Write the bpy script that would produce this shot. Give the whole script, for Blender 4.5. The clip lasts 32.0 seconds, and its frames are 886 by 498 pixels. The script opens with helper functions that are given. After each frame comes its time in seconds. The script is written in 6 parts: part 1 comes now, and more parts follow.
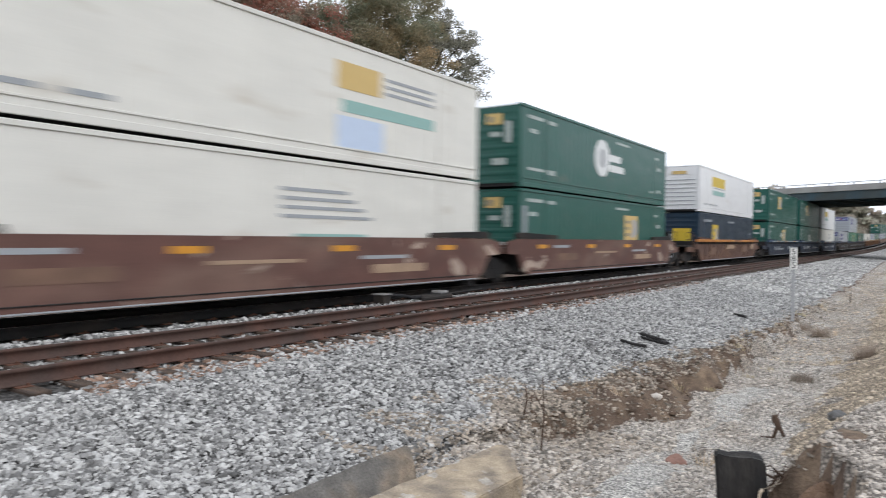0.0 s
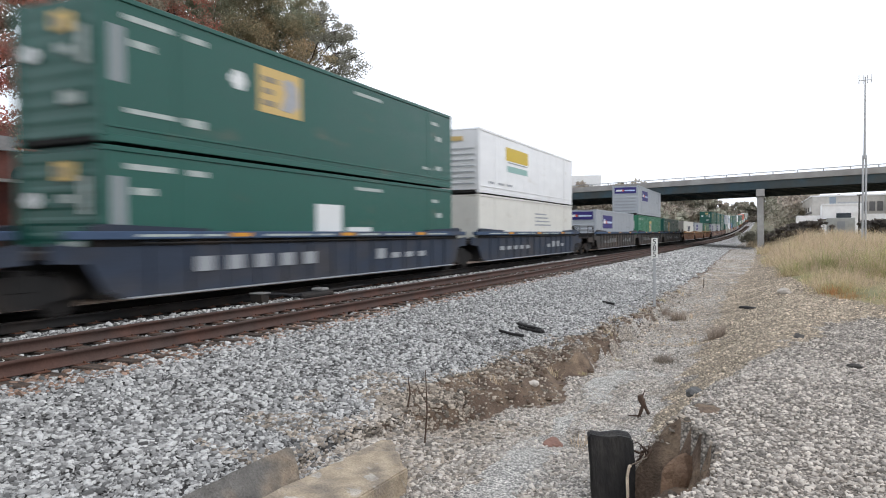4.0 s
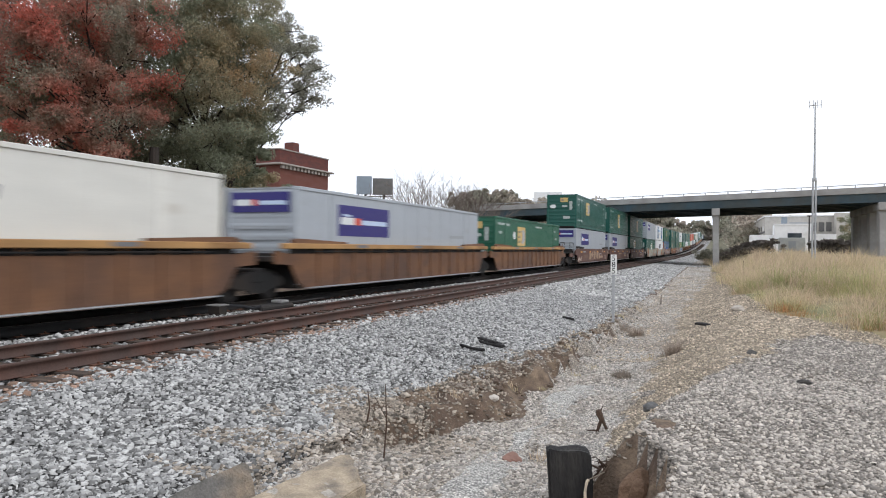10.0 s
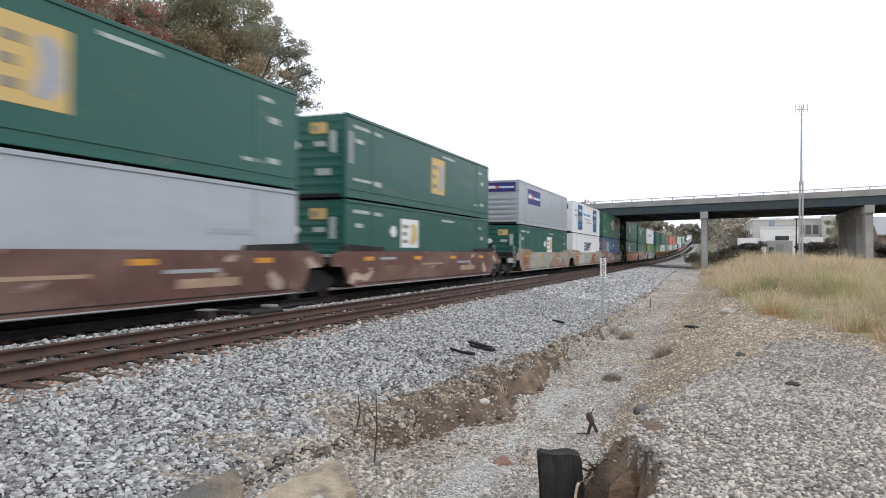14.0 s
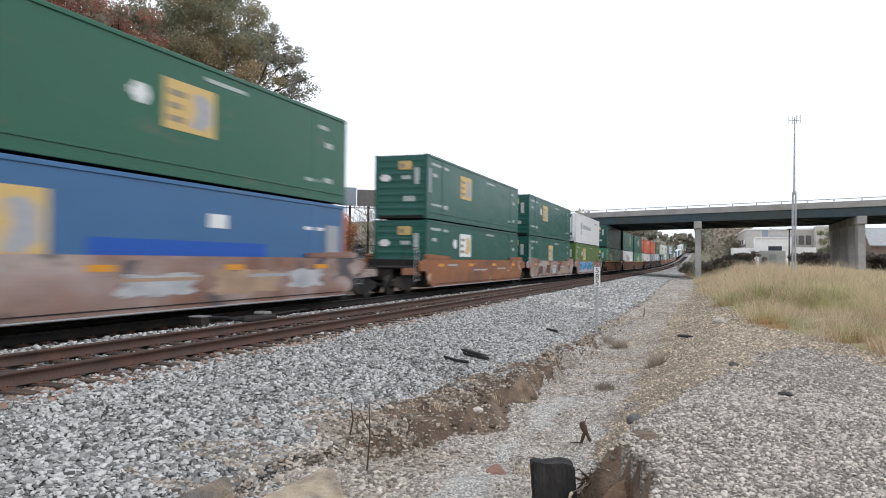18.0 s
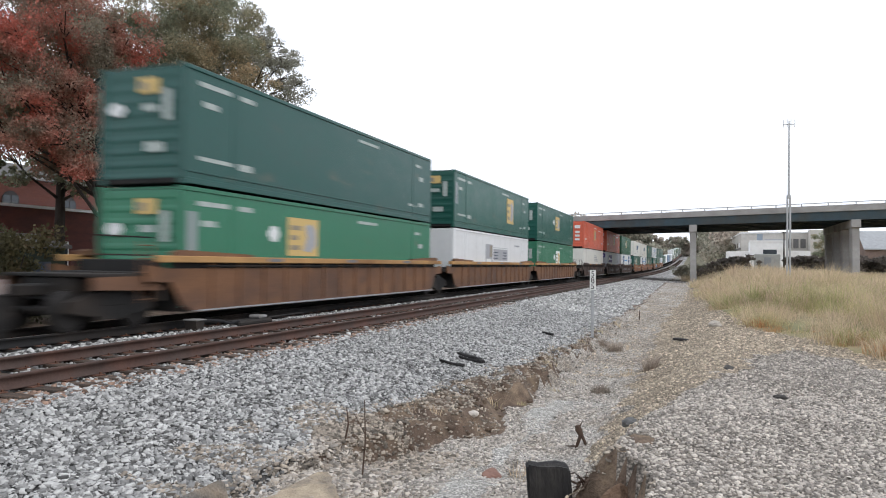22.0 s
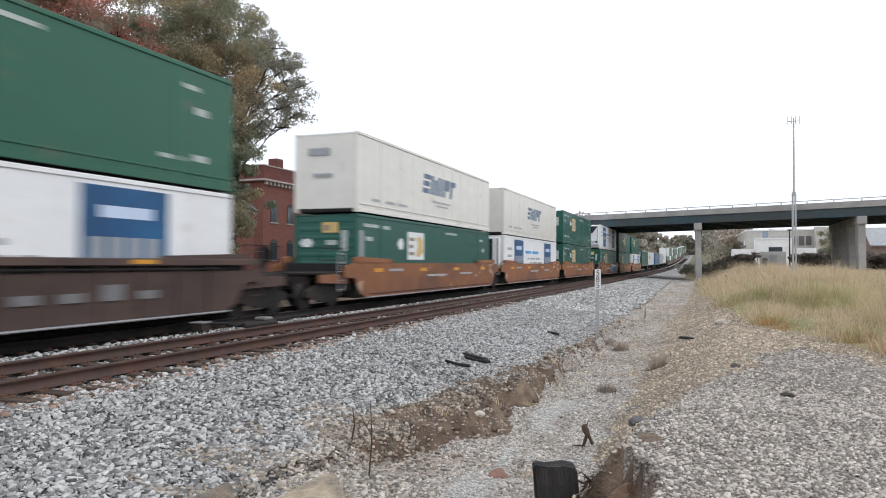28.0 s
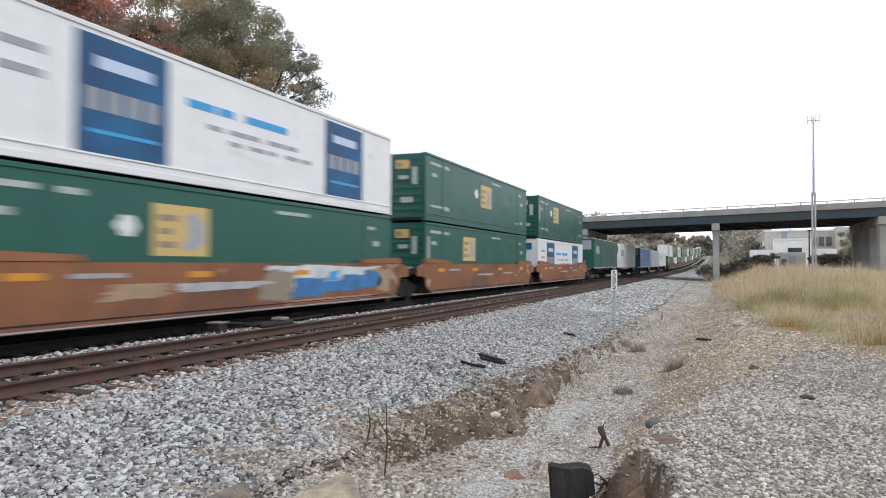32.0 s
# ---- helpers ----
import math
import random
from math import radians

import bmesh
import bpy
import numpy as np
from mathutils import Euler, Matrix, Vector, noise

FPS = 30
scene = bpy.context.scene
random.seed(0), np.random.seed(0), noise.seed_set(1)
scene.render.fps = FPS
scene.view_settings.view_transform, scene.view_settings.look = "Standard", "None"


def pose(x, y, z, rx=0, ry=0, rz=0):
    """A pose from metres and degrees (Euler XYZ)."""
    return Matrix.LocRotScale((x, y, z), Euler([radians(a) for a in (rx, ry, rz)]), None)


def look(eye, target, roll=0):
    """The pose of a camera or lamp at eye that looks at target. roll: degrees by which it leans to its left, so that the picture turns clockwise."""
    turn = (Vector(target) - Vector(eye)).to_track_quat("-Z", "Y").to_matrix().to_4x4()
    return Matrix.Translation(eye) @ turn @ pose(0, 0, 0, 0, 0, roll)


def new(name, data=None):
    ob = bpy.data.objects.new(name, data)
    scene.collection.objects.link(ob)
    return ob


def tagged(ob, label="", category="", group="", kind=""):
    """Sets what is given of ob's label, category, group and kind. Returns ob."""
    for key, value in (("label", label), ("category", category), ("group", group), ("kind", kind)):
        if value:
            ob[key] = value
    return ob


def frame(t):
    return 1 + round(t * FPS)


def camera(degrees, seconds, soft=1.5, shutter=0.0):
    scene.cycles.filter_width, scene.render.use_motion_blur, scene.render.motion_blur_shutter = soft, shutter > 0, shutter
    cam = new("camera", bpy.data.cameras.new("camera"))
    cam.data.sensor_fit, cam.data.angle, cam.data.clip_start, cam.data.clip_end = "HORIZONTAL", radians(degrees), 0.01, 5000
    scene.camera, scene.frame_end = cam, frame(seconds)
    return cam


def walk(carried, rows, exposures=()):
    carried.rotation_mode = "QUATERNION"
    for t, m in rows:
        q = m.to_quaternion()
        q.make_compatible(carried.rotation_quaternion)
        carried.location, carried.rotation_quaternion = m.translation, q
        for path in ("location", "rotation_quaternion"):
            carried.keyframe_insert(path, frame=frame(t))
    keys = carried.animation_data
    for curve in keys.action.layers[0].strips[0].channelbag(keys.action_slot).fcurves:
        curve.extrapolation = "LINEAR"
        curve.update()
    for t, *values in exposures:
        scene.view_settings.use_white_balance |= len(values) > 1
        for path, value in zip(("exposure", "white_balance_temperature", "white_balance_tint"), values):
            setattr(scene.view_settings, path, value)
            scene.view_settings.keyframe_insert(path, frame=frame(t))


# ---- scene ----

# camera: held in the hand at one spot, first panning right, then nearly still
EYE = (0.0, 0.0, 1.527)
cam = camera(65.68, 32.0, soft=1.0, shutter=0.65)
# seconds, yaw to the left, pitch up, lean
VIEW = (
    (0, 35.08, -0.94, 0.62), (0.5, 31.70, -0.80, 1.13), (1, 29.13, -1.03, 0.56), (1.5, 27.31, -1.23, 0.34), (2, 26.44, -1.32, 0.07),
    (2.5, 25.52, -1.43, -0.33), (3, 25.51, -1.34, -0.54), (3.5, 25.38, -1.40, -0.51), (5.5, 24.03, -0.68, 0.59), (6, 23.09, -1.23, 0.38),
    (6.5, 22.00, -1.01, 0.71), (7, 21.89, -1.25, 0.28), (7.5, 21.81, -0.84, 0.63), (8, 22.10, -0.42, 0.70), (8.5, 22.19, -0.48, 0.76),
    (9, 22.48, -1.03, 0.67), (9.5, 21.59, -1.12, 0.52), (10, 21.98, -0.14, 0.57), (10.5, 21.87, -0.10, 0.59), (11, 21.91, -0.21, 0.16),
    (11.5, 21.91, -0.17, 0.10), (12, 21.58, 0.07, -0.13), (12.5, 21.09, -0.13, -0.00), (13, 21.04, -0.09, 0.20), (13.5, 21.00, -0.08, 0.25),
    (14, 21.15, 0.19, 0.39), (14.5, 20.95, 0.15, 0.54), (16.5, 21.10, 0.57, 0.87), (17, 21.13, 0.91, 0.82), (17.5, 21.13, 0.68, 0.55),
    (18, 20.69, 0.85, 0.78), (18.5, 20.78, 0.87, 0.72), (19, 20.75, 0.96, 0.91), (19.5, 20.78, 1.11, 1.00), (20, 20.52, 1.10, 1.04),
    (20.5, 20.54, 1.08, 0.93), (21, 20.39, 1.10, 0.89), (21.5, 20.07, 1.06, 0.99), (22, 20.34, 1.13, 0.80), (22.5, 20.36, 1.31, 0.69),
    (23, 20.69, 1.06, 0.17), (23.5, 21.11, 0.76, 0.14), (24, 21.40, 0.84, 0.04), (24.5, 21.28, 1.03, 0.08), (25, 21.21, 1.06, 0.09),
    (25.5, 21.29, 0.88, 0.17), (27.5, 20.93, 0.98, 0.12), (28, 20.72, 1.17, 0.27), (28.5, 20.82, 1.20, 0.22), (29, 21.28, 1.32, 0.43),
    (29.5, 21.26, 1.35, 0.47), (30, 21.10, 1.34, 0.62), (30.5, 21.34, 1.12, 0.46), (31, 21.62, 0.99, 0.24), (31.5, 21.66, 1.14, 0.27),
    (32, 22.01, 1.22, 0.31),
)


def aim(yaw, pitch):
    a, b = radians(yaw), radians(pitch)
    return (EYE[0] - 100 * math.sin(a) * math.cos(b), EYE[1] + 100 * math.cos(a) * math.cos(b), EYE[2] + 100 * math.sin(b))


walk(cam, [(t, look(EYE, aim(a, b), c)) for t, a, b, c in VIEW])

# ---- light: a bright overcast sky ----
world = bpy.data.worlds.new("overcast_sky")
scene.world = world
world.use_nodes = True
nt = world.node_tree
bg = nt.nodes["Background"]
sky = nt.nodes.new("ShaderNodeTexSky")
sky.sky_type, sky.sun_disc = "NISHITA", False
sky.sun_elevation, sky.sun_rotation = radians(38), radians(115)
sky.dust_density = 4.0
grey = nt.nodes.new("ShaderNodeMix")
grey.data_type = "RGBA"
grey.inputs[0].default_value = 0.94
nt.links.new(sky.outputs[0], grey.inputs[6])
grey.inputs[7].default_value = (10.35, 10.85, 11.85, 1)
nt.links.new(grey.outputs[2], bg.inputs[0])
bg.inputs[1].default_value = 0.115

sun_data = bpy.data.lights.new("sun", "SUN")
sun_data.energy, sun_data.angle, sun_data.color = 0.7, radians(40), (1.0, 0.98, 0.96)
sun = new("sun", sun_data)
sun.matrix_world = look((60, -28, 52), (0, 0, 0))
scene.view_settings.exposure = 0.0

# ---- materials ----


def mat(name, base, rough=0.7, metal=0.0, scale=6.0, vary=0.12, bump=0.0, fine=60.0, second=None, mask=0.5, soft=0.12, big=0.6, obj=0.0, island=0.0, spec=0.4, stretch=(1, 1, 1), pebble=0.0, third=None):
    """A surface with grain at two scales; second: a colour of stains that a large noise lays over the base."""
    m = bpy.data.materials.new(name)
    m.use_nodes = True
    n, l = m.node_tree.nodes, m.node_tree.links
    b = n["Principled BSDF"]
    b.inputs["Roughness"].default_value, b.inputs["Metallic"].default_value = rough, metal
    b.inputs["Specular IOR Level"].default_value = spec
    tc = n.new("ShaderNodeTexCoord")
    mp = n.new("ShaderNodeMapping")
    mp.inputs["Scale"].default_value = stretch
    l.new(tc.outputs["Object"], mp.inputs[0])

    def tex(s, d=5.0):
        t = n.new("ShaderNodeTexNoise")
        t.inputs["Scale"].default_value, t.inputs["Detail"].default_value = s, d
        l.new(mp.outputs[0], t.inputs["Vector"])
        return t

    def span(src, a, c):
        r = n.new("ShaderNodeMapRange")
        r.inputs["From Min"].default_value, r.inputs["From Max"].default_value = 0.25, 0.75
        r.inputs["To Min"].default_value, r.inputs["To Max"].default_value = a, c
        l.new(src, r.inputs[0])
        return r.outputs[0]

    def mix(kind, fac, a, c):
        x = n.new("ShaderNodeMix")
        x.data_type, x.blend_type = "RGBA", kind
        for sock, v in ((x.inputs[0], fac), (x.inputs[6], a), (x.inputs[7], c)):
            if hasattr(v, "is_linked"):
                l.new(v, sock)
            else:
                sock.default_value = v if not isinstance(v, tuple) else (*v[:3], 1)
        return x.outputs[2]

    col = tuple(base)
    if second is not None:
        blot = tex(big, 6.0)
        r = n.new("ShaderNodeMapRange")
        r.inputs["From Min"].default_value, r.inputs["From Max"].default_value = mask - soft, mask + soft
        l.new(blot.outputs["Fac"], r.inputs[0])
        col = mix("MIX", r.outputs[0], tuple(base), tuple(second))
    if third is not None:
        tone, level, size = third
        blot = tex(size, 3.0)
        blot.inputs["Distortion"].default_value = 1.2
        r = n.new("ShaderNodeMapRange")
        r.inputs["From Min"].default_value, r.inputs["From Max"].default_value = level - 0.02, level + 0.03
        l.new(blot.outputs["Fac"], r.inputs[0])
        col = mix("MIX", r.outputs[0], col, tuple(tone))
    g1, g2 = tex(scale), tex(fine, 3.0)
    col = mix("MULTIPLY", 1.0, col, (1, 1, 1)) if isinstance(col, tuple) else col
    for src, amount in ((g1.outputs["Fac"], vary), (g2.outputs["Fac"], vary * 0.7)):
        cr = n.new("ShaderNodeCombineColor")
        v = span(src, 1 - amount, 1 + amount)
        for k in range(3):
            l.new(v, cr.inputs[k])
        col = mix("MULTIPLY", 1.0, col, cr.outputs[0])
    for amount, node, sock in ((obj, "ShaderNodeObjectInfo", "Random"), (island, "ShaderNodeNewGeometry", "Random Per Island")):
        if amount:
            o = n.new(node)
            r = n.new("ShaderNodeMapRange")
            r.inputs["To Min"].default_value, r.inputs["To Max"].default_value = 1 - amount, 1 + amount
            l.new(o.outputs[sock], r.inputs[0])
            cr = n.new("ShaderNodeCombineColor")
            for k in range(3):
                l.new(r.outputs[0], cr.inputs[k])
            col = mix("MULTIPLY", 1.0, col, cr.outputs[0])
    if pebble:
        vo = n.new("ShaderNodeTexVoronoi")
        vo.inputs["Scale"].default_value = pebble
        l.new(mp.outputs[0], vo.inputs["Vector"])
        sep = n.new("ShaderNodeSeparateColor")
        l.new(vo.outputs["Color"], sep.inputs[0])
        # tone differs by pebble; shade in the gaps between them is painted darker
        for src, lo, hi, a, c in ((sep.outputs[0], 0, 1, 0.5, 1.55), (vo.outputs["Distance"], 0.35, 0.75, 1.0, 0.3)):
            r = n.new("ShaderNodeMapRange")
            for key, value in (("From Min", lo), ("From Max", hi), ("To Min", a), ("To Max", c)):
                r.inputs[key].default_value = value
            l.new(src, r.inputs[0])
            cr = n.new("ShaderNodeCombineColor")
            for k in range(3):
                l.new(r.outputs[0], cr.inputs[k])
            col = mix("MULTIPLY", 1.0, col, cr.outputs[0])
        inv = n.new("ShaderNodeMath")
        inv.operation = "SUBTRACT"
        inv.inputs[0].default_value = 1.0
        l.new(vo.outputs["Distance"], inv.inputs[1])
        bp = n.new("ShaderNodeBump")
        bp.inputs["Strength"].default_value, bp.inputs["Distance"].default_value = 0.9, 0.6 / pebble
        l.new(inv.outputs[0], bp.inputs["Height"])
        l.new(bp.outputs[0], b.inputs["Normal"])
        bump = 0.0
    l.new(col, b.inputs["Base Color"])
    l.new(span(g1.outputs["Fac"], max(0.03, rough - 0.08), min(1, rough + 0.08)), b.inputs["Roughness"])
    if bump:
        bp = n.new("ShaderNodeBump")
        bp.inputs["Strength"].default_value, bp.inputs["Distance"].default_value = bump, 0.02
        l.new(g2.outputs["Fac"], bp.inputs["Height"])
        l.new(bp.outputs[0], b.inputs["Normal"])
    return m


def paint(name, base, dirt=(0.16, 0.13, 0.1), mask=0.78):
    return mat(name, base, rough=0.36, scale=1.3, vary=0.06, fine=24, second=dirt, mask=mask, soft=0.16, big=0.9, obj=0.07, stretch=(1, 0.5, 1.6))


M = {
    "green": paint("container_green", (0.016, 0.095, 0.075)),
    "green_mid": paint("container_mid_green", (0.021, 0.112, 0.068)),
    "green_light": paint("container_light_green", (0.036, 0.178, 0.104)),
    "green_dark": paint("container_dark_green", (0.017, 0.083, 0.072)),
    "olive": paint("container_olive", (0.095, 0.175, 0.045)),
    "cream": paint("container_cream", (0.69, 0.68, 0.63), (0.42, 0.36, 0.28), 0.76),
    "white": paint("container_white", (0.76, 0.77, 0.78), (0.5, 0.47, 0.42), 0.78),
    "grey": paint("container_grey", (0.375, 0.405, 0.44), (0.3, 0.29, 0.29), 0.76),
    "orange": paint("container_orange", (0.58, 0.120, 0.070), (0.3, 0.08, 0.04), 0.7),
    "navy": paint("container_navy", (0.012, 0.030, 0.054)),
    "blue": paint("container_blue", (0.050, 0.145, 0.30)),
    "rust_red": paint("container_primer", (0.42, 0.16, 0.11)),
    "black": mat("black_rubber", (0.012, 0.012, 0.014), 0.8, vary=0.2),
    "intake": mat("dark_intake_mesh", (0.016, 0.022, 0.038), 0.6, vary=0.25, fine=80),
    "dark_steel": mat("dark_steel", (0.015, 0.0145, 0.0145), 0.85, scale=3, vary=0.25, second=(0.04, 0.03, 0.024), mask=0.57),
    "wheel_steel": mat("wheel_steel", (0.032, 0.029, 0.028), 0.6, 0.3, vary=0.2),
    "mark_white": mat("mark_white", (0.72, 0.74, 0.74), 0.55, vary=0.05),
    "mark_worn": mat("worn_white_mark", (0.40, 0.45, 0.43), 0.6, vary=0.2, fine=14),
    "mark_yellow": mat("mark_yellow", (0.60, 0.43, 0.17), 0.55, vary=0.05),
    "mark_amber": mat("mark_amber", (0.62, 0.28, 0.03), 0.5, vary=0.05),
    "mark_blue": mat("mark_blue", (0.06, 0.075, 0.30), 0.5, vary=0.06),
    "mark_teal": mat("mark_teal", (0.27, 0.45, 0.42), 0.5, vary=0.06),
    "mark_sky": mat("mark_sky_blue", (0.05, 0.33, 0.66), 0.5, vary=0.06),
    "mark_deep": mat("mark_deep_blue", (0.014, 0.075, 0.19), 0.5, scale=1.2, vary=0.3, second=(0.012, 0.10, 0.23), big=1.0),
    "mark_dark": mat("mark_slate", (0.055, 0.07, 0.10), 0.5, vary=0.05),
    "mark_purple": mat("mark_purple", (0.032, 0.026, 0.165), 0.5, vary=0.05),
    "mark_red": mat("mark_red", (0.65, 0.10, 0.06), 0.5, vary=0.05),
    "mark_grey": mat("mark_grey", (0.33, 0.35, 0.37), 0.5, vary=0.05),
    "mark_steel": mat("mark_steel_blue", (0.085, 0.14, 0.22), 0.5, vary=0.1),
    "mark_bright": mat("mark_bright_yellow", (0.60, 0.43, 0.04), 0.5, vary=0.08),
    "mark_royal": mat("mark_royal_blue", (0.010, 0.085, 0.40), 0.5, vary=0.06),
    "mark_dim": mat("mark_dim_blue", (0.36, 0.37, 0.40), 0.5, vary=0.1),
    "mark_slate": mat("mark_dull_slate", (0.27, 0.235, 0.175), 0.55, vary=0.15),
    "mark_faint": mat("faded_grey_mark", (0.17, 0.17, 0.175), 0.6, vary=0.2),
    "mark_pale_grey": mat("mark_pale_grey", (0.40, 0.41, 0.43), 0.6, scale=2, vary=0.3),
    "mark_moss": mat("mark_moss_green", (0.045, 0.17, 0.10), 0.6, vary=0.25),
    "mark_chalk": mat("mark_chalk_white", (0.55, 0.60, 0.60), 0.6, scale=2, vary=0.25),
    "mark_blue_mid": mat("mark_mid_blue", (0.05, 0.18, 0.40), 0.6, scale=2, vary=0.3),
    "mark_tan": mat("mark_faded_tan", (0.36, 0.25, 0.17), 0.65, scale=2, vary=0.3),
    "mark_umber": mat("mark_umber", (0.10, 0.045, 0.04), 0.65, scale=2, vary=0.3),
    "mark_dull_rust": mat("mark_dull_rust", (0.17, 0.10, 0.07), 0.7, scale=2, vary=0.35),
    "mark_rust": mat("mark_rust_orange", (0.30, 0.11, 0.05), 0.65, scale=2, vary=0.3),
    "mark_pale": mat("mark_pale_blue", (0.52, 0.62, 0.78), 0.5, vary=0.05),
}


def wagon(name, base, second, mask=0.5, big=0.8, third=None):
    return mat(name, base, rough=0.72, scale=2.2, vary=0.22, fine=30, second=second, mask=mask, soft=0.1, big=big, obj=0.1, stretch=(1, 0.55, 1.0), bump=0.15, third=third)


M["car_maroon"] = wagon("wagon_maroon", (0.115, 0.056, 0.045), (0.175, 0.105, 0.082), 0.55, third=((0.40, 0.31, 0.25), 0.66, 1.1))
M["car_rust"] = wagon("wagon_rust", (0.178, 0.086, 0.043), (0.11, 0.06, 0.04), 0.52)
M["car_brown"] = wagon("wagon_brown", (0.098, 0.055, 0.042), (0.15, 0.08, 0.05), 0.55)
M["car_red"] = wagon("wagon_sprayed_red", (0.22, 0.13, 0.10), (0.33, 0.30, 0.27), 0.5, 0.6, third=((0.19, 0.045, 0.04), 0.56, 0.75))
M["car_navy"] = wagon("wagon_navy", (0.026, 0.037, 0.060), (0.045, 0.045, 0.052), 0.55)
M["car_grime"] = wagon("wagon_grime", (0.042, 0.039, 0.038), (0.075, 0.055, 0.042), 0.55)
M["car_soot"] = wagon("wagon_sooty_brown", (0.066, 0.044, 0.038), (0.10, 0.062, 0.048), 0.55)
M["car_pale"] = wagon("wagon_painted_over", (0.25, 0.105, 0.055), (0.36, 0.33, 0.275), 0.47, 0.42, third=((0.31, 0.36, 0.32), 0.56, 0.9))
M["car_pink"] = wagon("wagon_pinkish", (0.22, 0.12, 0.09), (0.36, 0.29, 0.27), 0.53, 0.6, third=((0.10, 0.09, 0.10), 0.62, 1.0))
M["car_orange"] = wagon("wagon_orange_brown", (0.25, 0.105, 0.05), (0.17, 0.08, 0.05), 0.55, third=((0.44, 0.30, 0.22), 0.68, 1.0))
M["chord_yellow"] = wagon("chord_yellow", (0.38, 0.215, 0.085), (0.2, 0.1, 0.04), 0.58)
M["chord_blue"] = wagon("chord_blue", (0.042, 0.072, 0.13), (0.06, 0.06, 0.065), 0.6)
M["chord_orange"] = wagon("chord_orange", (0.40, 0.16, 0.04), (0.16, 0.08, 0.04), 0.55)

GROUND = {
    # near black: the shade between loose stones is put into the bed colour
    "ballast": mat("shaded_ballast_bed", (0.075, 0.072, 0.07), 0.95, scale=9, vary=0.3, fine=28, second=(0.10, 0.092, 0.085), mask=0.6, big=0.8, pebble=19),
    "dirt": mat("brown_dirt", (0.105, 0.072, 0.052), 0.97, scale=5, vary=0.4, fine=35, bump=1.0, second=(0.20, 0.145, 0.10), mask=0.57, big=2.2),
    "wash": mat("pale_gravel_wash", (0.40, 0.345, 0.285), 0.97, scale=5, vary=0.28, fine=40, second=(0.56, 0.525, 0.48), mask=0.52, big=0.9, pebble=42),
    "gravel": mat("gravel_yard", (0.31, 0.273, 0.235), 0.97, scale=5, vary=0.25, fine=36, second=(0.20, 0.165, 0.13), mask=0.57, big=0.5, pebble=40),
    "field": mat("dry_field", (0.32, 0.235, 0.14), 1.0, scale=1.5, vary=0.3, fine=14, bump=0.6, second=(0.21, 0.20, 0.10), mask=0.52, big=0.25),
    # bed coloured dark to stand in for the shade under the train
    "under_train": mat("train_shade_bed", (0.050, 0.045, 0.042), 0.95, scale=8, vary=0.35, fine=28, bump=1.0),
    "far": mat("far_ground", (0.12, 0.12, 0.07), 1.0, scale=0.2, vary=0.3, fine=2, second=(0.16, 0.14, 0.09), big=0.03),
    "bank": mat("tan_bank_gravel", (0.40, 0.325, 0.24), 0.97, scale=5, vary=0.3, fine=36, second=(0.35, 0.285, 0.215), mask=0.55, big=0.8, pebble=40),
    # one tone for far stones and gaps, lightened further for distance haze
    "shoulder": mat("hazed_far_ballast", (0.41, 0.405, 0.395), 0.95, scale=4, vary=0.25, fine=20, second=(0.27, 0.25, 0.23), mask=0.58, big=0.5, pebble=13),
    "silt": mat("pale_silt", (0.56, 0.54, 0.50), 0.97, scale=6, vary=0.25, fine=40, second=(0.42, 0.39, 0.35), mask=0.56, big=1.6, pebble=46),
}

# ---- mesh helpers ----


def part(name, bm, material, parent=None, label=""):
    """Links a bmesh as one mesh object under a thing or part."""
    me = bpy.data.meshes.new(name)
    bm.to_mesh(me)
    bm.free()
    return put(name, me, material, parent, label)


def put(name, me, material, parent=None, label="", at=(0, 0, 0)):
    """Another object on a mesh; its material sits on the object, so alike pieces share one mesh."""
    ob = new(name, me)
    if not me.materials:
        me.materials.append(None)
    if material is not None:
        ob.material_slots[0].link = "OBJECT"
        ob.material_slots[0].material = material
    ob.parent = parent
    ob.location = at
    if label:
        ob["label"] = label
    return ob


def box_into(bm, x0, x1, y0, y1, z0, z1):
    v = [bm.verts.new((x, y, z)) for x in (x0, x1) for y in (y0, y1) for z in (z0, z1)]
    for f in ((0, 1, 3, 2), (4, 6, 7, 5), (0, 4, 5, 1), (2, 3, 7, 6), (0, 2, 6, 4), (1, 5, 7, 3)):
        bm.faces.new([v[i] for i in f])


def box(x0, x1, y0, y1, z0, z1, bevel=0.0):
    bm = bmesh.new()
    box_into(bm, x0, x1, y0, y1, z0, z1)
    if bevel:
        bmesh.ops.bevel(bm, geom=bm.edges[:], offset=bevel, segments=1, affect="EDGES")
    return bm


def prism(profile, lo, hi, axis="x"):
    """A flat outline drawn out along one axis; the outline's two numbers are the other two axes in order."""
    bm = bmesh.new()
    rows = []
    for d in (lo, hi):
        rows.append([bm.verts.new({"x": (d, a, b), "y": (a, d, b), "z": (a, b, d)}[axis]) for a, b in profile])
    n = len(profile)
    for i in range(n):
        bm.faces.new((rows[0][i], rows[0][(i + 1) % n], rows[1][(i + 1) % n], rows[1][i]))
    bm.faces.new(rows[0][::-1])
    bm.faces.new(rows[1])
    bmesh.ops.recalc_face_normals(bm, faces=bm.faces[:])
    return bm


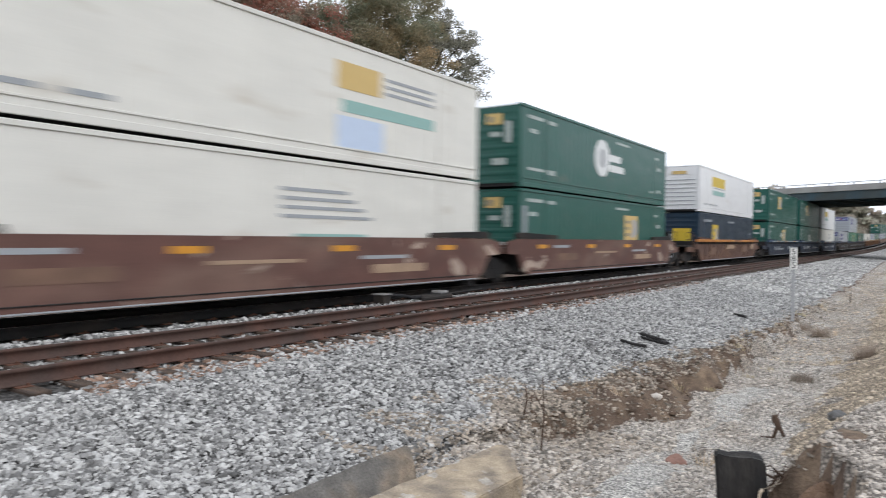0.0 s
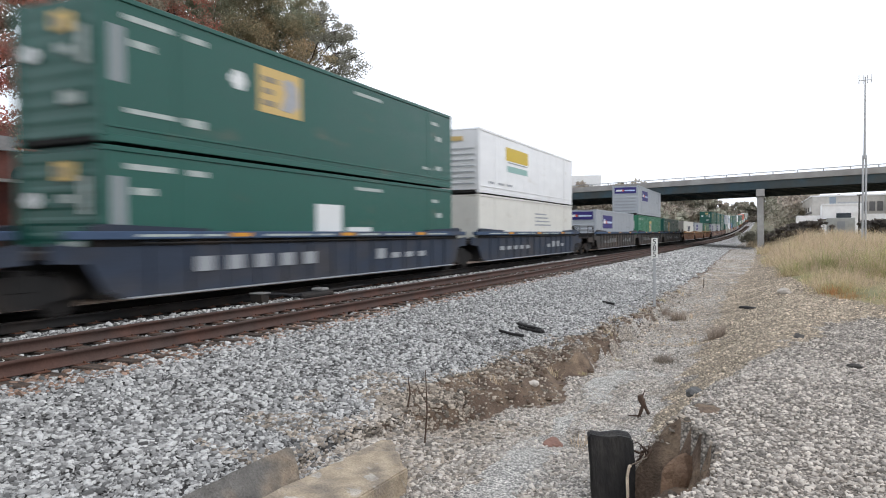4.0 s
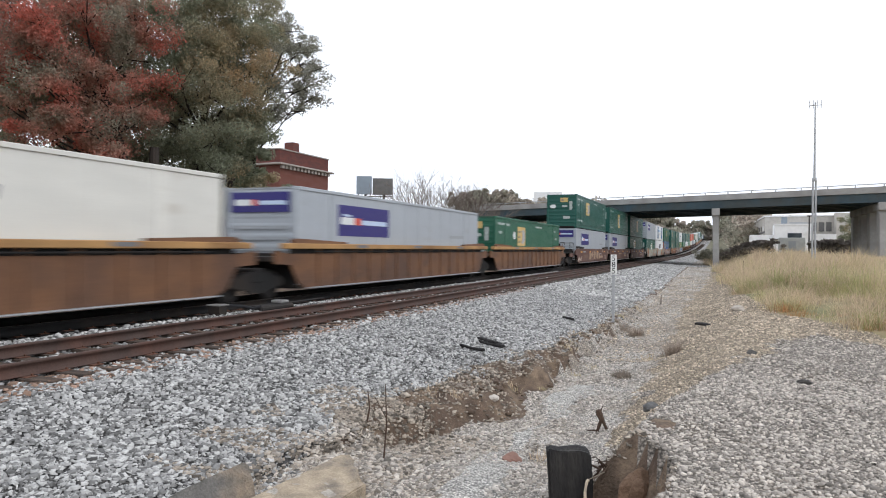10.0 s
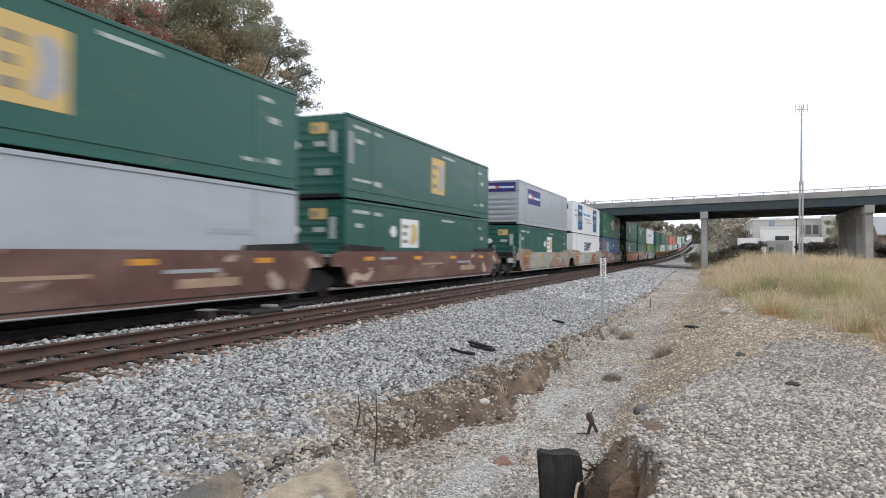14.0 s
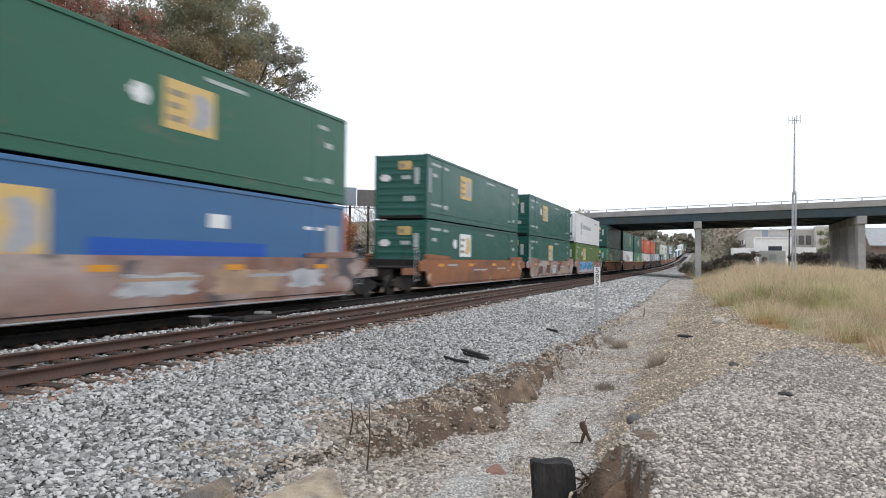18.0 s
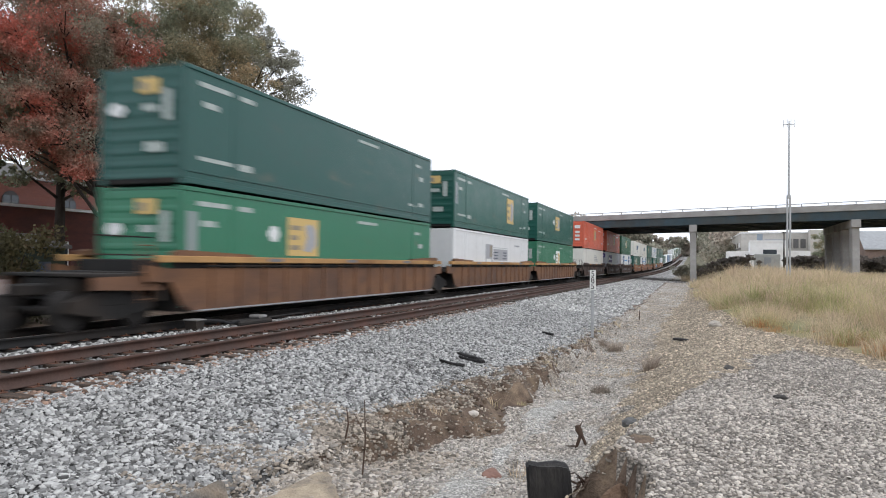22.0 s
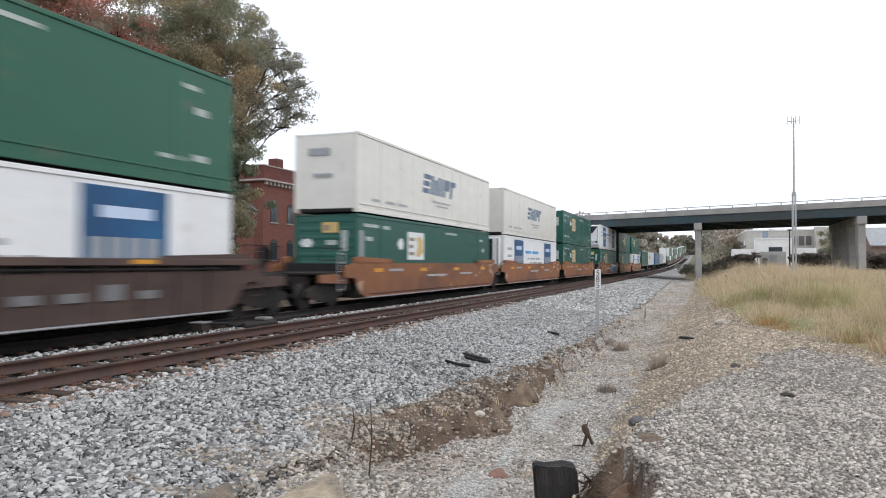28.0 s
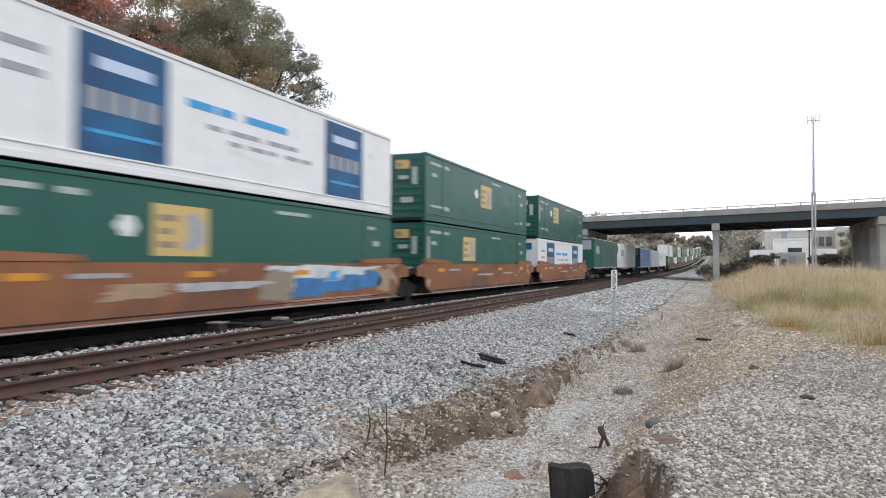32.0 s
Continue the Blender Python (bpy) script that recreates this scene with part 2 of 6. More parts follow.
def tube_into(bm, a, b, ra, rb=None, n=8):
    rb = ra if rb is None else rb
    a, b = Vector(a), Vector(b)
    q = (b - a).to_track_quat("Z", "Y")
    ring = [[], []]
    for i in range(n):
        w = 2 * math.pi * i / n
        for k, (p, r) in enumerate(((a, ra), (b, rb))):
            ring[k].append(bm.verts.new(p + q @ Vector((r * math.cos(w), r * math.sin(w), 0))))
    for i in range(n):
        bm.faces.new((ring[0][i], ring[0][(i + 1) % n], ring[1][(i + 1) % n], ring[1][i]))
    bm.faces.new(ring[0][::-1])
    bm.faces.new(ring[1])


def tube(a, b, ra, rb=None, n=8):
    bm = bmesh.new()
    tube_into(bm, a, b, ra, rb, n)
    return bm


def empty(name, at=(0, 0, 0)):
    ob = new(name)
    ob.location = at
    ob.empty_display_size = 0.2
    return ob


def bulk(name, verts, faces, material):
    """One mesh from arrays of corners and four-sided faces."""
    me = bpy.data.meshes.new(name)
    me.vertices.add(len(verts))
    me.vertices.foreach_set("co", np.asarray(verts, dtype=np.float32).ravel())
    me.loops.add(faces.size)
    me.loops.foreach_set("vertex_index", faces.ravel().astype(np.int32))
    me.polygons.add(len(faces))
    me.polygons.foreach_set("loop_start", np.arange(0, faces.size, faces.shape[1], dtype=np.int32))
    me.update(calc_edges=True)
    me.validate()
    for m in material if isinstance(material, list) else [material]:
        me.materials.append(m)
    return new(name, me)


# ---- ground ----
TRACK_NEAR, TRACK_TRAIN = -9.08, -12.78


def rise(y):
    """The line climbs beyond the bridge."""
    d = np.clip(np.asarray(y, dtype=float) - 120, 0, None)
    return np.where(d < 380, 5.4e-5 * d * d, 5.4e-5 * 380 * 380 + (d - 380) * 0.041 * 0.5)


TOE_Y = (-40, 0, 8, 10, 12.5, 14.5, 17, 19.5, 25, 40, 80)
TOE_X = (-4.9, -4.9, -4.75, -4.42, -4.15, -3.8, -3.55, -3.35, -3.2, -3.0, -3.4)
SCARP_Y = (0, 6.6, 8.2, 9.2, 10.6, 12.7, 15, 17, 20, 27, 40)
SCARP_W = (0.4, 0.4, 0.7, 0.95, 1.3, 1.12, 0.68, 0.5, 0.4, 0.4, 0.4)
BANK_Y = (-10, 4, 7, 10, 16, 25, 45, 90)


def hills(x, y, s, seed):
    """Cheap smooth bumps from crossed waves."""
    r = np.random.RandomState(seed)
    out = 0
    for k in range(7):
        a, p, f = r.rand() * 6.28, r.rand() * 6.28, s * (0.7 + 0.9 * r.rand())
        out = out + np.sin((x * np.cos(a) + y * np.sin(a)) * f + p)
    return out / 7


def toe_line(y):
    """Where the ballast slope ends: a ragged edge with a few washed-out hollows."""
    toe = np.interp(y, TOE_Y, TOE_X) + 0.16 * hills(y * 0, y, 2.3, 3) + 0.06 * hills(y * 0, y, 6.0, 4)
    for at, deep, wide in ((10.1, 0.08, 0.3), (12.6, 0.2, 0.35), (14.9, 0.16, 0.35), (17.6, 0.1, 0.5)):
        toe = toe - deep * np.exp(-((y - at) / wide) ** 2)
    return toe


def ground(x, y):
    x, y = np.asarray(x, dtype=float), np.asarray(y, dtype=float)
    toe = toe_line(y)
    cut = np.interp(y, (-10, 2, 7, 9, 15, 20, 27, 40, 90), (0.15, 0.2, 0.22, 0.42, 0.46, 0.34, 0.16, 0.1, 0.0)) * (1 + 0.35 * hills(x * 0, y, 1.9, 15))
    toe_z = np.interp(y, (0, 20, 35, 90), (-0.80, -0.80, -0.72, -0.45))
    floor_z = toe_z - cut
    bank0 = np.interp(y, BANK_Y, (-1.6, -1.35, -1.32, -1.9, -1.9, -1.6, -1.3, -1.0)) + 0.12 * hills(x * 0, y, 3.0, 8)
    bank1 = np.interp(y, BANK_Y, (-0.8, -0.75, -0.7, 0.1, 0.7, 1.0, 1.4, 2.0)) + 0.15 * hills(x * 0, y, 2.6, 9)
    top_z = np.interp(y, (-20, 4, 12, 25, 60, 90), (-0.12, -0.2, -0.34, -0.36, -0.3, -0.3))
    z = np.where(x < -7.7, -0.24, 0.0)
    f = np.clip((x + 7.7) / (toe + 7.7), 0, 1)
    z = np.where((x >= -7.7) & (x < toe), -0.24 + f * (toe_z + 0.24), z)
    # a gravelly shelf, then a steep crumbling face down to the ditch floor
    f = (x - toe) / np.interp(y, SCARP_Y, SCARP_W) + 0.16 * hills(x, y, 3.3, 16) + 0.07 * hills(x, y, 9.0, 17)
    face = np.clip((f - 0.5) / 0.3, 0, 1)
    z = np.where(x >= toe, toe_z - cut * (0.3 * np.clip(f / 0.6, 0, 1) + 0.7 * face * face * (3 - 2 * face)), z)
    f = np.clip((x - bank0) / np.maximum(bank1 - bank0, 0.2), 0, 1)
    z = np.where(x >= bank0, floor_z + (top_z - floor_z) * f * f * (3 - 2 * f), z)
    z = z + 0.17 * np.clip(1 - np.abs(x + 10.62) / 0.42, 0, 1)
    z = np.where(x < -15.2, -0.24 - np.clip((-15.2 - x) * 0.4, 0, 0.55), z)
    grass = np.clip((x - 1.2) / 3, 0, 1) * np.clip((y - 15) / 9, 0, 1)
    z = z + grass * 0.28
    pit = ((x + 0.84) / 0.48) ** 2 + ((y - 5.6) / 1.1) ** 2
    z = z - 0.5 * np.clip((1.12 - pit) / 0.3, 0, 1)
    amp = np.where((x > -7.5) & (x < 6) & (y < 60), 0.035, 0.015)
    worn = np.exp(-((x - toe - 0.25) / 0.4) ** 2) * np.clip((y - 7.5) / 1.5, 0, 1) * np.clip((30 - y) / 6, 0, 1)
    z = z + worn * (0.085 * hills(x, y, 8.0, 51) + 0.06 * hills(x, y, 15.0, 52))
    z = z + np.interp(y, (20, 30, 60, 90, 110), (0, 0.15, 0.6, 0.95, 1.0)) * np.clip((x - 0.6) / 3, 0, 1)
    z = z + amp * hills(x, y, 4.2, 5) + 0.5 * amp * hills(x, y, 11.0, 6)
    z = z + 20 * np.clip((-x - 24) / 70, 0, 1) * np.clip((y - 150) / 170, 0, 1)
    return z + rise(y) * np.clip((y - 90) / 60, 0, 1)


def graded(lo, hi, knots):
    """Grid lines from lo to hi whose spacing follows (place, step) knots."""
    xs, x = [lo], lo
    while x < hi:
        x += float(np.interp(x, [k[0] for k in knots], [k[1] for k in knots]))
        xs.append(x)
    return np.array(xs)


gx = graded(-2400, 2400, ((-2400, 400), (-120, 30), (-40, 5), (-16, 0.8), (-8, 0.25), (-6, 0.1), (1, 0.1), (4, 0.35), (20, 2.5), (120, 30), (2400, 400)))
gy = graded(-1500, 4500, ((-1500, 300), (-60, 20), (-12, 1.2), (-7, 0.25), (2, 0.2), (3.5, 0.1), (22, 0.14), (40, 0.6), (90, 3), (200, 12), (800, 120), (4500, 600)))
GX, GY = np.meshgrid(gx, gy)
GZ = ground(GX, GY)
nx, ny = len(gx), len(gy)
idx = np.arange(nx * ny).reshape(ny, nx)
quads = np.stack([idx[:-1, :-1], idx[:-1, 1:], idx[1:, 1:], idx[1:, :-1]], -1).reshape(-1, 4)
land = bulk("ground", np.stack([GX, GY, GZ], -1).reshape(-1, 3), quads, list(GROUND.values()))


def zone(x, y):
    """Which surface lies at a place: 0 ballast, 1 dirt, 2 pale wash, 3 gravel, 4 field, 5 bed darkened for the train's
    shade, 6 far ground, 7 tan bank, 8 far ballast lightened for haze, 9 pale silt.
    """
    toe = toe_line(y)
    j = 0.25 * hills(x, y, 3.0, 11) + 0.15 * hills(x, y, 9.0, 12)
    dirt_w = np.interp(y, (0, 6.6, 8.0), (-0.6, -0.4, 0.0)) + np.interp(y, SCARP_Y, SCARP_W) * np.clip((y - 7) / 1.5, 0, 1) * np.interp(y, (18, 22, 30), (1.0, 0.8, 0.3)) + 0.12 * hills(x * 0, y, 1.7, 14)
    yard = np.interp(y, BANK_Y, (-1.3, -1.05, -1.0, -1.3, -1.35, -1.2, -0.9, -0.7))
    edge = toe - 0.12 + np.interp(y, (0, 6.3, 8.0), (1.5, 1.2, 0.0))
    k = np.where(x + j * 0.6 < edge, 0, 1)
    k = np.where(x + j > edge + dirt_w, 2, k)
    streak = np.interp(y, (5, 8, 10, 15, 21, 31, 48), (-2.35, -2.48, -2.62, -2.4, -2.05, -1.85, -2.15))
    k = np.where((k == 2) & (np.abs(x - streak + 1.1 * j) < np.interp(y, (5, 8, 12, 17, 24), (0.16, 0.26, 0.2, 0.02, -0.5)) + 0.3 * hills(x, y, 1.1, 18)), 9, k)
    k = np.where(x + j > yard, 3, k)
    k = np.where((x + 1.6 * j > -1.15) & (x + 1.6 * j < -0.6) & (y < 7.6 + j) & (y > 5.0 + 2 * j), 1, k)
    tan = np.interp(y, (8.5, 10.5, 13, 16, 20, 30), (-1.0, -0.4, 0.4, 1.4, 2.8, 4.0))
    k = np.where((x + 1.5 * j > -1.3) & (x + 2.0 * j < tan) & (y + 3 * j > 8.8) & (y < 40), 7, k)
    k = np.where((k == 3) & (y + 2.5 * j > np.interp(x, (0.8, 1.65, 2.7, 3.5, 6.2, 12), (29, 19, 16.6, 13.6, 11.2, 9.6)) + 2.0 * hills(x, y, 0.7, 19)), 7, k)
    k = np.where(((x + 0.84) / 0.48) ** 2 + ((y - 5.6) / 1.1) ** 2 + 0.6 * j < 1.15, 1, k)
    k = np.where((x > -0.3) & (y + 2.5 * j > np.interp(x, (0.0, 0.8, 1.65, 2.7, 3.2, 3.5, 6.2, 12), (52, 34, 22, 19.5, 17.4, 16.1, 13.2, 11.0))), 4, k)
    k = np.where((y > 95) & (x > -1.5), 4, k)
    k = np.where((x < -15.3) | (x > 60) | (y > 260) | (y < -40), 6, k)
    k = np.where((x < -15.3) & (x > -24 + 3 * j) & (y < 110) & (y > -60), 1, k)
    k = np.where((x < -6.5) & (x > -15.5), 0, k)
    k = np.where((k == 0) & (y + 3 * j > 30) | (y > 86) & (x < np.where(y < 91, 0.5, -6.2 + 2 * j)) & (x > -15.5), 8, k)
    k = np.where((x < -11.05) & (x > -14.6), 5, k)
    return k


cx, cy = GX[:-1, :-1] + np.diff(gx)[None, :] / 2, GY[:-1, :-1] + np.diff(gy)[:, None] / 2
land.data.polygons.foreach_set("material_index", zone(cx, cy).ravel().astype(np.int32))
land.data.polygons.foreach_set("use_smooth", np.ones(len(quads), dtype=bool))
tagged(land, "railway cutting of ballast, dirt ditch and gravel yard", "ground", kind="structure")


def stones(name, count, x0, x1, y0, y1, size, material, label, power=1.6, keep=None, seed=1):
    """Loose broken stones strewn over the ground, thickest towards y0."""
    r = np.random.RandomState(seed)
    x = x0 + (x1 - x0) * r.rand(count)
    y = y0 + (y1 - y0) * r.rand(count) ** power
    ok = keep(x, y) if keep is not None else np.ones(count, bool)
    x, y = x[ok], y[ok]
    n = len(x)
    corners = np.array([[a, b, c] for a in (-1, 1) for b in (-1, 1) for c in (-1, 1)], float)
    s = size * (0.55 + 0.9 * r.rand(n) ** 2)
    v = corners[None] * (0.55 + 0.5 * r.rand(n, 8, 3)) * (s[:, None, None] * (0.45 + 1.05 * r.rand(n, 1, 3)) * np.array([1.25, 0.92, 0.62]))
    a, b = r.rand(n) * 6.28, (r.rand(n) - 0.5) * 1.5
    ca, sa, cb, sb = np.cos(a), np.sin(a), np.cos(b), np.sin(b)
    vx, vz = v[..., 0] * cb[:, None] + v[..., 2] * sb[:, None], -v[..., 0] * sb[:, None] + v[..., 2] * cb[:, None]
    v = np.stack([vx * ca[:, None] - v[..., 1] * sa[:, None], vx * sa[:, None] + v[..., 1] * ca[:, None], vz * 0.85], -1)
    v += np.stack([x, y, ground(x, y) + s * 0.3], -1)[:, None, :]
    f = np.array([[0, 1, 3, 2], [4, 6, 7, 5], [0, 4, 5, 1], [2, 3, 7, 6], [1, 5, 7, 3]])
    faces = (np.arange(n)[:, None, None] * 8 + f[None]).reshape(-1, 4)
    ob = bulk(name, v.reshape(-1, 3), faces, material)
    return tagged(ob, label, "gravel", kind="stuff")


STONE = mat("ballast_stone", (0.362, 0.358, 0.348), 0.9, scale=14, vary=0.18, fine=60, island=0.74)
STONE_BROWN = mat("earthy_stone", (0.30, 0.258, 0.212), 0.95, scale=14, vary=0.2, fine=60, island=0.7)
# paler than the near stones: distance haze is mixed into the colour
STONE_FAR = mat("hazed_ballast_stone", (0.45, 0.445, 0.43), 0.9, scale=14, vary=0.15, island=0.6)
STONE_PALE = mat("pale_washed_stone", (0.495, 0.455, 0.41), 0.92, scale=14, vary=0.15, island=0.55)
STONE_TAN = mat("grey_tan_gravel_stone", (0.43, 0.388, 0.343), 0.92, scale=14, vary=0.18, island=0.66)
STONE_WARM = mat("warm_tan_stone", (0.50, 0.42, 0.325), 0.92, scale=14, vary=0.18, island=0.62)
STONE_MIX = mat("grey_brown_stone", (0.40, 0.36, 0.315), 0.92, scale=14, vary=0.2, island=0.62)
STONE_RUST = mat("rust_stained_stone", (0.26, 0.17, 0.125), 0.95, scale=14, vary=0.2, island=0.6)


def on(*kinds):
    """A test for places that lie on the named kinds of surface."""
    return lambda x, y: np.isin(zone(x, y), kinds)


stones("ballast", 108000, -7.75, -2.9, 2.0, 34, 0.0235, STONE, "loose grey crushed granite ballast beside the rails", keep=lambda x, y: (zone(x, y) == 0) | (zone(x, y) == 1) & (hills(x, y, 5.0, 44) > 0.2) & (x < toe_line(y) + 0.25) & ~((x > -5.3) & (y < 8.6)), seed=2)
stones("ballast", 9000, -7.7, -2.6, 30, 90, 0.045, STONE_FAR, "grey ballast slope towards the bridge", power=1.3, keep=on(8), seed=7)
stones("ballast", 4500, -7.75, -3.6, -3, 2.2, 0.03, STONE, "loose grey ballast behind the viewpoint", power=1.0, keep=on(0), seed=14)
stones("ballast", 9000, -11.05, -7.7, 4.0, 40, 0.032, STONE, "grey ballast between the railway tracks", seed=3)
stones("ballast", 7000, -11.0, -10.2, 4.0, 48, 0.030, STONE, "pale ballast ridge between the two tracks", seed=21)
stones("ballast", 2600, -8.2, -7.5, 4.0, 30, 0.030, STONE_RUST, "rust-stained ballast along the tie ends", seed=20)
stones("gravel", 64000, -1.9, 6.0, 3.2, 11, 0.0148, STONE_TAN, "coarse grey and tan gravel of the yard", power=1.25, keep=on(3), seed=4)
stones("gravel", 56000, -1.9, 9.5, 9.5, 24, 0.0155, STONE_TAN, "small grey and tan gravel of the yard", power=1.3, keep=on(3), seed=24)
stones("gravel", 38000, -1.9, 7.5, 7.5, 30, 0.0165, STONE_WARM, "warm tan gravel along the ditch bank", power=1.3, keep=on(7), seed=15)
stones("gravel", 7000, -2.9, 3.0, 17, 60, 0.023, STONE_WARM, "tan gravel beyond the ditch", power=1.4, keep=on(2, 3, 7), seed=8)
stones("gravel", 20000, -4.4, -1.0, 5, 30, 0.017, STONE_PALE, "pale washed gravel along the ditch", keep=lambda x, y: ((zone(x, y) == 2) | (zone(x, y) == 9) & (hills(x, y, 4.0, 41) > 0.05)) & (y < 17 + 3 * hills(x, y, 2.0, 42)), seed=5)
stones("gravel", 8000, -3.6, -0.8, 14, 34, 0.018, STONE_MIX, "grey-brown gravel along the far ditch", power=1.2, keep=on(2, 9), seed=25)
stones("gravel", 26000, -5.4, 0.6, 5, 26, 0.021, STONE_BROWN, "earthy gravel fallen over the dirt banks", keep=lambda x, y: (zone(x, y) == 1) & (hills(x, y, 3.5, 46) > np.where((x > -1.5) & (y < 7.2), 0.05, np.where(x < toe_line(y) + 0.55 * np.interp(y, SCARP_Y, SCARP_W), -0.75, 0.12))), seed=6)
stones("gravel", 2600, -4.7, -3.2, 5.4, 8.0, 0.027, STONE_MIX, "mixed gravel fallen between the broken beams", power=1.0, seed=26)
stones("gravel", 9500, -5.6, -3.2, 5.4, 9.4, 0.024, STONE_BROWN, "earthy gravel round the ditch head", power=1.0, keep=lambda x, y: hills(x, y, 4.0, 47) + 0.35 * (x + 4.3) > -0.3, seed=9)
stones("gravel", 9000, -5.4, -2.4, 8.0, 30, 0.025, STONE_BROWN, "earthy stones along the foot of the ballast", power=1.3, keep=lambda x, y: (np.abs(x - toe_line(y) - 0.1) < 0.4 + 0.4 * hills(x, y, 4.0, 48)), seed=12)
stones("gravel", 9000, -4.3, -1.7, 5.5, 13, 0.019, STONE_MIX, "grey-brown gravel on the ditch floor", power=1.0, keep=lambda x, y: (zone(x, y) == 2) & (hills(x, y, 2.2, 49) > -0.2 + 0.25 * (x + 2.6)), seed=13)
stones("clods", 420, -5.2, -2.4, 8.2, 27, 0.055, GROUND["dirt"], "crumbling clods of brown soil along the bank", power=1.2, keep=lambda x, y: (zone(x, y) == 1) & (np.abs(x - toe_line(y) - 0.62 * np.interp(y, SCARP_Y, SCARP_W)) < 0.3), seed=10)

# ---- the two tracks ----
RAIL = mat("rusty_rail", (0.095, 0.050, 0.038), 0.75, 0.2, scale=3, vary=0.25, fine=40, second=(0.075, 0.05, 0.042), big=1.0, bump=0.2)
RAIL_TOP = mat("worn_rail_head", (0.30, 0.27, 0.25), 0.4, 0.7, scale=4, vary=0.15)
TIE = mat("weathered_tie", (0.062, 0.046, 0.037), 0.95, scale=4, vary=0.3, fine=50, bump=0.6, obj=0.25, stretch=(1, 6, 1), second=(0.11, 0.075, 0.055), mask=0.58, big=1.2)
# ties coloured dark for the shade of the train above them
TIE_SHADED = mat("train_shade_tie", (0.035, 0.03, 0.027), 0.95, scale=4, vary=0.3, fine=50, bump=0.6, obj=0.25, stretch=(1, 6, 1))
PLATE = mat("rusty_tie_plate", (0.12, 0.055, 0.035), 0.85, 0.1, vary=0.25)

RAIL_OUT = ((-0.07, -0.185), (0.07, -0.185), (0.07, -0.172), (0.014, -0.150), (0.010, -0.050), (0.036, -0.040), (0.037, -0.006), (0.030, 0.0),
            (-0.030, 0.0), (-0.037, -0.006), (-0.036, -0.040), (-0.010, -0.050), (-0.014, -0.150), (-0.07, -0.172))


def rail_mesh():
    stops = np.concatenate([np.arange(-60, 120, 12.0), np.arange(120, 620, 10.0)])
    n = len(RAIL_OUT)
    v = np.array([[a, y, b + float(rise(y))] for y in stops for a, b in RAIL_OUT])
    f = np.array([[k * n + i, k * n + (i + 1) % n, (k + 1) * n + (i + 1) % n, (k + 1) * n + i] for k in range(len(stops) - 1) for i in range(n)])
    return v, f


def railway(x, label, head, steel, wood):
    base = empty("railway_track", (x, 0, 0))
    tagged(base, label, "railway track", kind="structure")
    v, f = rail_mesh()
    for side in (-0.7525, 0.7525):
        r = bulk("rail", v, f, steel)
        r.data.materials.append(head)
        r.data.polygons.foreach_set("material_index", np.array([1 if i % 14 == 7 else 0 for i in range(len(f))], dtype=np.int32))
        r.parent, r.location = base, (side, 0, 0)
    tie = bpy.data.meshes.new("tie")
    bm = box(-1.29, 1.29, -0.112, 0.112, -0.36, -0.195, 0.012)
    bm.to_mesh(tie)
    bm.free()
    bm = bmesh.new()
    for s in (-0.7525, 0.7525):
        box_into(bm, s - 0.16, s + 0.16, -0.09, 0.09, -0.197, -0.183)
        for a, b in ((-0.1, -0.05), (0.1, 0.05), (-0.1, 0.05)):
            box_into(bm, s + a - 0.012, s + a + 0.012, b - 0.012, b + 0.012, -0.185, -0.155)
    plates = bpy.data.meshes.new("tie_plate")
    bm.to_mesh(plates)
    bm.free()
    r = random.Random(int(-x * 10))
    for i in range(110):
        y = 2.0 + i * 0.52 + r.uniform(-0.03, 0.03)
        t = put("tie", tie, wood, base, at=(r.uniform(-0.06, 0.06), y, float(rise(y)) + r.uniform(-0.012, 0.006)))
        t.rotation_euler = (0, 0, r.uniform(-0.02, 0.02))
        if i < 45:
            put("tie_plate", plates, PLATE, base, at=(0, y, 0))
    bm = bmesh.new()
    for i in range(700):
        y = 59.0 + i * 0.52
        z = float(rise(y))
        box_into(bm, -1.29, 1.29, y - 0.11, y + 0.11, z - 0.36, z - 0.2)
    far = part("far_ties", bm, wood, base)
    far["kind"] = "stuff"
    return base


railway(TRACK_NEAR, "empty rusty railway track on weathered wooden ties", RAIL, RAIL, TIE)
# dark rails and ties here carry the train's shade in their colour
railway(TRACK_TRAIN, "railway track under the passing container train", RAIL_TOP, M["dark_steel"], TIE_SHADED)

# ---- containers ----
LONG, WIDE, TALL = 16.15, 2.6, 2.9


def panel_mesh():
    """A long side wall with shallow upright beads, its outer face at x = 0."""
    bm = bmesh.new()
    y, out = 0.18, []
    while y < LONG - 0.2:
        out += [(y, -0.004), (y + 0.30, -0.004), (y + 0.325, -0.013), (y + 0.375, -0.013)]
        y += 0.40
    out = [(a, b) for a, b in out if a < LONG - 0.16] + [(LONG - 0.16, -0.004)]
    lo = [bm.verts.new((b, a, 0.16)) for a, b in out]
    hi = [bm.verts.new((b, a, TALL - 0.10)) for a, b in out]
    for i in range(len(out) - 1):
        bm.faces.new((lo[i], lo[i + 1], hi[i + 1], hi[i]))
    me = bpy.data.meshes.new("side_panel")
    bm.to_mesh(me)
    bm.free()
    return me


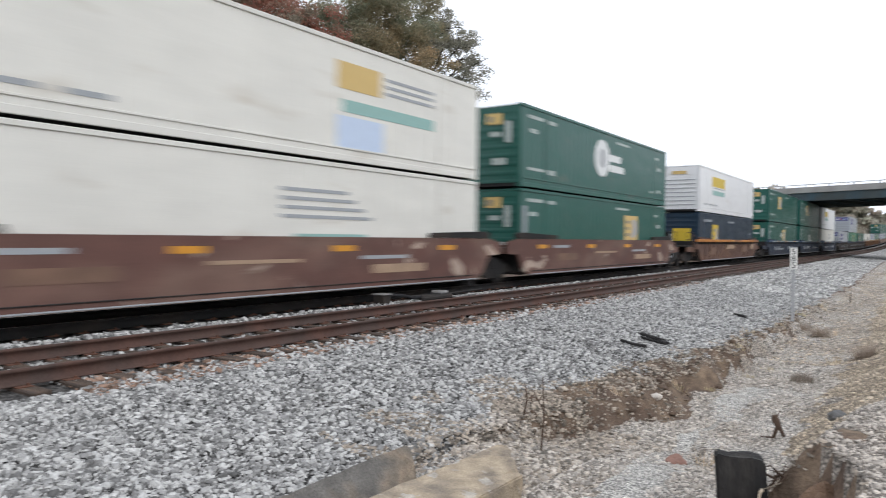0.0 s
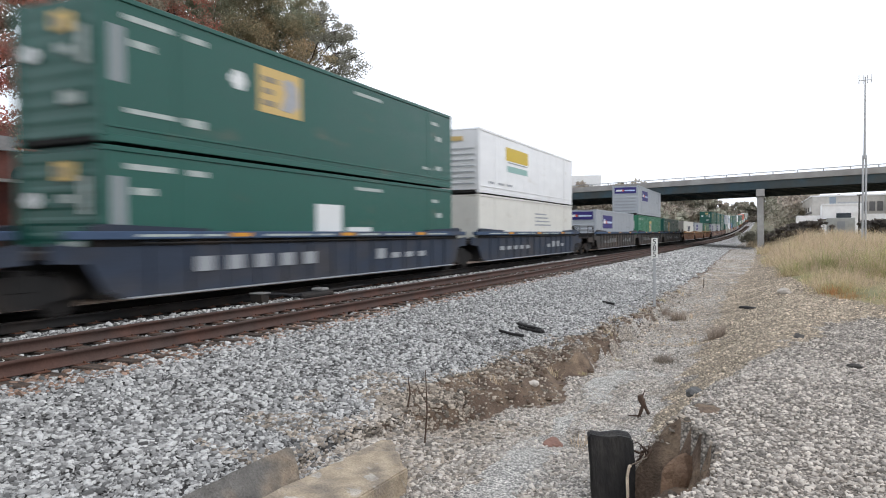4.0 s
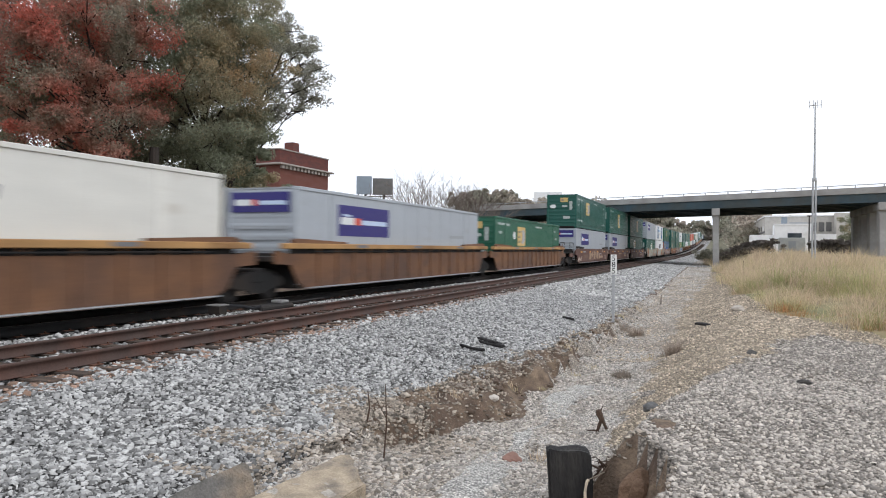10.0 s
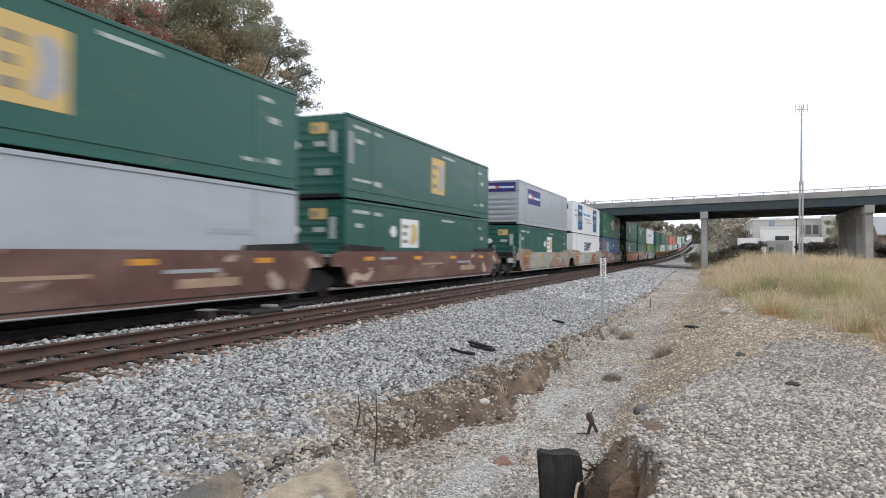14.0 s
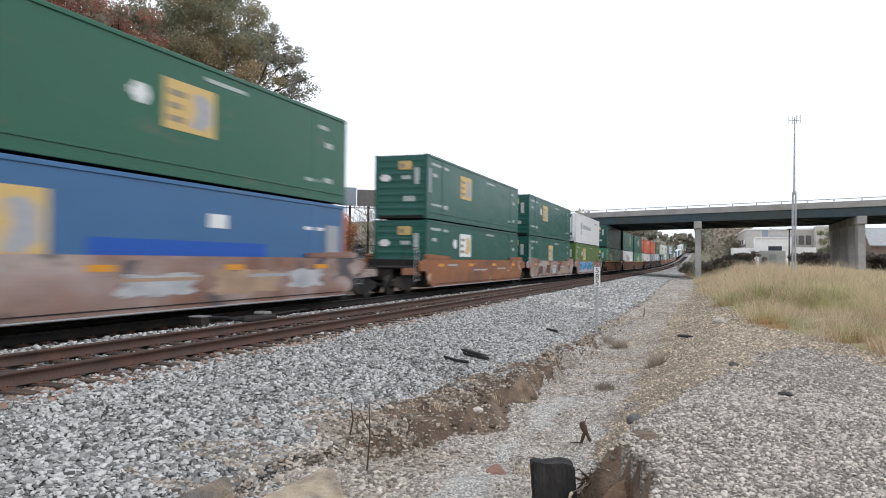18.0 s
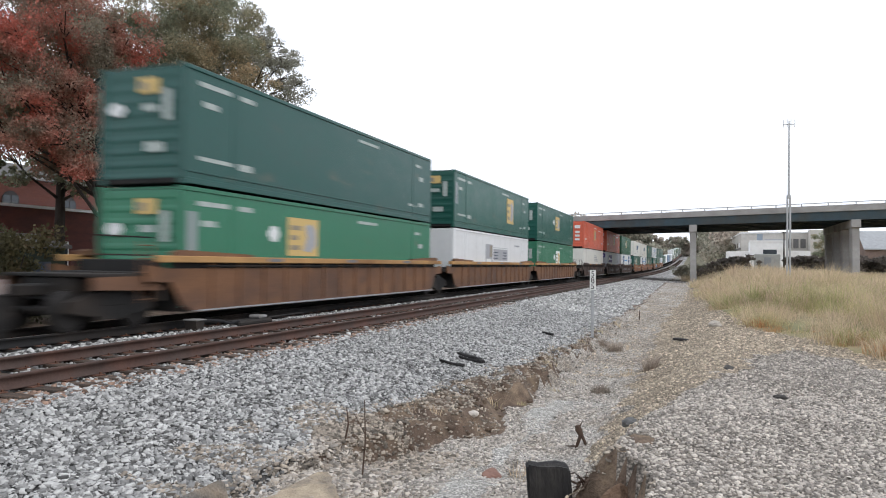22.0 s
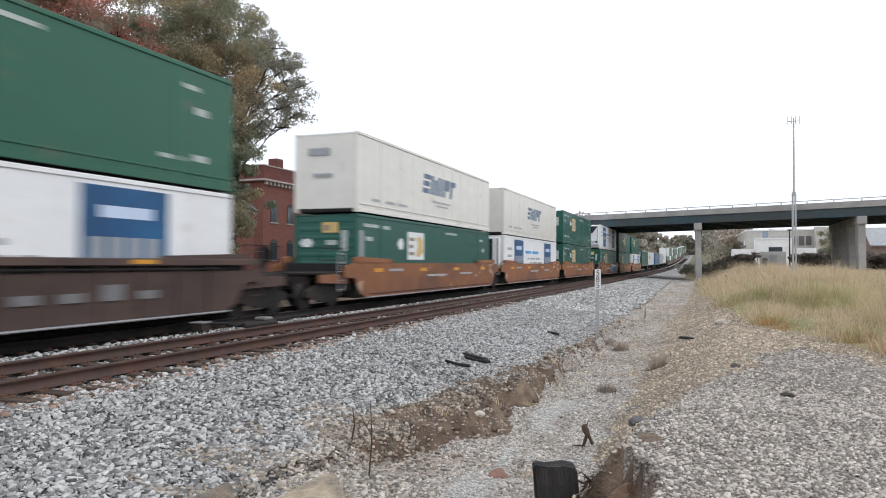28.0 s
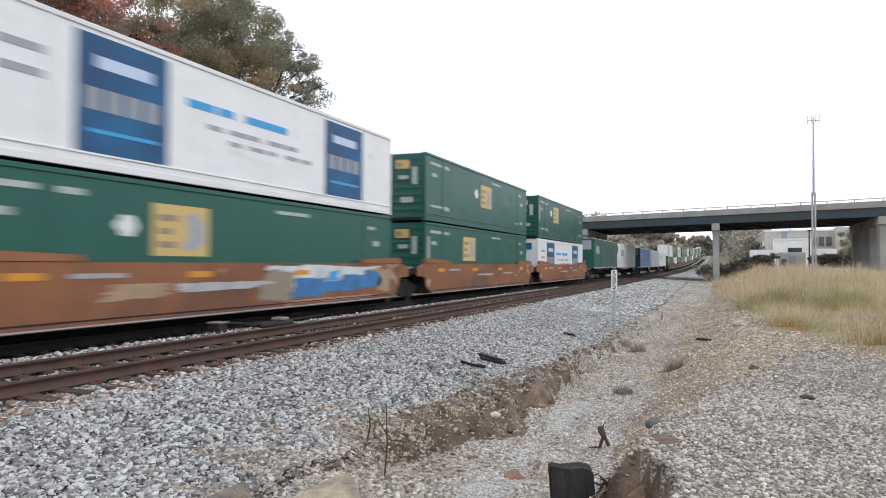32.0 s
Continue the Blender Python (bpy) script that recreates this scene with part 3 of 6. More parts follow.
def smooth_panel_mesh():
    """A side wall of wide flat sheets with narrow raised seams."""
    out = [(0.14, -0.006)]
    for k in range(1, 13):
        y = 0.14 + k * (LONG - 0.28) / 13
        out += [(y - 0.03, -0.006), (y - 0.02, 0.001), (y + 0.02, 0.001), (y + 0.03, -0.006)]
    out.append((LONG - 0.14, -0.006))
    bm = bmesh.new()
    lo = [bm.verts.new((b, a, 0.16)) for a, b in out]
    hi = [bm.verts.new((b, a, TALL - 0.10)) for a, b in out]
    for i in range(len(out) - 1):
        bm.faces.new((lo[i], lo[i + 1], hi[i + 1], hi[i]))
    me = bpy.data.meshes.new("side_panel")
    bm.to_mesh(me)
    bm.free()
    return me


def ribbed_end_mesh():
    """The closed front wall with deep level corrugations."""
    out, z = [(0.0, 0.15)], 0.15
    while z < TALL - 0.4:
        out += [(0.0, z + 0.06), (0.012, z + 0.12), (0.012, z + 0.25), (0.0, z + 0.31)]
        z += 0.31
    out.append((0.0, TALL - 0.08))
    bm = bmesh.new()
    lo = [bm.verts.new((-1.2, a, b)) for a, b in out]
    hi = [bm.verts.new((1.2, a, b)) for a, b in out]
    for i in range(len(out) - 1):
        bm.faces.new((lo[i], hi[i], hi[i + 1], lo[i + 1]))
    me = bpy.data.meshes.new("end_wall")
    bm.to_mesh(me)
    bm.free()
    return me


def keep_mesh(name, bm):
    me = bpy.data.meshes.new(name)
    bm.to_mesh(me)
    bm.free()
    return me


MESH = {
    "side_panel": panel_mesh(), "smooth_panel": smooth_panel_mesh(), "end_wall": ribbed_end_mesh(),
    "flat_end": keep_mesh("end_wall", box(-1.2, 1.2, 0.0, 0.03, 0.15, TALL - 0.08)),
    "door": keep_mesh("door", box(-0.59, 0.59, -0.03, 0.03, 0.17, TALL - 0.1, 0.01)),
    "roof": keep_mesh("roof", box(-1.27, 1.27, 0.05, LONG - 0.05, TALL - 0.06, TALL - 0.02)),
    "floor": keep_mesh("underframe", box(-1.24, 1.24, 0.05, LONG - 0.05, 0.03, 0.15)),
    "post": keep_mesh("corner_post", box(-0.08, 0.08, -0.09, 0.09, 0.12, TALL - 0.12, 0.012)),
    "stack_post": keep_mesh("stacking_post", box(-0.012, 0.012, -0.13, 0.13, 0.12, TALL - 0.1, 0.004)),
    "casting": keep_mesh("corner_casting", box(-0.09, 0.09, -0.09, 0.09, -0.06, 0.06, 0.012)),
    "top_rail": keep_mesh("top_rail", box(-0.03, 0.03, 0.1, LONG - 0.1, TALL - 0.11, TALL - 0.004, 0.012)),
    "bottom_rail": keep_mesh("bottom_rail", box(-0.05, 0.010, 0.1, LONG - 0.1, 0.02, 0.17, 0.01)),
    "rub_rail": keep_mesh("rub_rail", box(-0.01, 0.022, 0.1, LONG - 0.1, 0.30, 0.345, 0.006)),
}
DECALS = {}


def decal(parent, y0, y1, z0, z1, material, name="marking", end=False, proud=0.006):
    """A painted or stuck-on sign, a thin plate on the side wall or the front wall."""
    w, h = round(y1 - y0, 2), round(z1 - z0, 2)
    key = (w, h, end)
    if key not in DECALS:
        DECALS[key] = keep_mesh("marking", box(0, w, -0.012, 0, 0, h) if end else box(-0.012, 0.0, 0, w, 0, h))
    at = (y0, -proud, z0) if end else (WIDE / 2 + proud, y0, z0)
    return put(name, DECALS[key], material, parent, at=at)


def hexagon(parent, y, z, r, material, n=6):
    bm = prism([(y + r * math.cos(2 * math.pi * i / n), z + r * 0.95 * math.sin(2 * math.pi * i / n)) for i in range(n)], WIDE / 2 - 0.01, WIDE / 2 + 0.009)
    return part("emblem", bm, material, parent)


def logo_square(c, y, z, s, field="mark_yellow", ink="mark_dim", high=0.66):
    """A square sign: three stacked dark bars beside a leaning pale shape."""
    h = s * high
    sq = decal(c, y, y + s, z, z + h, M[field], "logo_panel")
    for k in range(3):
        b = decal(sq, 0, s * (0.3, 0.24, 0.33)[k], 0, h * 0.12, M["mark_slate"], "logo_bar")
        b.location = (0.008, s * 0.08, h * (0.16 + 0.26 * k))
    out = ((0.5, 0.14), (0.72, 0.1), (0.93, 0.3), (0.9, 0.72), (0.74, 0.88), (0.55, 0.8), (0.62, 0.5))
    part("logo_shape", prism([(s * a, h * b) for a, b in out], -0.004, 0.009), M[ink], sq)


def little_marks(c, seed, material, far=False):
    if far:
        return
    r = random.Random(seed)
    m = M["mark_worn" if material == "mark_white" else material]
    decal(c, 0.55, 1.75, 2.45, 2.57, m)
    decal(c, 2.15, 2.75, 2.43, 2.56, m)
    decal(c, 0.7, 1.25, 1.95, 2.1, m)
    decal(c, 9.0, 10.6, 2.5, 2.6, m)
    decal(c, 14.35, 14.9, 2.32, 2.44, m)
    decal(c, 14.75, 15.2, 1.75, 1.93, m)
    decal(c, 0.55, 1.9, 0.62, 0.72, m)
    decal(c, 2.1, 2.7, 0.56, 0.74, m)
    decal(c, 13.6, 14.4, 0.58, 0.68, m)
    decal(c, 14.7, 15.2, 0.62, 0.78, m)
    if r.random() < 0.5:
        decal(c, 0.22, 0.5, 1.2, 2.3, M["mark_grey"], "ladder_panel")


def end_marks(c, kind, far=False):
    if far:
        return
    w = M["mark_worn"]
    if kind == "square":
        decal(c, -0.1, 0.55, 2.22, 2.6, M["mark_yellow"], "logo_panel", end=True)
        decal(c, -0.03, 0.2, 2.3, 2.5, M["mark_slate"], "logo_bar", end=True, proud=0.012)
        part("diamond_plate", prism([(-0.75 + 0.28 * math.cos(k * math.pi / 3), 1.85 + 0.18 * math.sin(k * math.pi / 3)) for k in range(6)], -0.03, -0.005, "y"), M["mark_white"], c)
        decal(c, 0.05, 0.5, 1.78, 1.95, w, end=True)
        decal(c, 0.68, 0.92, 1.55, 2.3, w, "ladder_panel", end=True)
        decal(c, 0.15, 0.72, 0.78, 1.02, w, end=True)
    elif kind == "stripe":
        p = decal(c, -1.06, 1.06, 2.14, 2.74, M["mark_purple"], "logo_panel", end=True)
        decal(c, -0.9, -0.3, 2.34, 2.52, M["mark_white"], end=True, proud=0.014)
        decal(c, -0.28, -0.1, 2.34, 2.52, M["mark_red"], end=True, proud=0.014)
        decal(c, -0.05, 0.95, 2.36, 2.48, M["mark_pale"], end=True, proud=0.014)
        for k in range(5):
            decal(c, -1.0, 1.0, 0.35 + k * 0.32, 0.45 + k * 0.32, M["mark_grey"], "louvre", end=True)


LABEL = {
    "green": "green corrugated steel shipping container", "green_mid": "mid-green steel shipping container", "green_light": "lighter green steel shipping container",
    "green_dark": "dark green steel shipping container", "olive": "olive green steel shipping container", "cream": "off-white smooth-sided shipping container",
    "white": "white smooth-sided shipping container", "grey": "light grey shipping container", "orange": "orange steel shipping container",
    "navy": "dark navy steel shipping container", "blue": "blue steel shipping container with primed red ends",
}


def container(colour, style, seed, at=4.5, far=False):
    """One 53-foot box; its front end lies at y = 0 and its foot at z = 0."""
    c = empty("shipping_container")
    m = M[colour]
    smooth = colour in ("cream", "white", "grey", "navy")
    for s in (1, -1):
        p = put("side_panel", MESH["smooth_panel" if smooth else "side_panel"], m, c, at=(s * WIDE / 2, 0, 0))
        p.scale = (s, 1, 1)
        for k in ("top_rail", "bottom_rail"):
            p = put(k, MESH[k], m, c, at=(s * WIDE / 2, 0, 0))
            p.scale = (s, 1, 1)
        p = put("rub_rail", MESH["rub_rail"], m, c, at=(s * WIDE / 2, 0, 0))
        p.scale = (s, 1, 1)
        for y in (0.09, LONG - 0.09) if not far else ():
            put("corner_post", MESH["post"], M["rust_red"] if colour == "blue" else m, c, at=(s * (WIDE / 2 - 0.08), y, 0))
            for z in (0.06, TALL - 0.06):
                put("corner_casting", MESH["casting"], m, c, at=(s * (WIDE / 2 - 0.085), y, z))
        for y in (1.98, LONG - 1.98) if not far else ():
            put("stacking_post", MESH["stack_post"], m, c, at=(s * (WIDE / 2 - 0.002), y, 0))
    put("roof", MESH["roof"], m, c)
    put("underframe", MESH["floor"], M["dark_steel"], c)
    put("end_wall", MESH["end_wall" if colour not in ("cream", "white") else "flat_end"], m, c, at=(0, 0.03, 0))
    for s in (-0.6, 0.6) if not far else ():
        d = put("door", MESH["door"], m, c, at=(s, LONG - 0.06, 0))
    note = ""
    if style in ("yellow", "white_square", "small"):
        little_marks(c, seed, "mark_white", far)
        end_marks(c, "square", far)
        y = at
        z = 1.28 if y < 6.6 else 1.12
        if far:
            decal(c, y, y + 1.75, z, z + 1.1, M["mark_yellow"], "logo_panel")
        elif style == "small":
            logo_square(c, y, z - 0.35, 1.6, high=1.0)
        else:
            logo_square(c, y, z, 1.75, "mark_white" if style == "white_square" else "mark_yellow", "mark_yellow" if style == "white_square" and seed % 2 else "mark_dim")
            if seed % 3:
                hexagon(c, y - 0.7, z + 0.62, 0.27, M["mark_white"])
                decal(c, y - 1.0, y - 0.45, z + 0.54, z + 0.70, M["mark_white"])
        note = " with a yellow square emblem" if style != "white_square" else " with a white square emblem"
    elif style == "roundel":
        little_marks(c, seed, "mark_white", far)
        end_marks(c, "square", far)
        hexagon(c, 7.3, 1.7, 0.85, M["mark_white"], 12)
        hexagon(c, 7.3, 1.7, 0.45, M["mark_grey"], 10)
        decal(c, 8.15, 9.9, 1.2, 1.5, M["mark_white"])
        decal(c, 8.15, 9.5, 1.65, 1.95, M["mark_white"])
        note = " with a large white round emblem"
    elif style == "arrow":
        little_marks(c, seed, "mark_white", far)
        end_marks(c, "square", far)
        decal(c, 6.9, 8.2, 0.7, 2.0, M["mark_white"], "emblem")
        decal(c, 8.5, 9.9, 0.7, 1.35, M["mark_white"], "emblem")
        note = " with white block emblems"
    elif style == "plain":
        little_marks(c, seed, "mark_white", far)
        end_marks(c, "square", far)
    elif style == "parcel":
        end_marks(c, "stripe", far)
        p = decal(c, 2.35, 6.0, 1.48, 2.5, M["mark_purple"], "logo_panel")
        decal(c, 2.5, 3.4, 1.86, 2.1, M["mark_white"], proud=0.012)
        decal(c, 2.65, 3.2, 2.13, 2.2, M["mark_pale"], proud=0.012)
        decal(c, 3.42, 3.85, 1.86, 2.1, M["mark_red"], proud=0.012)
        decal(c, 3.9, 5.8, 1.88, 2.04, M["mark_pale"], proud=0.012)
        decal(c, 12.3, 14.2, 1.55, 1.68, M["mark_grey"])
        note = " with a purple rectangular emblem"
    elif style == "slashes":
        # leaning blocks and stripes in place of lettering
        ink, lean = M["mark_dark" if seed % 2 else "mark_steel"], 0.22
        for a, w, z0, z1 in ((6.1, 0.74, 1.3, 1.52), (6.1, 0.74, 1.62, 1.84), (6.1, 0.8, 1.94, 2.15), (7.02, 0.27, 1.3, 2.15), (7.42, 0.25, 1.3, 2.0), (7.80, 0.27, 1.3, 2.15), (8.24, 0.24, 1.3, 2.15), (8.64, 0.24, 1.3, 2.15), (8.95, 0.42, 1.62, 2.15), (9.52, 0.26, 1.3, 2.15), (9.82, 0.36, 1.9, 2.15)):
            k0, k1 = lean * (z0 - 1.3) / 0.85, lean * (z1 - 1.3) / 0.85
            part("emblem", prism(((a + k0, z0), (a + w + k0, z0), (a + w + k1, z1), (a + k1, z1)), WIDE / 2 - 0.006, WIDE / 2 + 0.006), ink, c)
        decal(c, 7.4, 9.6, 0.95, 1.03, M["mark_grey"])
        decal(c, 7.8, 9.3, 0.78, 0.85, M["mark_grey"])
        decal(c, -0.7, 0.2, 2.1, 2.35, M["mark_grey"], end=True)
        decal(c, -0.5, 0.3, 1.3, 1.42, M["mark_grey"], end=True)
        note = " with slate block emblems"
    elif style == "picture":
        decal(c, 5.6, 7.0, 1.0, 2.25, M["mark_dim"], "picture_panel")
        decal(c, 6.4, 6.9, 1.5, 2.2, M["mark_slate"], proud=0.01)
        decal(c, 5.7, 6.7, 1.02, 1.4, M["mark_white"], proud=0.012)
        decal(c, 7.2, 10.4, 1.2, 2.1, M["mark_dim"], "picture_panel")
        for z in (1.24, 2.0):
            decal(c, 7.2, 10.4, z, z + 0.07, M["mark_white"], proud=0.012)
        for k in range(3):
            decal(c, 7.3, 8.1, 1.4 + 0.18 * k, 1.47 + 0.18 * k, M["mark_dark"], proud=0.012)
            decal(c, 9.4, 10.2, 1.4 + 0.18 * k, 1.47 + 0.18 * k, M["mark_dark"], proud=0.012)
        decal(c, 12.4, 13.5, 2.25, 2.36, M["mark_grey"])
        note = " with faded grey picture panels"
    elif style == "banner":
        decal(c, at, at + 3.4 if at < 8 else at + 1.6, 1.75, 2.4, M["mark_yellow" if at > 8 else "mark_bright"], "logo_panel")
        if at > 8:
            for q in range(3):
                decal(c, at + 1.8, at + 3.9, 1.85 + 0.18 * q, 1.93 + 0.18 * q, M["mark_grey"])
            decal(c, at, at + 1.7, 0.35, 1.1, M["mark_pale"], "faded_patch")
        else:
            decal(c, at + 0.3, at + 3.3, 1.64, 1.70, M["mark_grey"])
        decal(c, at + 0.2, at + (3.3 if at < 8 else 3.9), 1.2, 1.5, M["mark_teal"])
        decal(c, -0.4, 0.5, 2.35, 2.55, M["mark_yellow"], end=True)
        for k in range(7):
            decal(c, -1.05, 1.05, 0.4 + k * 0.26, 0.45 + k * 0.26, M["mark_grey"], "rib", end=True)
        note = " with a yellow banner emblem"
    elif style == "lines":
        for k in range(4):
            decal(c, 8.2, 11.2 - 0.3 * k, 1.55 + 0.2 * k, 1.63 + 0.2 * k, M["mark_grey"])
        decal(c, 8.6, 11.0, 0.75, 1.2, M["mark_teal"])
        note = " with grey lettering lines"
    elif style == "navy_square":
        logo_square(c, 3.3, 0.75, 1.45, "mark_bright", high=1.0)
        decal(c, 1.2, 3.0, 2.35, 2.5, M["mark_grey"])
        decal(c, 7.6, 9.3, 2.4, 2.52, M["mark_grey"])
        decal(c, 14.5, 15.1, 1.6, 1.75, M["mark_grey"])
        decal(c, -0.3, 0.8, 0.9, 1.9, M["mark_bright"], end=True)
        note = " with a yellow square emblem"
    elif style in ("panels", "panels_cooler"):
        for y0, y1 in ((2.5, 4.9), (11.5, 13.9)):
            p = decal(c, y0, y1, 0.35, 2.7, M["mark_deep"], "picture_panel")
            w = y1 - y0
            decal(c, y0 + 0.2 * w, y0 + 0.8 * w, 2.05, 2.3, M["mark_pale"], proud=0.014)
            for k in range(4):
                decal(c, y0 + (0.1 + 0.21 * k) * w, y0 + (0.24 + 0.21 * k) * w, 1.2, 1.65, M["mark_grey"], proud=0.014)
            decal(c, y0 + 0.12 * w, y0 + 0.88 * w, 0.75, 0.83, M["mark_sky"], proud=0.014)
        for k, w in enumerate((0.95, 0.6, 1.1, 0.8)):
            decal(c, 5.5 + k * 1.05, 5.5 + k * 1.05 + w, 1.83, 2.02, M["mark_sky"])
        for k, w in enumerate((0.5, 0.75, 0.4, 0.7, 0.55)):
            decal(c, 6.2 + k * 0.8, 6.2 + k * 0.8 + w, 1.42, 1.54, M["mark_grey"])
            decal(c, 7.0 + k * 0.8, 7.0 + k * 0.8 + w * 0.9, 1.14, 1.25, M["mark_grey"])
        decal(c, 0.9, 2.0, 2.0, 2.15, M["mark_grey"])
        decal(c, 0.9, 1.9, 1.55, 1.7, M["mark_grey"])
        note = " with dark blue picture panels"
        if style == "panels":
            decal(c, -0.75, 0.85, 2.15, 2.6, M["mark_deep"], "picture_panel", end=True)
        else:
            cooler(c, seed % 2 == 1)
    elif style == "crest":
        hexagon(c, 3.2, 1.75, 0.42, M["mark_grey"], 8)
        decal(c, 2.95, 3.45, 0.85, 1.3, M["mark_grey"])
        for k in range(9):
            decal(c, 4.2 + k * 0.6, 4.65 + k * 0.6, 1.5, 1.95 if k in (0, 1, 3) else 1.82, M["mark_grey"], "emblem")
        decal(c, 12.2, 14.4, 2.3, 2.42, M["mark_grey"])
        cooler(c)
        note = " with a grey crest emblem and cooling unit"
    elif style == "orange":
        logo_square(c, 7.8, 1.1, 1.5, high=0.75)
        decal(c, 1.0, 2.0, 0.9, 1.1, M["mark_white"])
        decal(c, 11.6, 13.4, 2.25, 2.4, M["mark_white"])
        decal(c, 14.4, 15.2, 0.8, 0.95, M["mark_pale"])
        decal(c, 7.9, 9.9, 2.45, 2.55, M["mark_white"])
        decal(c, -0.7, -0.05, 2.1, 2.45, M["mark_yellow"], "logo_panel", end=True)
        decal(c, 0.3, 0.9, 2.1, 2.45, M["mark_white"], end=True)
        for k in range(3):
            decal(c, 0.35, 0.85, 0.8 + 0.4 * k, 1.02 + 0.4 * k, M["mark_white"], end=True)
        note = " with a small yellow emblem"
    elif style == "blue":
        logo_square(c, 2.8, 1.0, 1.9, high=0.72)
        decal(c, 5.6, 11.6, 0.8, 1.5, M["mark_royal"], "painted_over_patch")
        decal(c, 9.2, 9.9, 1.85, 2.2, M["mark_white"])
        decal(c, 13.6, 14.7, 2.0, 2.1, M["mark_white"])
        decal(c, 14.9, 15.7, 1.0, 2.2, M["mark_grey"])
        decal(c, -1.0, -0.15, 1.75, 2.3, M["mark_yellow"], "logo_panel", end=True)
        decal(c, 0.05, 0.95, 1.75, 2.3, M["mark_yellow"], "logo_panel", end=True)
        note = " with a yellow square emblem"
    if colour in ("cream", "white") and style in ("slashes", "lines", "banner"):
        for k in range(3):
            decal(c, 1.2 + k * 1.2, 2.0 + k * 1.2, 0.48, 0.58, M["mark_grey"])
    base = LABEL[colour].replace(" with primed red ends", "") if note else LABEL[colour]
    tagged(c, base + note, "shipping container", "containers on the train")
    return c


def cooler(c, tall=False):
    """A refrigeration unit set into the front wall, with a dark intake at its top or a tall dark intake beside it."""
    u = part("cooling_unit", box(-1.08, 1.08, -0.22, 0.0, 0.42, 2.74, 0.05), M["white"], c, "white cooling unit on the front wall")
    out = [(-0.35, 2.66), (-0.35, 0.75), (0.62, 0.75), (0.62, 2.66)] if tall else [(-0.80, 2.70), (-0.74, 2.3), (-0.40, 1.88), (0.38, 1.86), (0.72, 2.3), (0.98, 2.70)]
    part("grille", prism(out, -0.245, -0.21, "y"), M["intake"], u, "dark recessed cooling grille")
    if not tall:
        part("door", box(-0.72, -0.40, -0.245, -0.21, 1.1, 1.65, 0.01), M["mark_slate"], u)
        part("lower_ledge", box(-1.1, 1.1, -0.27, -0.2, 0.40, 0.52, 0.01), M["mark_grey"], u)
        part("valve_box", box(0.72, 0.98, -0.27, -0.21, 0.7, 0.95, 0.01), M["mark_dark"], u)
    for k in range(3):
        part("vent", box(0.1, 0.62, -0.24, -0.21, 0.62 + 0.12 * k, 0.68 + 0.12 * k), M["mark_grey"], u)
    for s in (-0.95, 0.95):
        part("corner_trim", box(s - 0.05, s + 0.05, -0.235, -0.2, 0.55, 2.7), M["mark_grey"], u)


# ---- well cars ----
def side_outline(high, deep=0.28):
    return ((-1.2, 1.02), (-0.45, 0.98), (-0.28, 0.74), (-0.1, 0.46), (0.35, deep), (LONG - 0.35, deep), (LONG + 0.1, 0.46), (LONG + 0.28, 0.74), (LONG + 0.45, 0.98), (LONG + 1.2, 1.02),
            (LONG + 1.2, 1.38), (LONG + 0.5, high), (-0.5, high), (-1.2, 1.38))


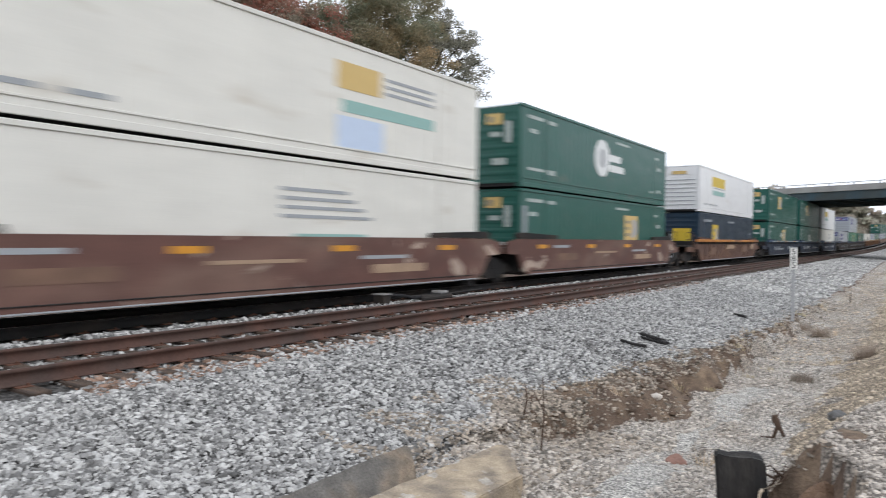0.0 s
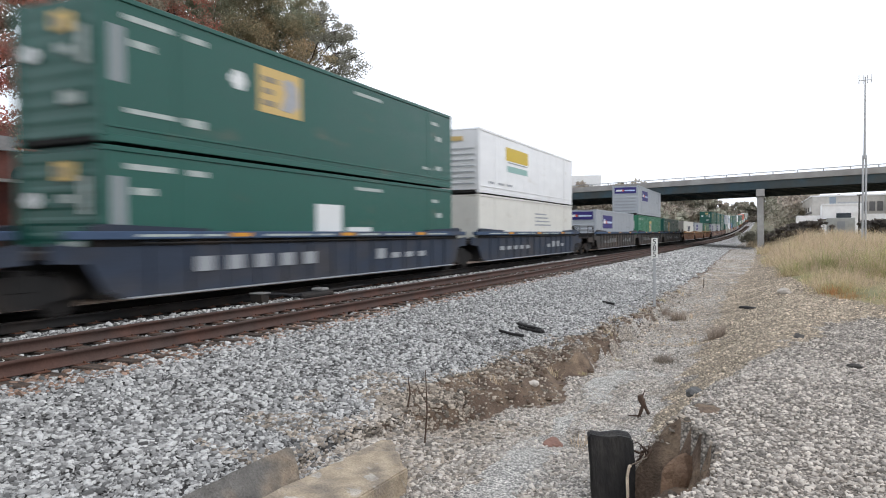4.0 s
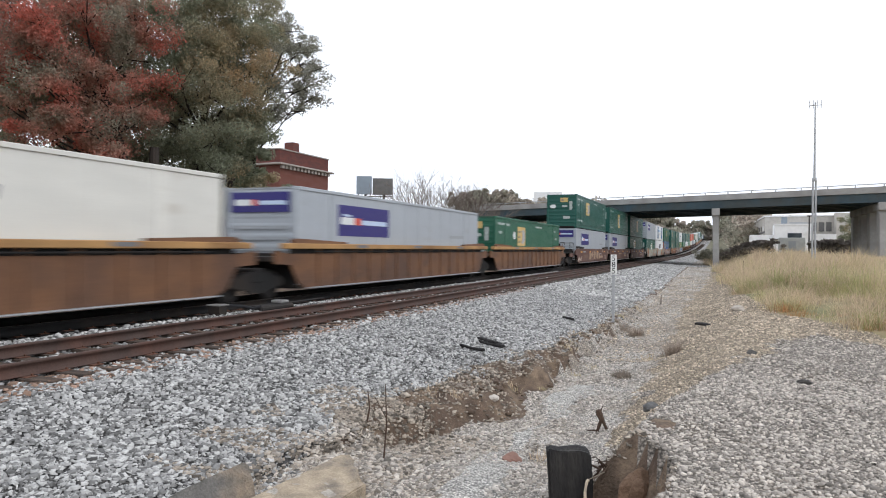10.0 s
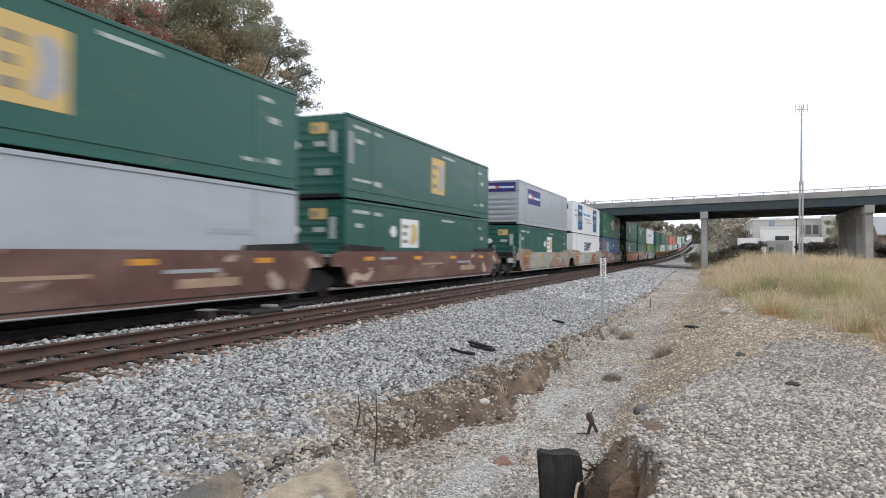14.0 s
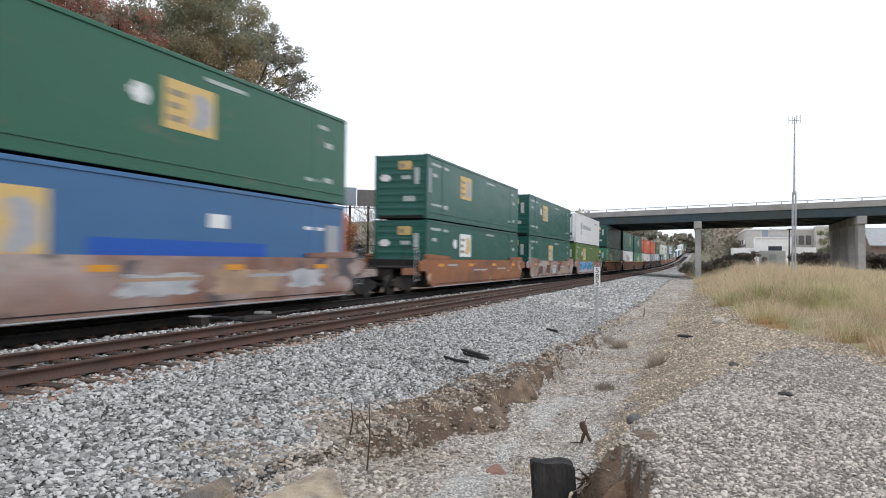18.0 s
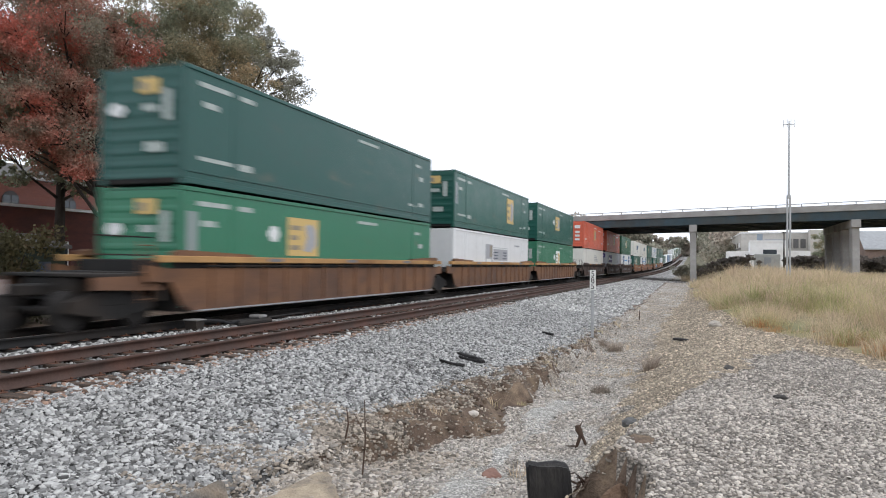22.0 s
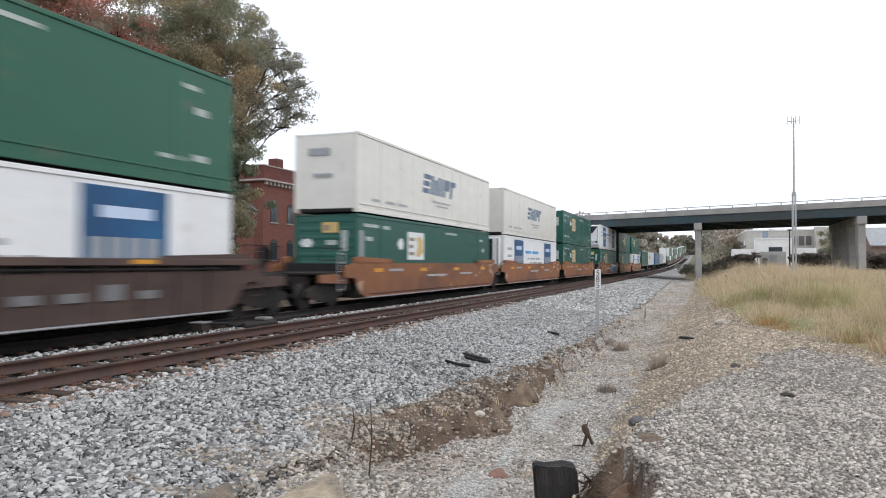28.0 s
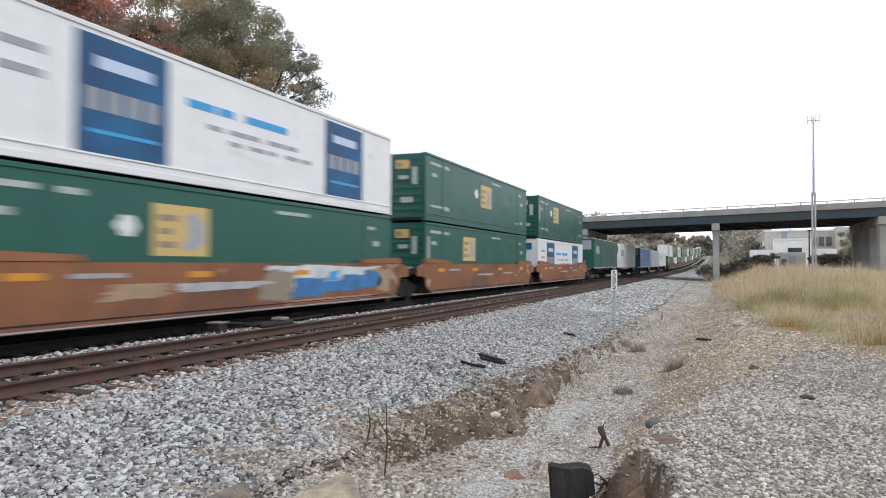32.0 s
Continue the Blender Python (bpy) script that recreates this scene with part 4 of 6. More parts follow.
CAR = {
    "side_plain": keep_mesh("well_side", prism(side_outline(1.52), 1.42, 1.50)),
    "side_ribbed": keep_mesh("well_side", prism(side_outline(1.30), 1.36, 1.42)),
    "chord": keep_mesh("top_chord", box(1.36, 1.55, -0.9, LONG + 0.9, 1.44, 1.60, 0.015)),
    "sill": keep_mesh("bottom_sill", box(1.34, 1.56, 0.35, LONG - 0.35, 0.272, 0.300, 0.006)),
    "rib": keep_mesh("rib", box(1.40, 1.465, -0.045, 0.045, 0.34, 1.45, 0.008)),
    "floor": keep_mesh("well_floor", box(-1.35, 1.35, 0.0, LONG, 0.27, 0.38)),
    "deck": keep_mesh("end_deck", box(-1.3, 1.3, -1.35, 0.0, 1.08, 1.22, 0.02)),
    "bulkhead": keep_mesh("bulkhead", box(-1.36, 1.36, -0.12, -0.04, 0.33, 1.30)),
    "plate": keep_mesh("end_plate", prism(((-0.45, 1.53), (2.6, 1.53), (2.55, 1.66), (-0.2, 1.74), (-0.45, 1.68)), 1.36, 1.52)),
    "side_frame": keep_mesh("side_frame", prism(((-1.15, 0.42), (-1.1, 0.62), (-0.5, 0.80), (0.5, 0.80), (1.1, 0.62), (1.15, 0.42), (0.9, 0.36), (0.45, 0.30), (0.4, 0.22), (-0.4, 0.22), (-0.45, 0.30), (-0.9, 0.36)), 0.93, 1.08)),
    "bolster": keep_mesh("bolster", box(-1.1, 1.1, -0.22, 0.22, 0.5, 0.9, 0.03)),
    "axle": keep_mesh("axle", tube((-1.0, 0, 0), (1.0, 0, 0), 0.08, n=8)),
    "coupler": keep_mesh("coupler", box(-0.14, 0.14, -3.35, -1.2, 0.72, 0.98, 0.04)),
    "spring": keep_mesh("spring", tube((0, 0, 0.28), (0, 0, 0.55), 0.1, n=8)),
    "slot_shade": keep_mesh("inner_web", box(1.325, 1.355, -0.4, LONG + 0.4, 1.1, 1.45)),
    "end_sill": keep_mesh("end_sill", prism(((-2.5, 0.86), (-0.6, 0.80), (-0.6, 1.16), (-2.5, 1.12)), 1.22, 1.30)),
    "platform": keep_mesh("end_platform", box(-1.3, 1.3, -2.5, -0.5, 1.12, 1.19, 0.01)),
    "end_frame": keep_mesh("end_frame", box(-1.28, 1.28, -0.62, -0.48, 0.55, 1.5, 0.02)),
    "draft_box": keep_mesh("draft_box", box(-0.75, 0.75, -2.45, -0.6, 0.62, 1.12, 0.03)),
    "pipe": keep_mesh("brake_pipe", tube((1.485, 0.6, 1.36), (1.485, LONG - 0.6, 1.36), 0.022, n=6)),
    "low_pipe": keep_mesh("brake_pipe", tube((1.515, 0.5, 0.40), (1.515, LONG - 0.5, 0.40), 0.014, n=6)),
    "ladder": None,
}


def wheel_mesh():
    bm = bmesh.new()
    tube_into(bm, (-0.07, 0, 0), (0.06, 0, 0), 0.42, 0.42, 20)
    tube_into(bm, (0.06, 0, 0), (0.075, 0, 0), 0.36, 0.34, 20)
    tube_into(bm, (-0.07, 0, 0), (-0.10, 0, 0), 0.45, 0.45, 20)
    tube_into(bm, (0.07, 0, 0), (0.15, 0, 0), 0.10, 0.09, 10)
    return keep_mesh("wheel", bm)


def ladder_mesh():
    bm = bmesh.new()
    for y in (0.0, 0.4):
        tube_into(bm, (0, y, 0.55), (0, y, 1.9), 0.018, n=5)
    for k in range(5):
        tube_into(bm, (0, 0, 0.62 + 0.3 * k), (0, 0.4, 0.62 + 0.3 * k), 0.014, n=5)
    return keep_mesh("grab_ladder", bm)


CAR["wheel"], CAR["ladder"] = wheel_mesh(), ladder_mesh()


def truck(car, y):
    t = put("truck", CAR["bolster"], M["dark_steel"], car, "dark steel wheel truck", at=(0, y, 0))
    for s in (1, -1):
        f = put("side_frame", CAR["side_frame"], M["dark_steel"], t)
        f.scale = (s, 1, 1)
        put("spring", CAR["spring"], M["dark_steel"], t, at=(s * 1.0, 0, 0))
    for k in (-0.89, 0.89):
        put("axle", CAR["axle"], M["dark_steel"], t, at=(0, k, 0.42))
        for s in (1, -1):
            w = put("wheel", CAR["wheel"], M["wheel_steel"], t, at=(s * 0.755, k, 0.42))
            w.scale = (s, 1, 1)


CAR_LABEL = {
    "car_maroon": "maroon well car with worn smooth sides", "car_rust": "rusty brown well car with ribbed sides", "car_navy": "dark navy well car with ribbed sides and pale patches",
    "car_brown": "weathered brown well car with orange top chord", "car_red": "brown well car sprayed with red and pale paint",
    "car_grime": "grimy dark well car with ribbed sides", "car_soot": "sooty brown well car with ribbed sides", "car_pale": "brown well car covered in pale sprayed paint", "car_pink": "pinkish brown well car with sprayed paint patches",
    "car_orange": "orange-brown well car with smooth sides",
}


def well_car(colour, chord, ribbed, first, last, seed, spray=()):
    """One unit of a container car: the well, its end decks and the truck before it (and behind, at a car's end)."""
    c = empty("well_car")
    m = M[colour]
    r = random.Random(seed)
    for s in (1, -1):
        p = put("well_side", CAR["side_ribbed" if ribbed else "side_plain"], m, c)
        p.scale = (s, 1, 1)
        if ribbed:
            p = put("top_chord", CAR["chord"], M[chord], c)
            p.scale = (s, 1, 1)
            for k in range(14 if s > 0 else 0):
                put("rib", CAR["rib"], m, c, at=(0, 1.0 + k * 1.09, 0))
        # pale grey here stands for wear and for sky light on the flange
        p = put("bottom_sill", CAR["sill"], M["mark_grey"], c, "worn bottom flange painted pale as if sky-lit")
        p.scale = (s, 1, 1)
        for y, f in ((0, 1), (LONG, -1)):
            p = put("end_plate", CAR["plate"], M["dark_steel"] if colour == "car_maroon" else m, c, at=(0, y, 0))
            p.scale = (s, f, 1)
    put("brake_pipe", CAR["pipe" if ribbed else "low_pipe"], M["dark_steel"], c)
    put("well_floor", CAR["floor"], M["dark_steel"], c)
    for y, f in ((0, 1), (LONG, -1)):
        p = put("end_deck", CAR["deck"], M["dark_steel"], c, at=(0, y, 0))
        p.scale = (1, f, 1)
        p = put("bulkhead", CAR["bulkhead"], M["dark_steel"], c, at=(0, y, 0))
        p.scale = (1, f, 1)
    truck(c, -1.75 if first else -1.5)
    if ribbed:
        # dark strip behind the slot under the chord stands in for its shade
        for s in (1, -1):
            p = put("inner_web", CAR["slot_shade"], M["dark_steel"], c)
            p.scale = (s, 1, 1)
    for y, f in ((0, 1),) * (1 if first else 0) + ((LONG, -1),) * (1 if last else 0):
        for k in ("platform", "end_frame", "draft_box"):
            p = put({"platform": "end_platform"}.get(k, k), CAR[k], M["dark_steel"], c, at=(0, y, 0))
            p.scale = (1, f, 1)
        for s in (1, -1):
            p = put("end_sill", CAR["end_sill"], m, c, at=(0, y, 0))
            p.scale = (s, f, 1)
        rail = bmesh.new()
        for a, b in (((1.22, -2.35, 1.19), (1.22, -2.35, 2.0)), ((1.22, -0.8, 1.19), (1.22, -0.8, 2.0)), ((1.22, -2.35, 2.0), (1.22, -0.8, 2.0)), ((1.22, -2.35, 1.6), (1.22, -0.8, 1.6))):
            tube_into(rail, (a[0], y + f * a[1], a[2]), (b[0], y + f * b[1], b[2]), 0.018, n=5)
        part("handrail", rail, M["dark_steel"], c)
    if last:
        wheel = part("brake_wheel", tube((0.6, LONG + 2.42, 1.75), (0.6, LONG + 2.48, 1.75), 0.27, n=14), M["dark_steel"], c)
        part("brake_post", box(0.52, 0.68, LONG + 2.3, LONG + 2.42, 1.19, 1.95), M["dark_steel"], wheel)
    if first:
        put("coupler", CAR["coupler"], M["dark_steel"], c)
        put("grab_ladder", CAR["ladder"], M["mark_grey"] if not ribbed else m, c, at=(1.3, -1.3, 0))
    if last:
        truck(c, LONG + 1.75)
        p = put("coupler", CAR["coupler"], M["dark_steel"], c, at=(0, LONG, 0))
        p.scale = (1, -1, 1)
        put("grab_ladder", CAR["ladder"], M["mark_grey"] if not ribbed else m, c, at=(1.3, LONG + 0.9, 0))
    x = 1.508 if not ribbed else 1.556

    def stick(y0, y1, z0, z1, material, name="marking", dx=0.0):
        key = (round(y1 - y0, 2), round(z1 - z0, 2), False)
        if key not in DECALS:
            DECALS[key] = keep_mesh("marking", box(-0.012, 0.0, 0, key[0], 0, key[1]))
        put(name, DECALS[key], M[material], c, at=(x + dx, y0, z0))

    if ribbed:
        for y in (3.2, 7.8, 12.6):
            stick(y, y + 0.7, 1.48, 1.57, "mark_amber" if colour != "car_rust" else "mark_faint", "reflector")
        if colour == "car_navy":
            for y0, w in ((0.6, 1.5), (2.3, 0.7), (4.4, 2.0), (6.6, 0.8), (8.7, 1.3), (10.4, 1.8), (13.5, 1.6)):
                stick(y0, y0 + w, 1.49, 1.54, "mark_worn")
        if colour in ("car_navy", "car_grime", "car_soot"):
            for k in range(9):
                y = 2.0 + k * 0.973 + 0.2 + (2.9 if k > 4 else 0)
                stick(y, y + 0.55, 0.72, 1.05 if r.random() < 0.5 else 0.9, "mark_grey" if colour == "car_navy" else "mark_faint", "faded_marking", -0.09)
    else:
        for y in (1.0, 5.4, 9.6, 13.9):
            stick(y, y + 0.75, 1.18, 1.32, "mark_amber", "reflector")
        stick(6.2, 8.6, 0.95, 1.03, "mark_pale_grey" if colour == "car_orange" else "mark_tan")
        if colour == "car_maroon":
            stick(2.6, 4.4, 0.72, 0.98, "mark_dull_rust")
            stick(11.0, 13.2, 0.62, 0.84, "mark_tan")
        stick(10.6, 12.4, 0.98, 1.07, "mark_grey")
        stick(2.3, 3.6, 1.2, 1.3, "mark_grey")
    for k, (y0, y1, z0, z1, material) in enumerate(spray):
        n, out = 26, []
        for i in range(n):
            w = 2 * math.pi * i / n
            q = r.uniform(0.72, 1.06)
            out.append(((y0 + y1) / 2 + 0.12 * math.sin(w) + (y1 - y0) / 2 * q * max(-1, min(1, 1.3 * math.cos(w))), (z0 + z1) / 2 + (z1 - z0) / 2 * min(1.0, q) * max(-1, min(1, 1.4 * math.sin(w)))))
        part("sprayed_patch", prism(out, x - (0.012 if not ribbed else 0.14), x - (0.002 if not ribbed else 0.082) + 0.0012 * (k % 8)), M[material], c, "faded sprayed paint shapes")
    tagged(c, CAR_LABEL[colour], "well car", "cars of the train")
    return c


# ---- the train: start of each unit along the line at 0 s, then upper box, lower box, car ----
SPEED = 19.2
TRAIN = [
    (2.0, ("cream", "banner", 9.9), ("cream", "lines"), ("car_maroon", "", 0, 0, 0)),
    (20.95, ("green", "roundel"), ("green", "yellow", 10.1), ("car_maroon", "", 0, 0, 1)),
    (43.9, ("white", "banner", 3.1), ("navy", "navy_square"), ("car_brown", "chord_orange", 1, 1, 1)),
    (67.0, ("green", "yellow", 4.6), ("green", "yellow", 7.2), ("car_navy", "chord_blue", 1, 1, 0)),
    (85.95, ("green", "yellow"), ("green", "arrow"), ("car_navy", "chord_blue", 1, 0, 0)),
    (105.1, ("white", "banner", 3.5), ("cream", "lines"), ("car_navy", "chord_blue", 1, 0, 1)),
    (128.4, None, ("grey", "parcel"), ("car_grime", "chord_blue", 1, 1, 0)),
    (147.4, ("grey", "parcel"), ("green_light", "small", 7.1), ("car_grime", "chord_blue", 1, 0, 0)),
    (166.4, None, ("green", "yellow"), ("car_grime", "chord_blue", 1, 0, 1)),
    (189.6, None, ("cream", "slashes"), ("car_rust", "chord_yellow", 1, 1, 0)),
    (209.0, None, ("grey", "parcel"), ("car_rust", "chord_yellow", 1, 0, 0)),
    (228.1, None, ("green_mid", "yellow"), ("car_rust", "chord_yellow", 1, 0, 1)),
    (251.05, ("green", "yellow"), ("grey", "parcel"), ("car_maroon", "", 0, 1, 0)),
    (270.2, ("green", "small", 6.7), ("grey", "parcel"), ("car_maroon", "", 0, 0, 0)),
    (289.3, ("green", "small", 7.7), ("green", "white_square"), ("car_maroon", "", 0, 0, 1)),
    (312.1, ("grey", "parcel"), ("green", "white_square", 8.3), ("car_pale", "", 0, 1, 0)),
    (331.1, ("white", "panels"), ("white", "slashes"), ("car_pale", "", 0, 0, 0)),
    (350.3, ("green_mid", "yellow", 7.6), ("blue", "blue"), ("car_pink", "", 0, 0, 1)),
    (373.9, ("green", "yellow"), ("green", "white_square"), ("car_orange", "", 0, 1, 0)),
    (393.2, ("green", "yellow"), ("green", "small", 6.7), ("car_red", "", 0, 0, 0)),
    (412.4, ("white", "crest"), ("olive", "yellow"), ("car_pink", "", 0, 0, 1)),
    (435.5, ("green_dark", "plain"), ("green_light", "yellow"), ("car_rust", "chord_yellow", 1, 1, 0)),
    (454.9, ("green", "small", 10.2), ("white", "picture"), ("car_rust", "chord_yellow", 1, 0, 0)),
    (474.0, ("green", "yellow", 7.2), ("green_light", "white_square", 7.5), ("car_rust", "chord_yellow", 1, 0, 1)),
    (497.0, ("orange", "orange"), ("cream", "lines"), ("car_soot", "car_soot", 1, 1, 0)),
    (517.0, ("orange", "orange"), ("grey", "parcel"), ("car_soot", "car_soot", 1, 0, 0)),
    (536.2, ("green_mid", "yellow", 7.0), ("white", "panels"), ("car_soot", "car_soot", 1, 0, 1)),
    (559.3, ("cream", "slashes"), ("green", "white_square"), ("car_orange", "", 0, 1, 0)),
    (578.6, ("cream", "slashes"), ("white", "panels_cooler"), ("car_orange", "", 0, 0, 0)),
    (597.8, ("green", "yellow"), ("green", "yellow"), ("car_orange", "", 0, 0, 1)),
    (621.4, ("white", "panels_cooler"), ("green", "yellow"), ("car_orange", "", 0, 1, 0)),
    (640.8, ("green", "yellow", 7.2), ("green", "yellow", 4.6), ("car_orange", "", 0, 0, 0)),
    (660.1, ("green", "yellow"), ("white", "panels"), ("car_orange", "", 0, 0, 1)),
]
SKY = ((0.9, 10.6, 0.34, 0.95, "mark_pale_grey"), (0.9, 10.2, 0.7, 1.47, "mark_sky"), (1.5, 2.4, 0.62, 1.3, "mark_blue_mid"), (3.3, 4.2, 0.6, 1.05, "mark_steel"), (4.6, 5.3, 0.75, 1.32, "mark_blue_mid"),
       (5.9, 6.9, 0.62, 1.1, "mark_steel"), (7.2, 7.9, 0.9, 1.36, "mark_moss"), (8.3, 8.9, 0.6, 1.15, "mark_steel"), (9.3, 9.8, 0.8, 1.3, "mark_blue_mid"), (10.0, 10.6, 0.5, 1.42, "mark_moss"))
BLUE = ((8.4, 15.2, 0.7, 1.48, "mark_chalk"), (8.0, 9.6, 0.45, 1.35, "mark_slate"), (9.4, 11.2, 0.5, 1.1, "mark_blue_mid"), (10.6, 12.6, 0.62, 1.0, "mark_blue_mid"), (12.2, 13.8, 0.6, 1.18, "mark_blue_mid"), (13.6, 14.9, 0.66, 1.3, "mark_blue_mid"),
        (11.4, 12.0, 0.95, 1.3, "mark_sky"), (9.2, 14.6, 0.36, 0.47, "mark_tan"), (14.6, 15.8, 0.5, 1.38, "mark_tan"), (3.0, 4.9, 0.72, 1.08, "mark_tan"), (4.9, 8.1, 0.84, 1.06, "mark_pale_grey"))
BEIGE = ((5.3, 6.4, 0.5, 1.2, "mark_tan"), (6.6, 7.4, 0.75, 1.3, "mark_tan"), (7.8, 8.8, 0.5, 1.3, "mark_tan"), (9.2, 10.4, 0.55, 1.25, "mark_tan"), (10.6, 11.2, 0.5, 1.1, "mark_tan"))
SPRAY = {2: ((6.6, 9.0, 0.95, 1.25, "mark_tan"), (11.6, 13.4, 0.7, 1.2, "mark_dull_rust"), (2.0, 3.4, 0.6, 1.1, "mark_dull_rust"), (14.6, 15.6, 0.9, 1.3, "mark_tan")), 12: BEIGE, 20: SKY, 30: BLUE, 17: ((6.2, 8.6, 0.6, 1.15, "mark_pale_grey"), (9.0, 12.0, 0.55, 1.2, "mark_tan"), (12.4, 14.4, 0.6, 1.2, "mark_pale_grey")),
         16: ((9.6, 12.2, 0.4, 1.4, "mark_rust"), (2.0, 5.0, 0.5, 1.3, "mark_pale_grey"), (12.6, 14.8, 0.5, 1.2, "mark_slate")),
         19: ((5.0, 6.6, 0.5, 1.3, "mark_umber"), (7.2, 8.8, 0.45, 1.2, "mark_pale_grey"), (9.4, 10.6, 0.6, 1.35, "mark_umber"), (11.4, 13.0, 0.4, 1.0, "mark_tan"), (2.2, 3.8, 0.5, 1.1, "mark_umber"))}
# the cars beyond: road trailers on flat cars, then stacked boxes to the end of sight
tail = 786.0
k = 0
while tail < 1080:
    up, low = (("white", "plain"), ("green", "yellow")) if k == 0 else ((("green", "yellow"), ("green_mid", "yellow")), (("green_mid", "small"), ("white", "lines")), (("cream", "slashes"), ("green", "yellow")))[k % 3]
    TRAIN.append((tail, up, low, ("car_maroon", "", 0, 1 if k % 3 == 0 else 0, 1 if k % 3 == 2 else 0)))
    tail += 19.15 if k % 3 < 2 else 23.0
    k += 1

MOVING = []


def trailer(colour, seed):
    """A road semi-trailer: box body, landing legs, axle pair with tyres, mudflaps."""
    c = empty("semi_trailer")
    m = M[colour]
    part("body", box(-1.29, 1.29, 0, LONG, 1.15, 4.1, 0.03), m, c)
    part("roof", box(-1.25, 1.25, 0.05, LONG - 0.05, 4.1, 4.13), M["mark_white"], c)
    for s in (1, -1):
        part("lower_rail", box(s * 1.3 - 0.02, s * 1.3 + 0.02, 0.02, LONG - 0.02, 1.13, 1.27), M["mark_grey"], c)
        part("landing_leg", box(s * 0.9 - 0.06, s * 0.9 + 0.06, 3.0, 3.12, 0.45, 1.15), M["dark_steel"], c)
    part("front_grille", box(-1.0, 1.0, -0.03, 0.01, 3.0, 3.9), M["mark_dark" if colour == "white" else "mark_grey"], c)
    decal(c, 1.0, 3.0, 2.6, 3.4, M["mark_grey"])
    for y in (LONG - 2.6, LONG - 1.35):
        for s in (1, -1):
            w = part("tyre", tube((s * 1.28, y, 0.98), (s * 0.75, y, 0.98), 0.5, n=18), M["black"], c)
            part("rim", tube((s * 1.285, y, 0.98), (s * 1.20, y, 0.98), 0.26, n=12), M["mark_grey"], w)
    tagged(c, {"white": "white box semi-trailer riding on a flat car", "green": "green box semi-trailer riding on a flat car", "blue": "blue box semi-trailer riding on a flat car", "grey": "grey box semi-trailer riding on a flat car"}[colour], "trailer", "trailers on the train")
    return c


def flat_car(last):
    c = empty("flat_car")
    part("spine", box(-0.35, 0.35, -1.2, LONG + 1.2, 0.62, 0.95, 0.02), M["dark_steel"], c)
    part("hitch", prism(((0.6, 0.95), (1.3, 0.95), (1.1, 1.15), (0.8, 1.15)), -0.4, 0.4), M["dark_steel"], c)
    part("wheel_deck", box(-1.4, 1.4, LONG - 4.0, LONG - 0.3, 0.40, 0.47, 0.01), M["car_grime"], c)
    for k in range(3):
        part("crossbeam", box(-1.3, 1.3, LONG - 3.8 + 1.6 * k, LONG - 3.6 + 1.6 * k, 0.47, 0.62), M["dark_steel"], c)
    truck(c, -1.5)
    if last:
        truck(c, LONG + 1.5)
    return tagged(c, "black spine flat car for road trailers", "flat car", "cars of the train")


def assemble():
    for i, (s, up, low, (colour, chord, ribbed, first, last)) in enumerate(TRAIN):
        MOVING.append((well_car(colour, chord, ribbed, first, last, i, SPRAY.get(i, ())), s, 0.0))
        MOVING.append((container(low[0], low[1], i * 2 + 1, *low[2:3], far=i > 32), s, 0.385))
        if up:
            MOVING.append((container(up[0], up[1], i * 2, *up[2:3], far=i > 32), s, 3.335))
    for i, colour in enumerate(("green", "white", "blue", "grey", "white")):
        s = 682.5 + 18.9 * i + (4.0 if i > 1 else 0.0)
        MOVING.append((flat_car(i in (1, 4)), s, 0.0))
        MOVING.append((trailer(colour, i), s, 0.0))


assemble()


def motions():
    """The train runs past at one steady speed; far off it comes down the grade."""
    for thing, s, up in MOVING:
        times = [0.0]
        while s - SPEED * times[-1] > 110 and times[-1] < 31.0:
            times.append(times[-1] + 1.0)
        times = [t for t in times if t < 31.0] + [32.0]
        rows = []
        for t in times:
            y = s - SPEED * t
            z0, z1 = float(rise(y)), float(rise(y + LONG))
            rows.append((t, pose(TRACK_TRAIN, y, z0 + up, math.degrees(math.atan2(z1 - z0, LONG)), 0, 0)))
        walk(thing, rows)

# ---- road bridge over the line ----
CONCRETE = mat("bridge_concrete", (0.345, 0.337, 0.325), 0.9, scale=2, vary=0.15, fine=20, bump=0.2, second=(0.25, 0.24, 0.23), mask=0.58, big=0.5)
GIRDER = mat("blue_green_girder_paint", (0.035, 0.065, 0.082), 0.6, scale=1.5, vary=0.2, second=(0.05, 0.06, 0.06), big=0.4)
GALV = mat("galvanised_steel", (0.42, 0.43, 0.44), 0.5, 0.5, scale=5, vary=0.12)
BAX, BAY = Vector((0.9615, -0.2747, 0)), Vector((0.2747, 0.9615, 0))
BRIDGE_AT = Matrix(((BAX.x, BAY.x, 0, -0.5), (BAX.y, BAY.y, 0, 88.0), (0, 0, 1, 0.08), (0, 0, 0, 1))) @ Matrix.Rotation(radians(-0.72), 4, "Y")


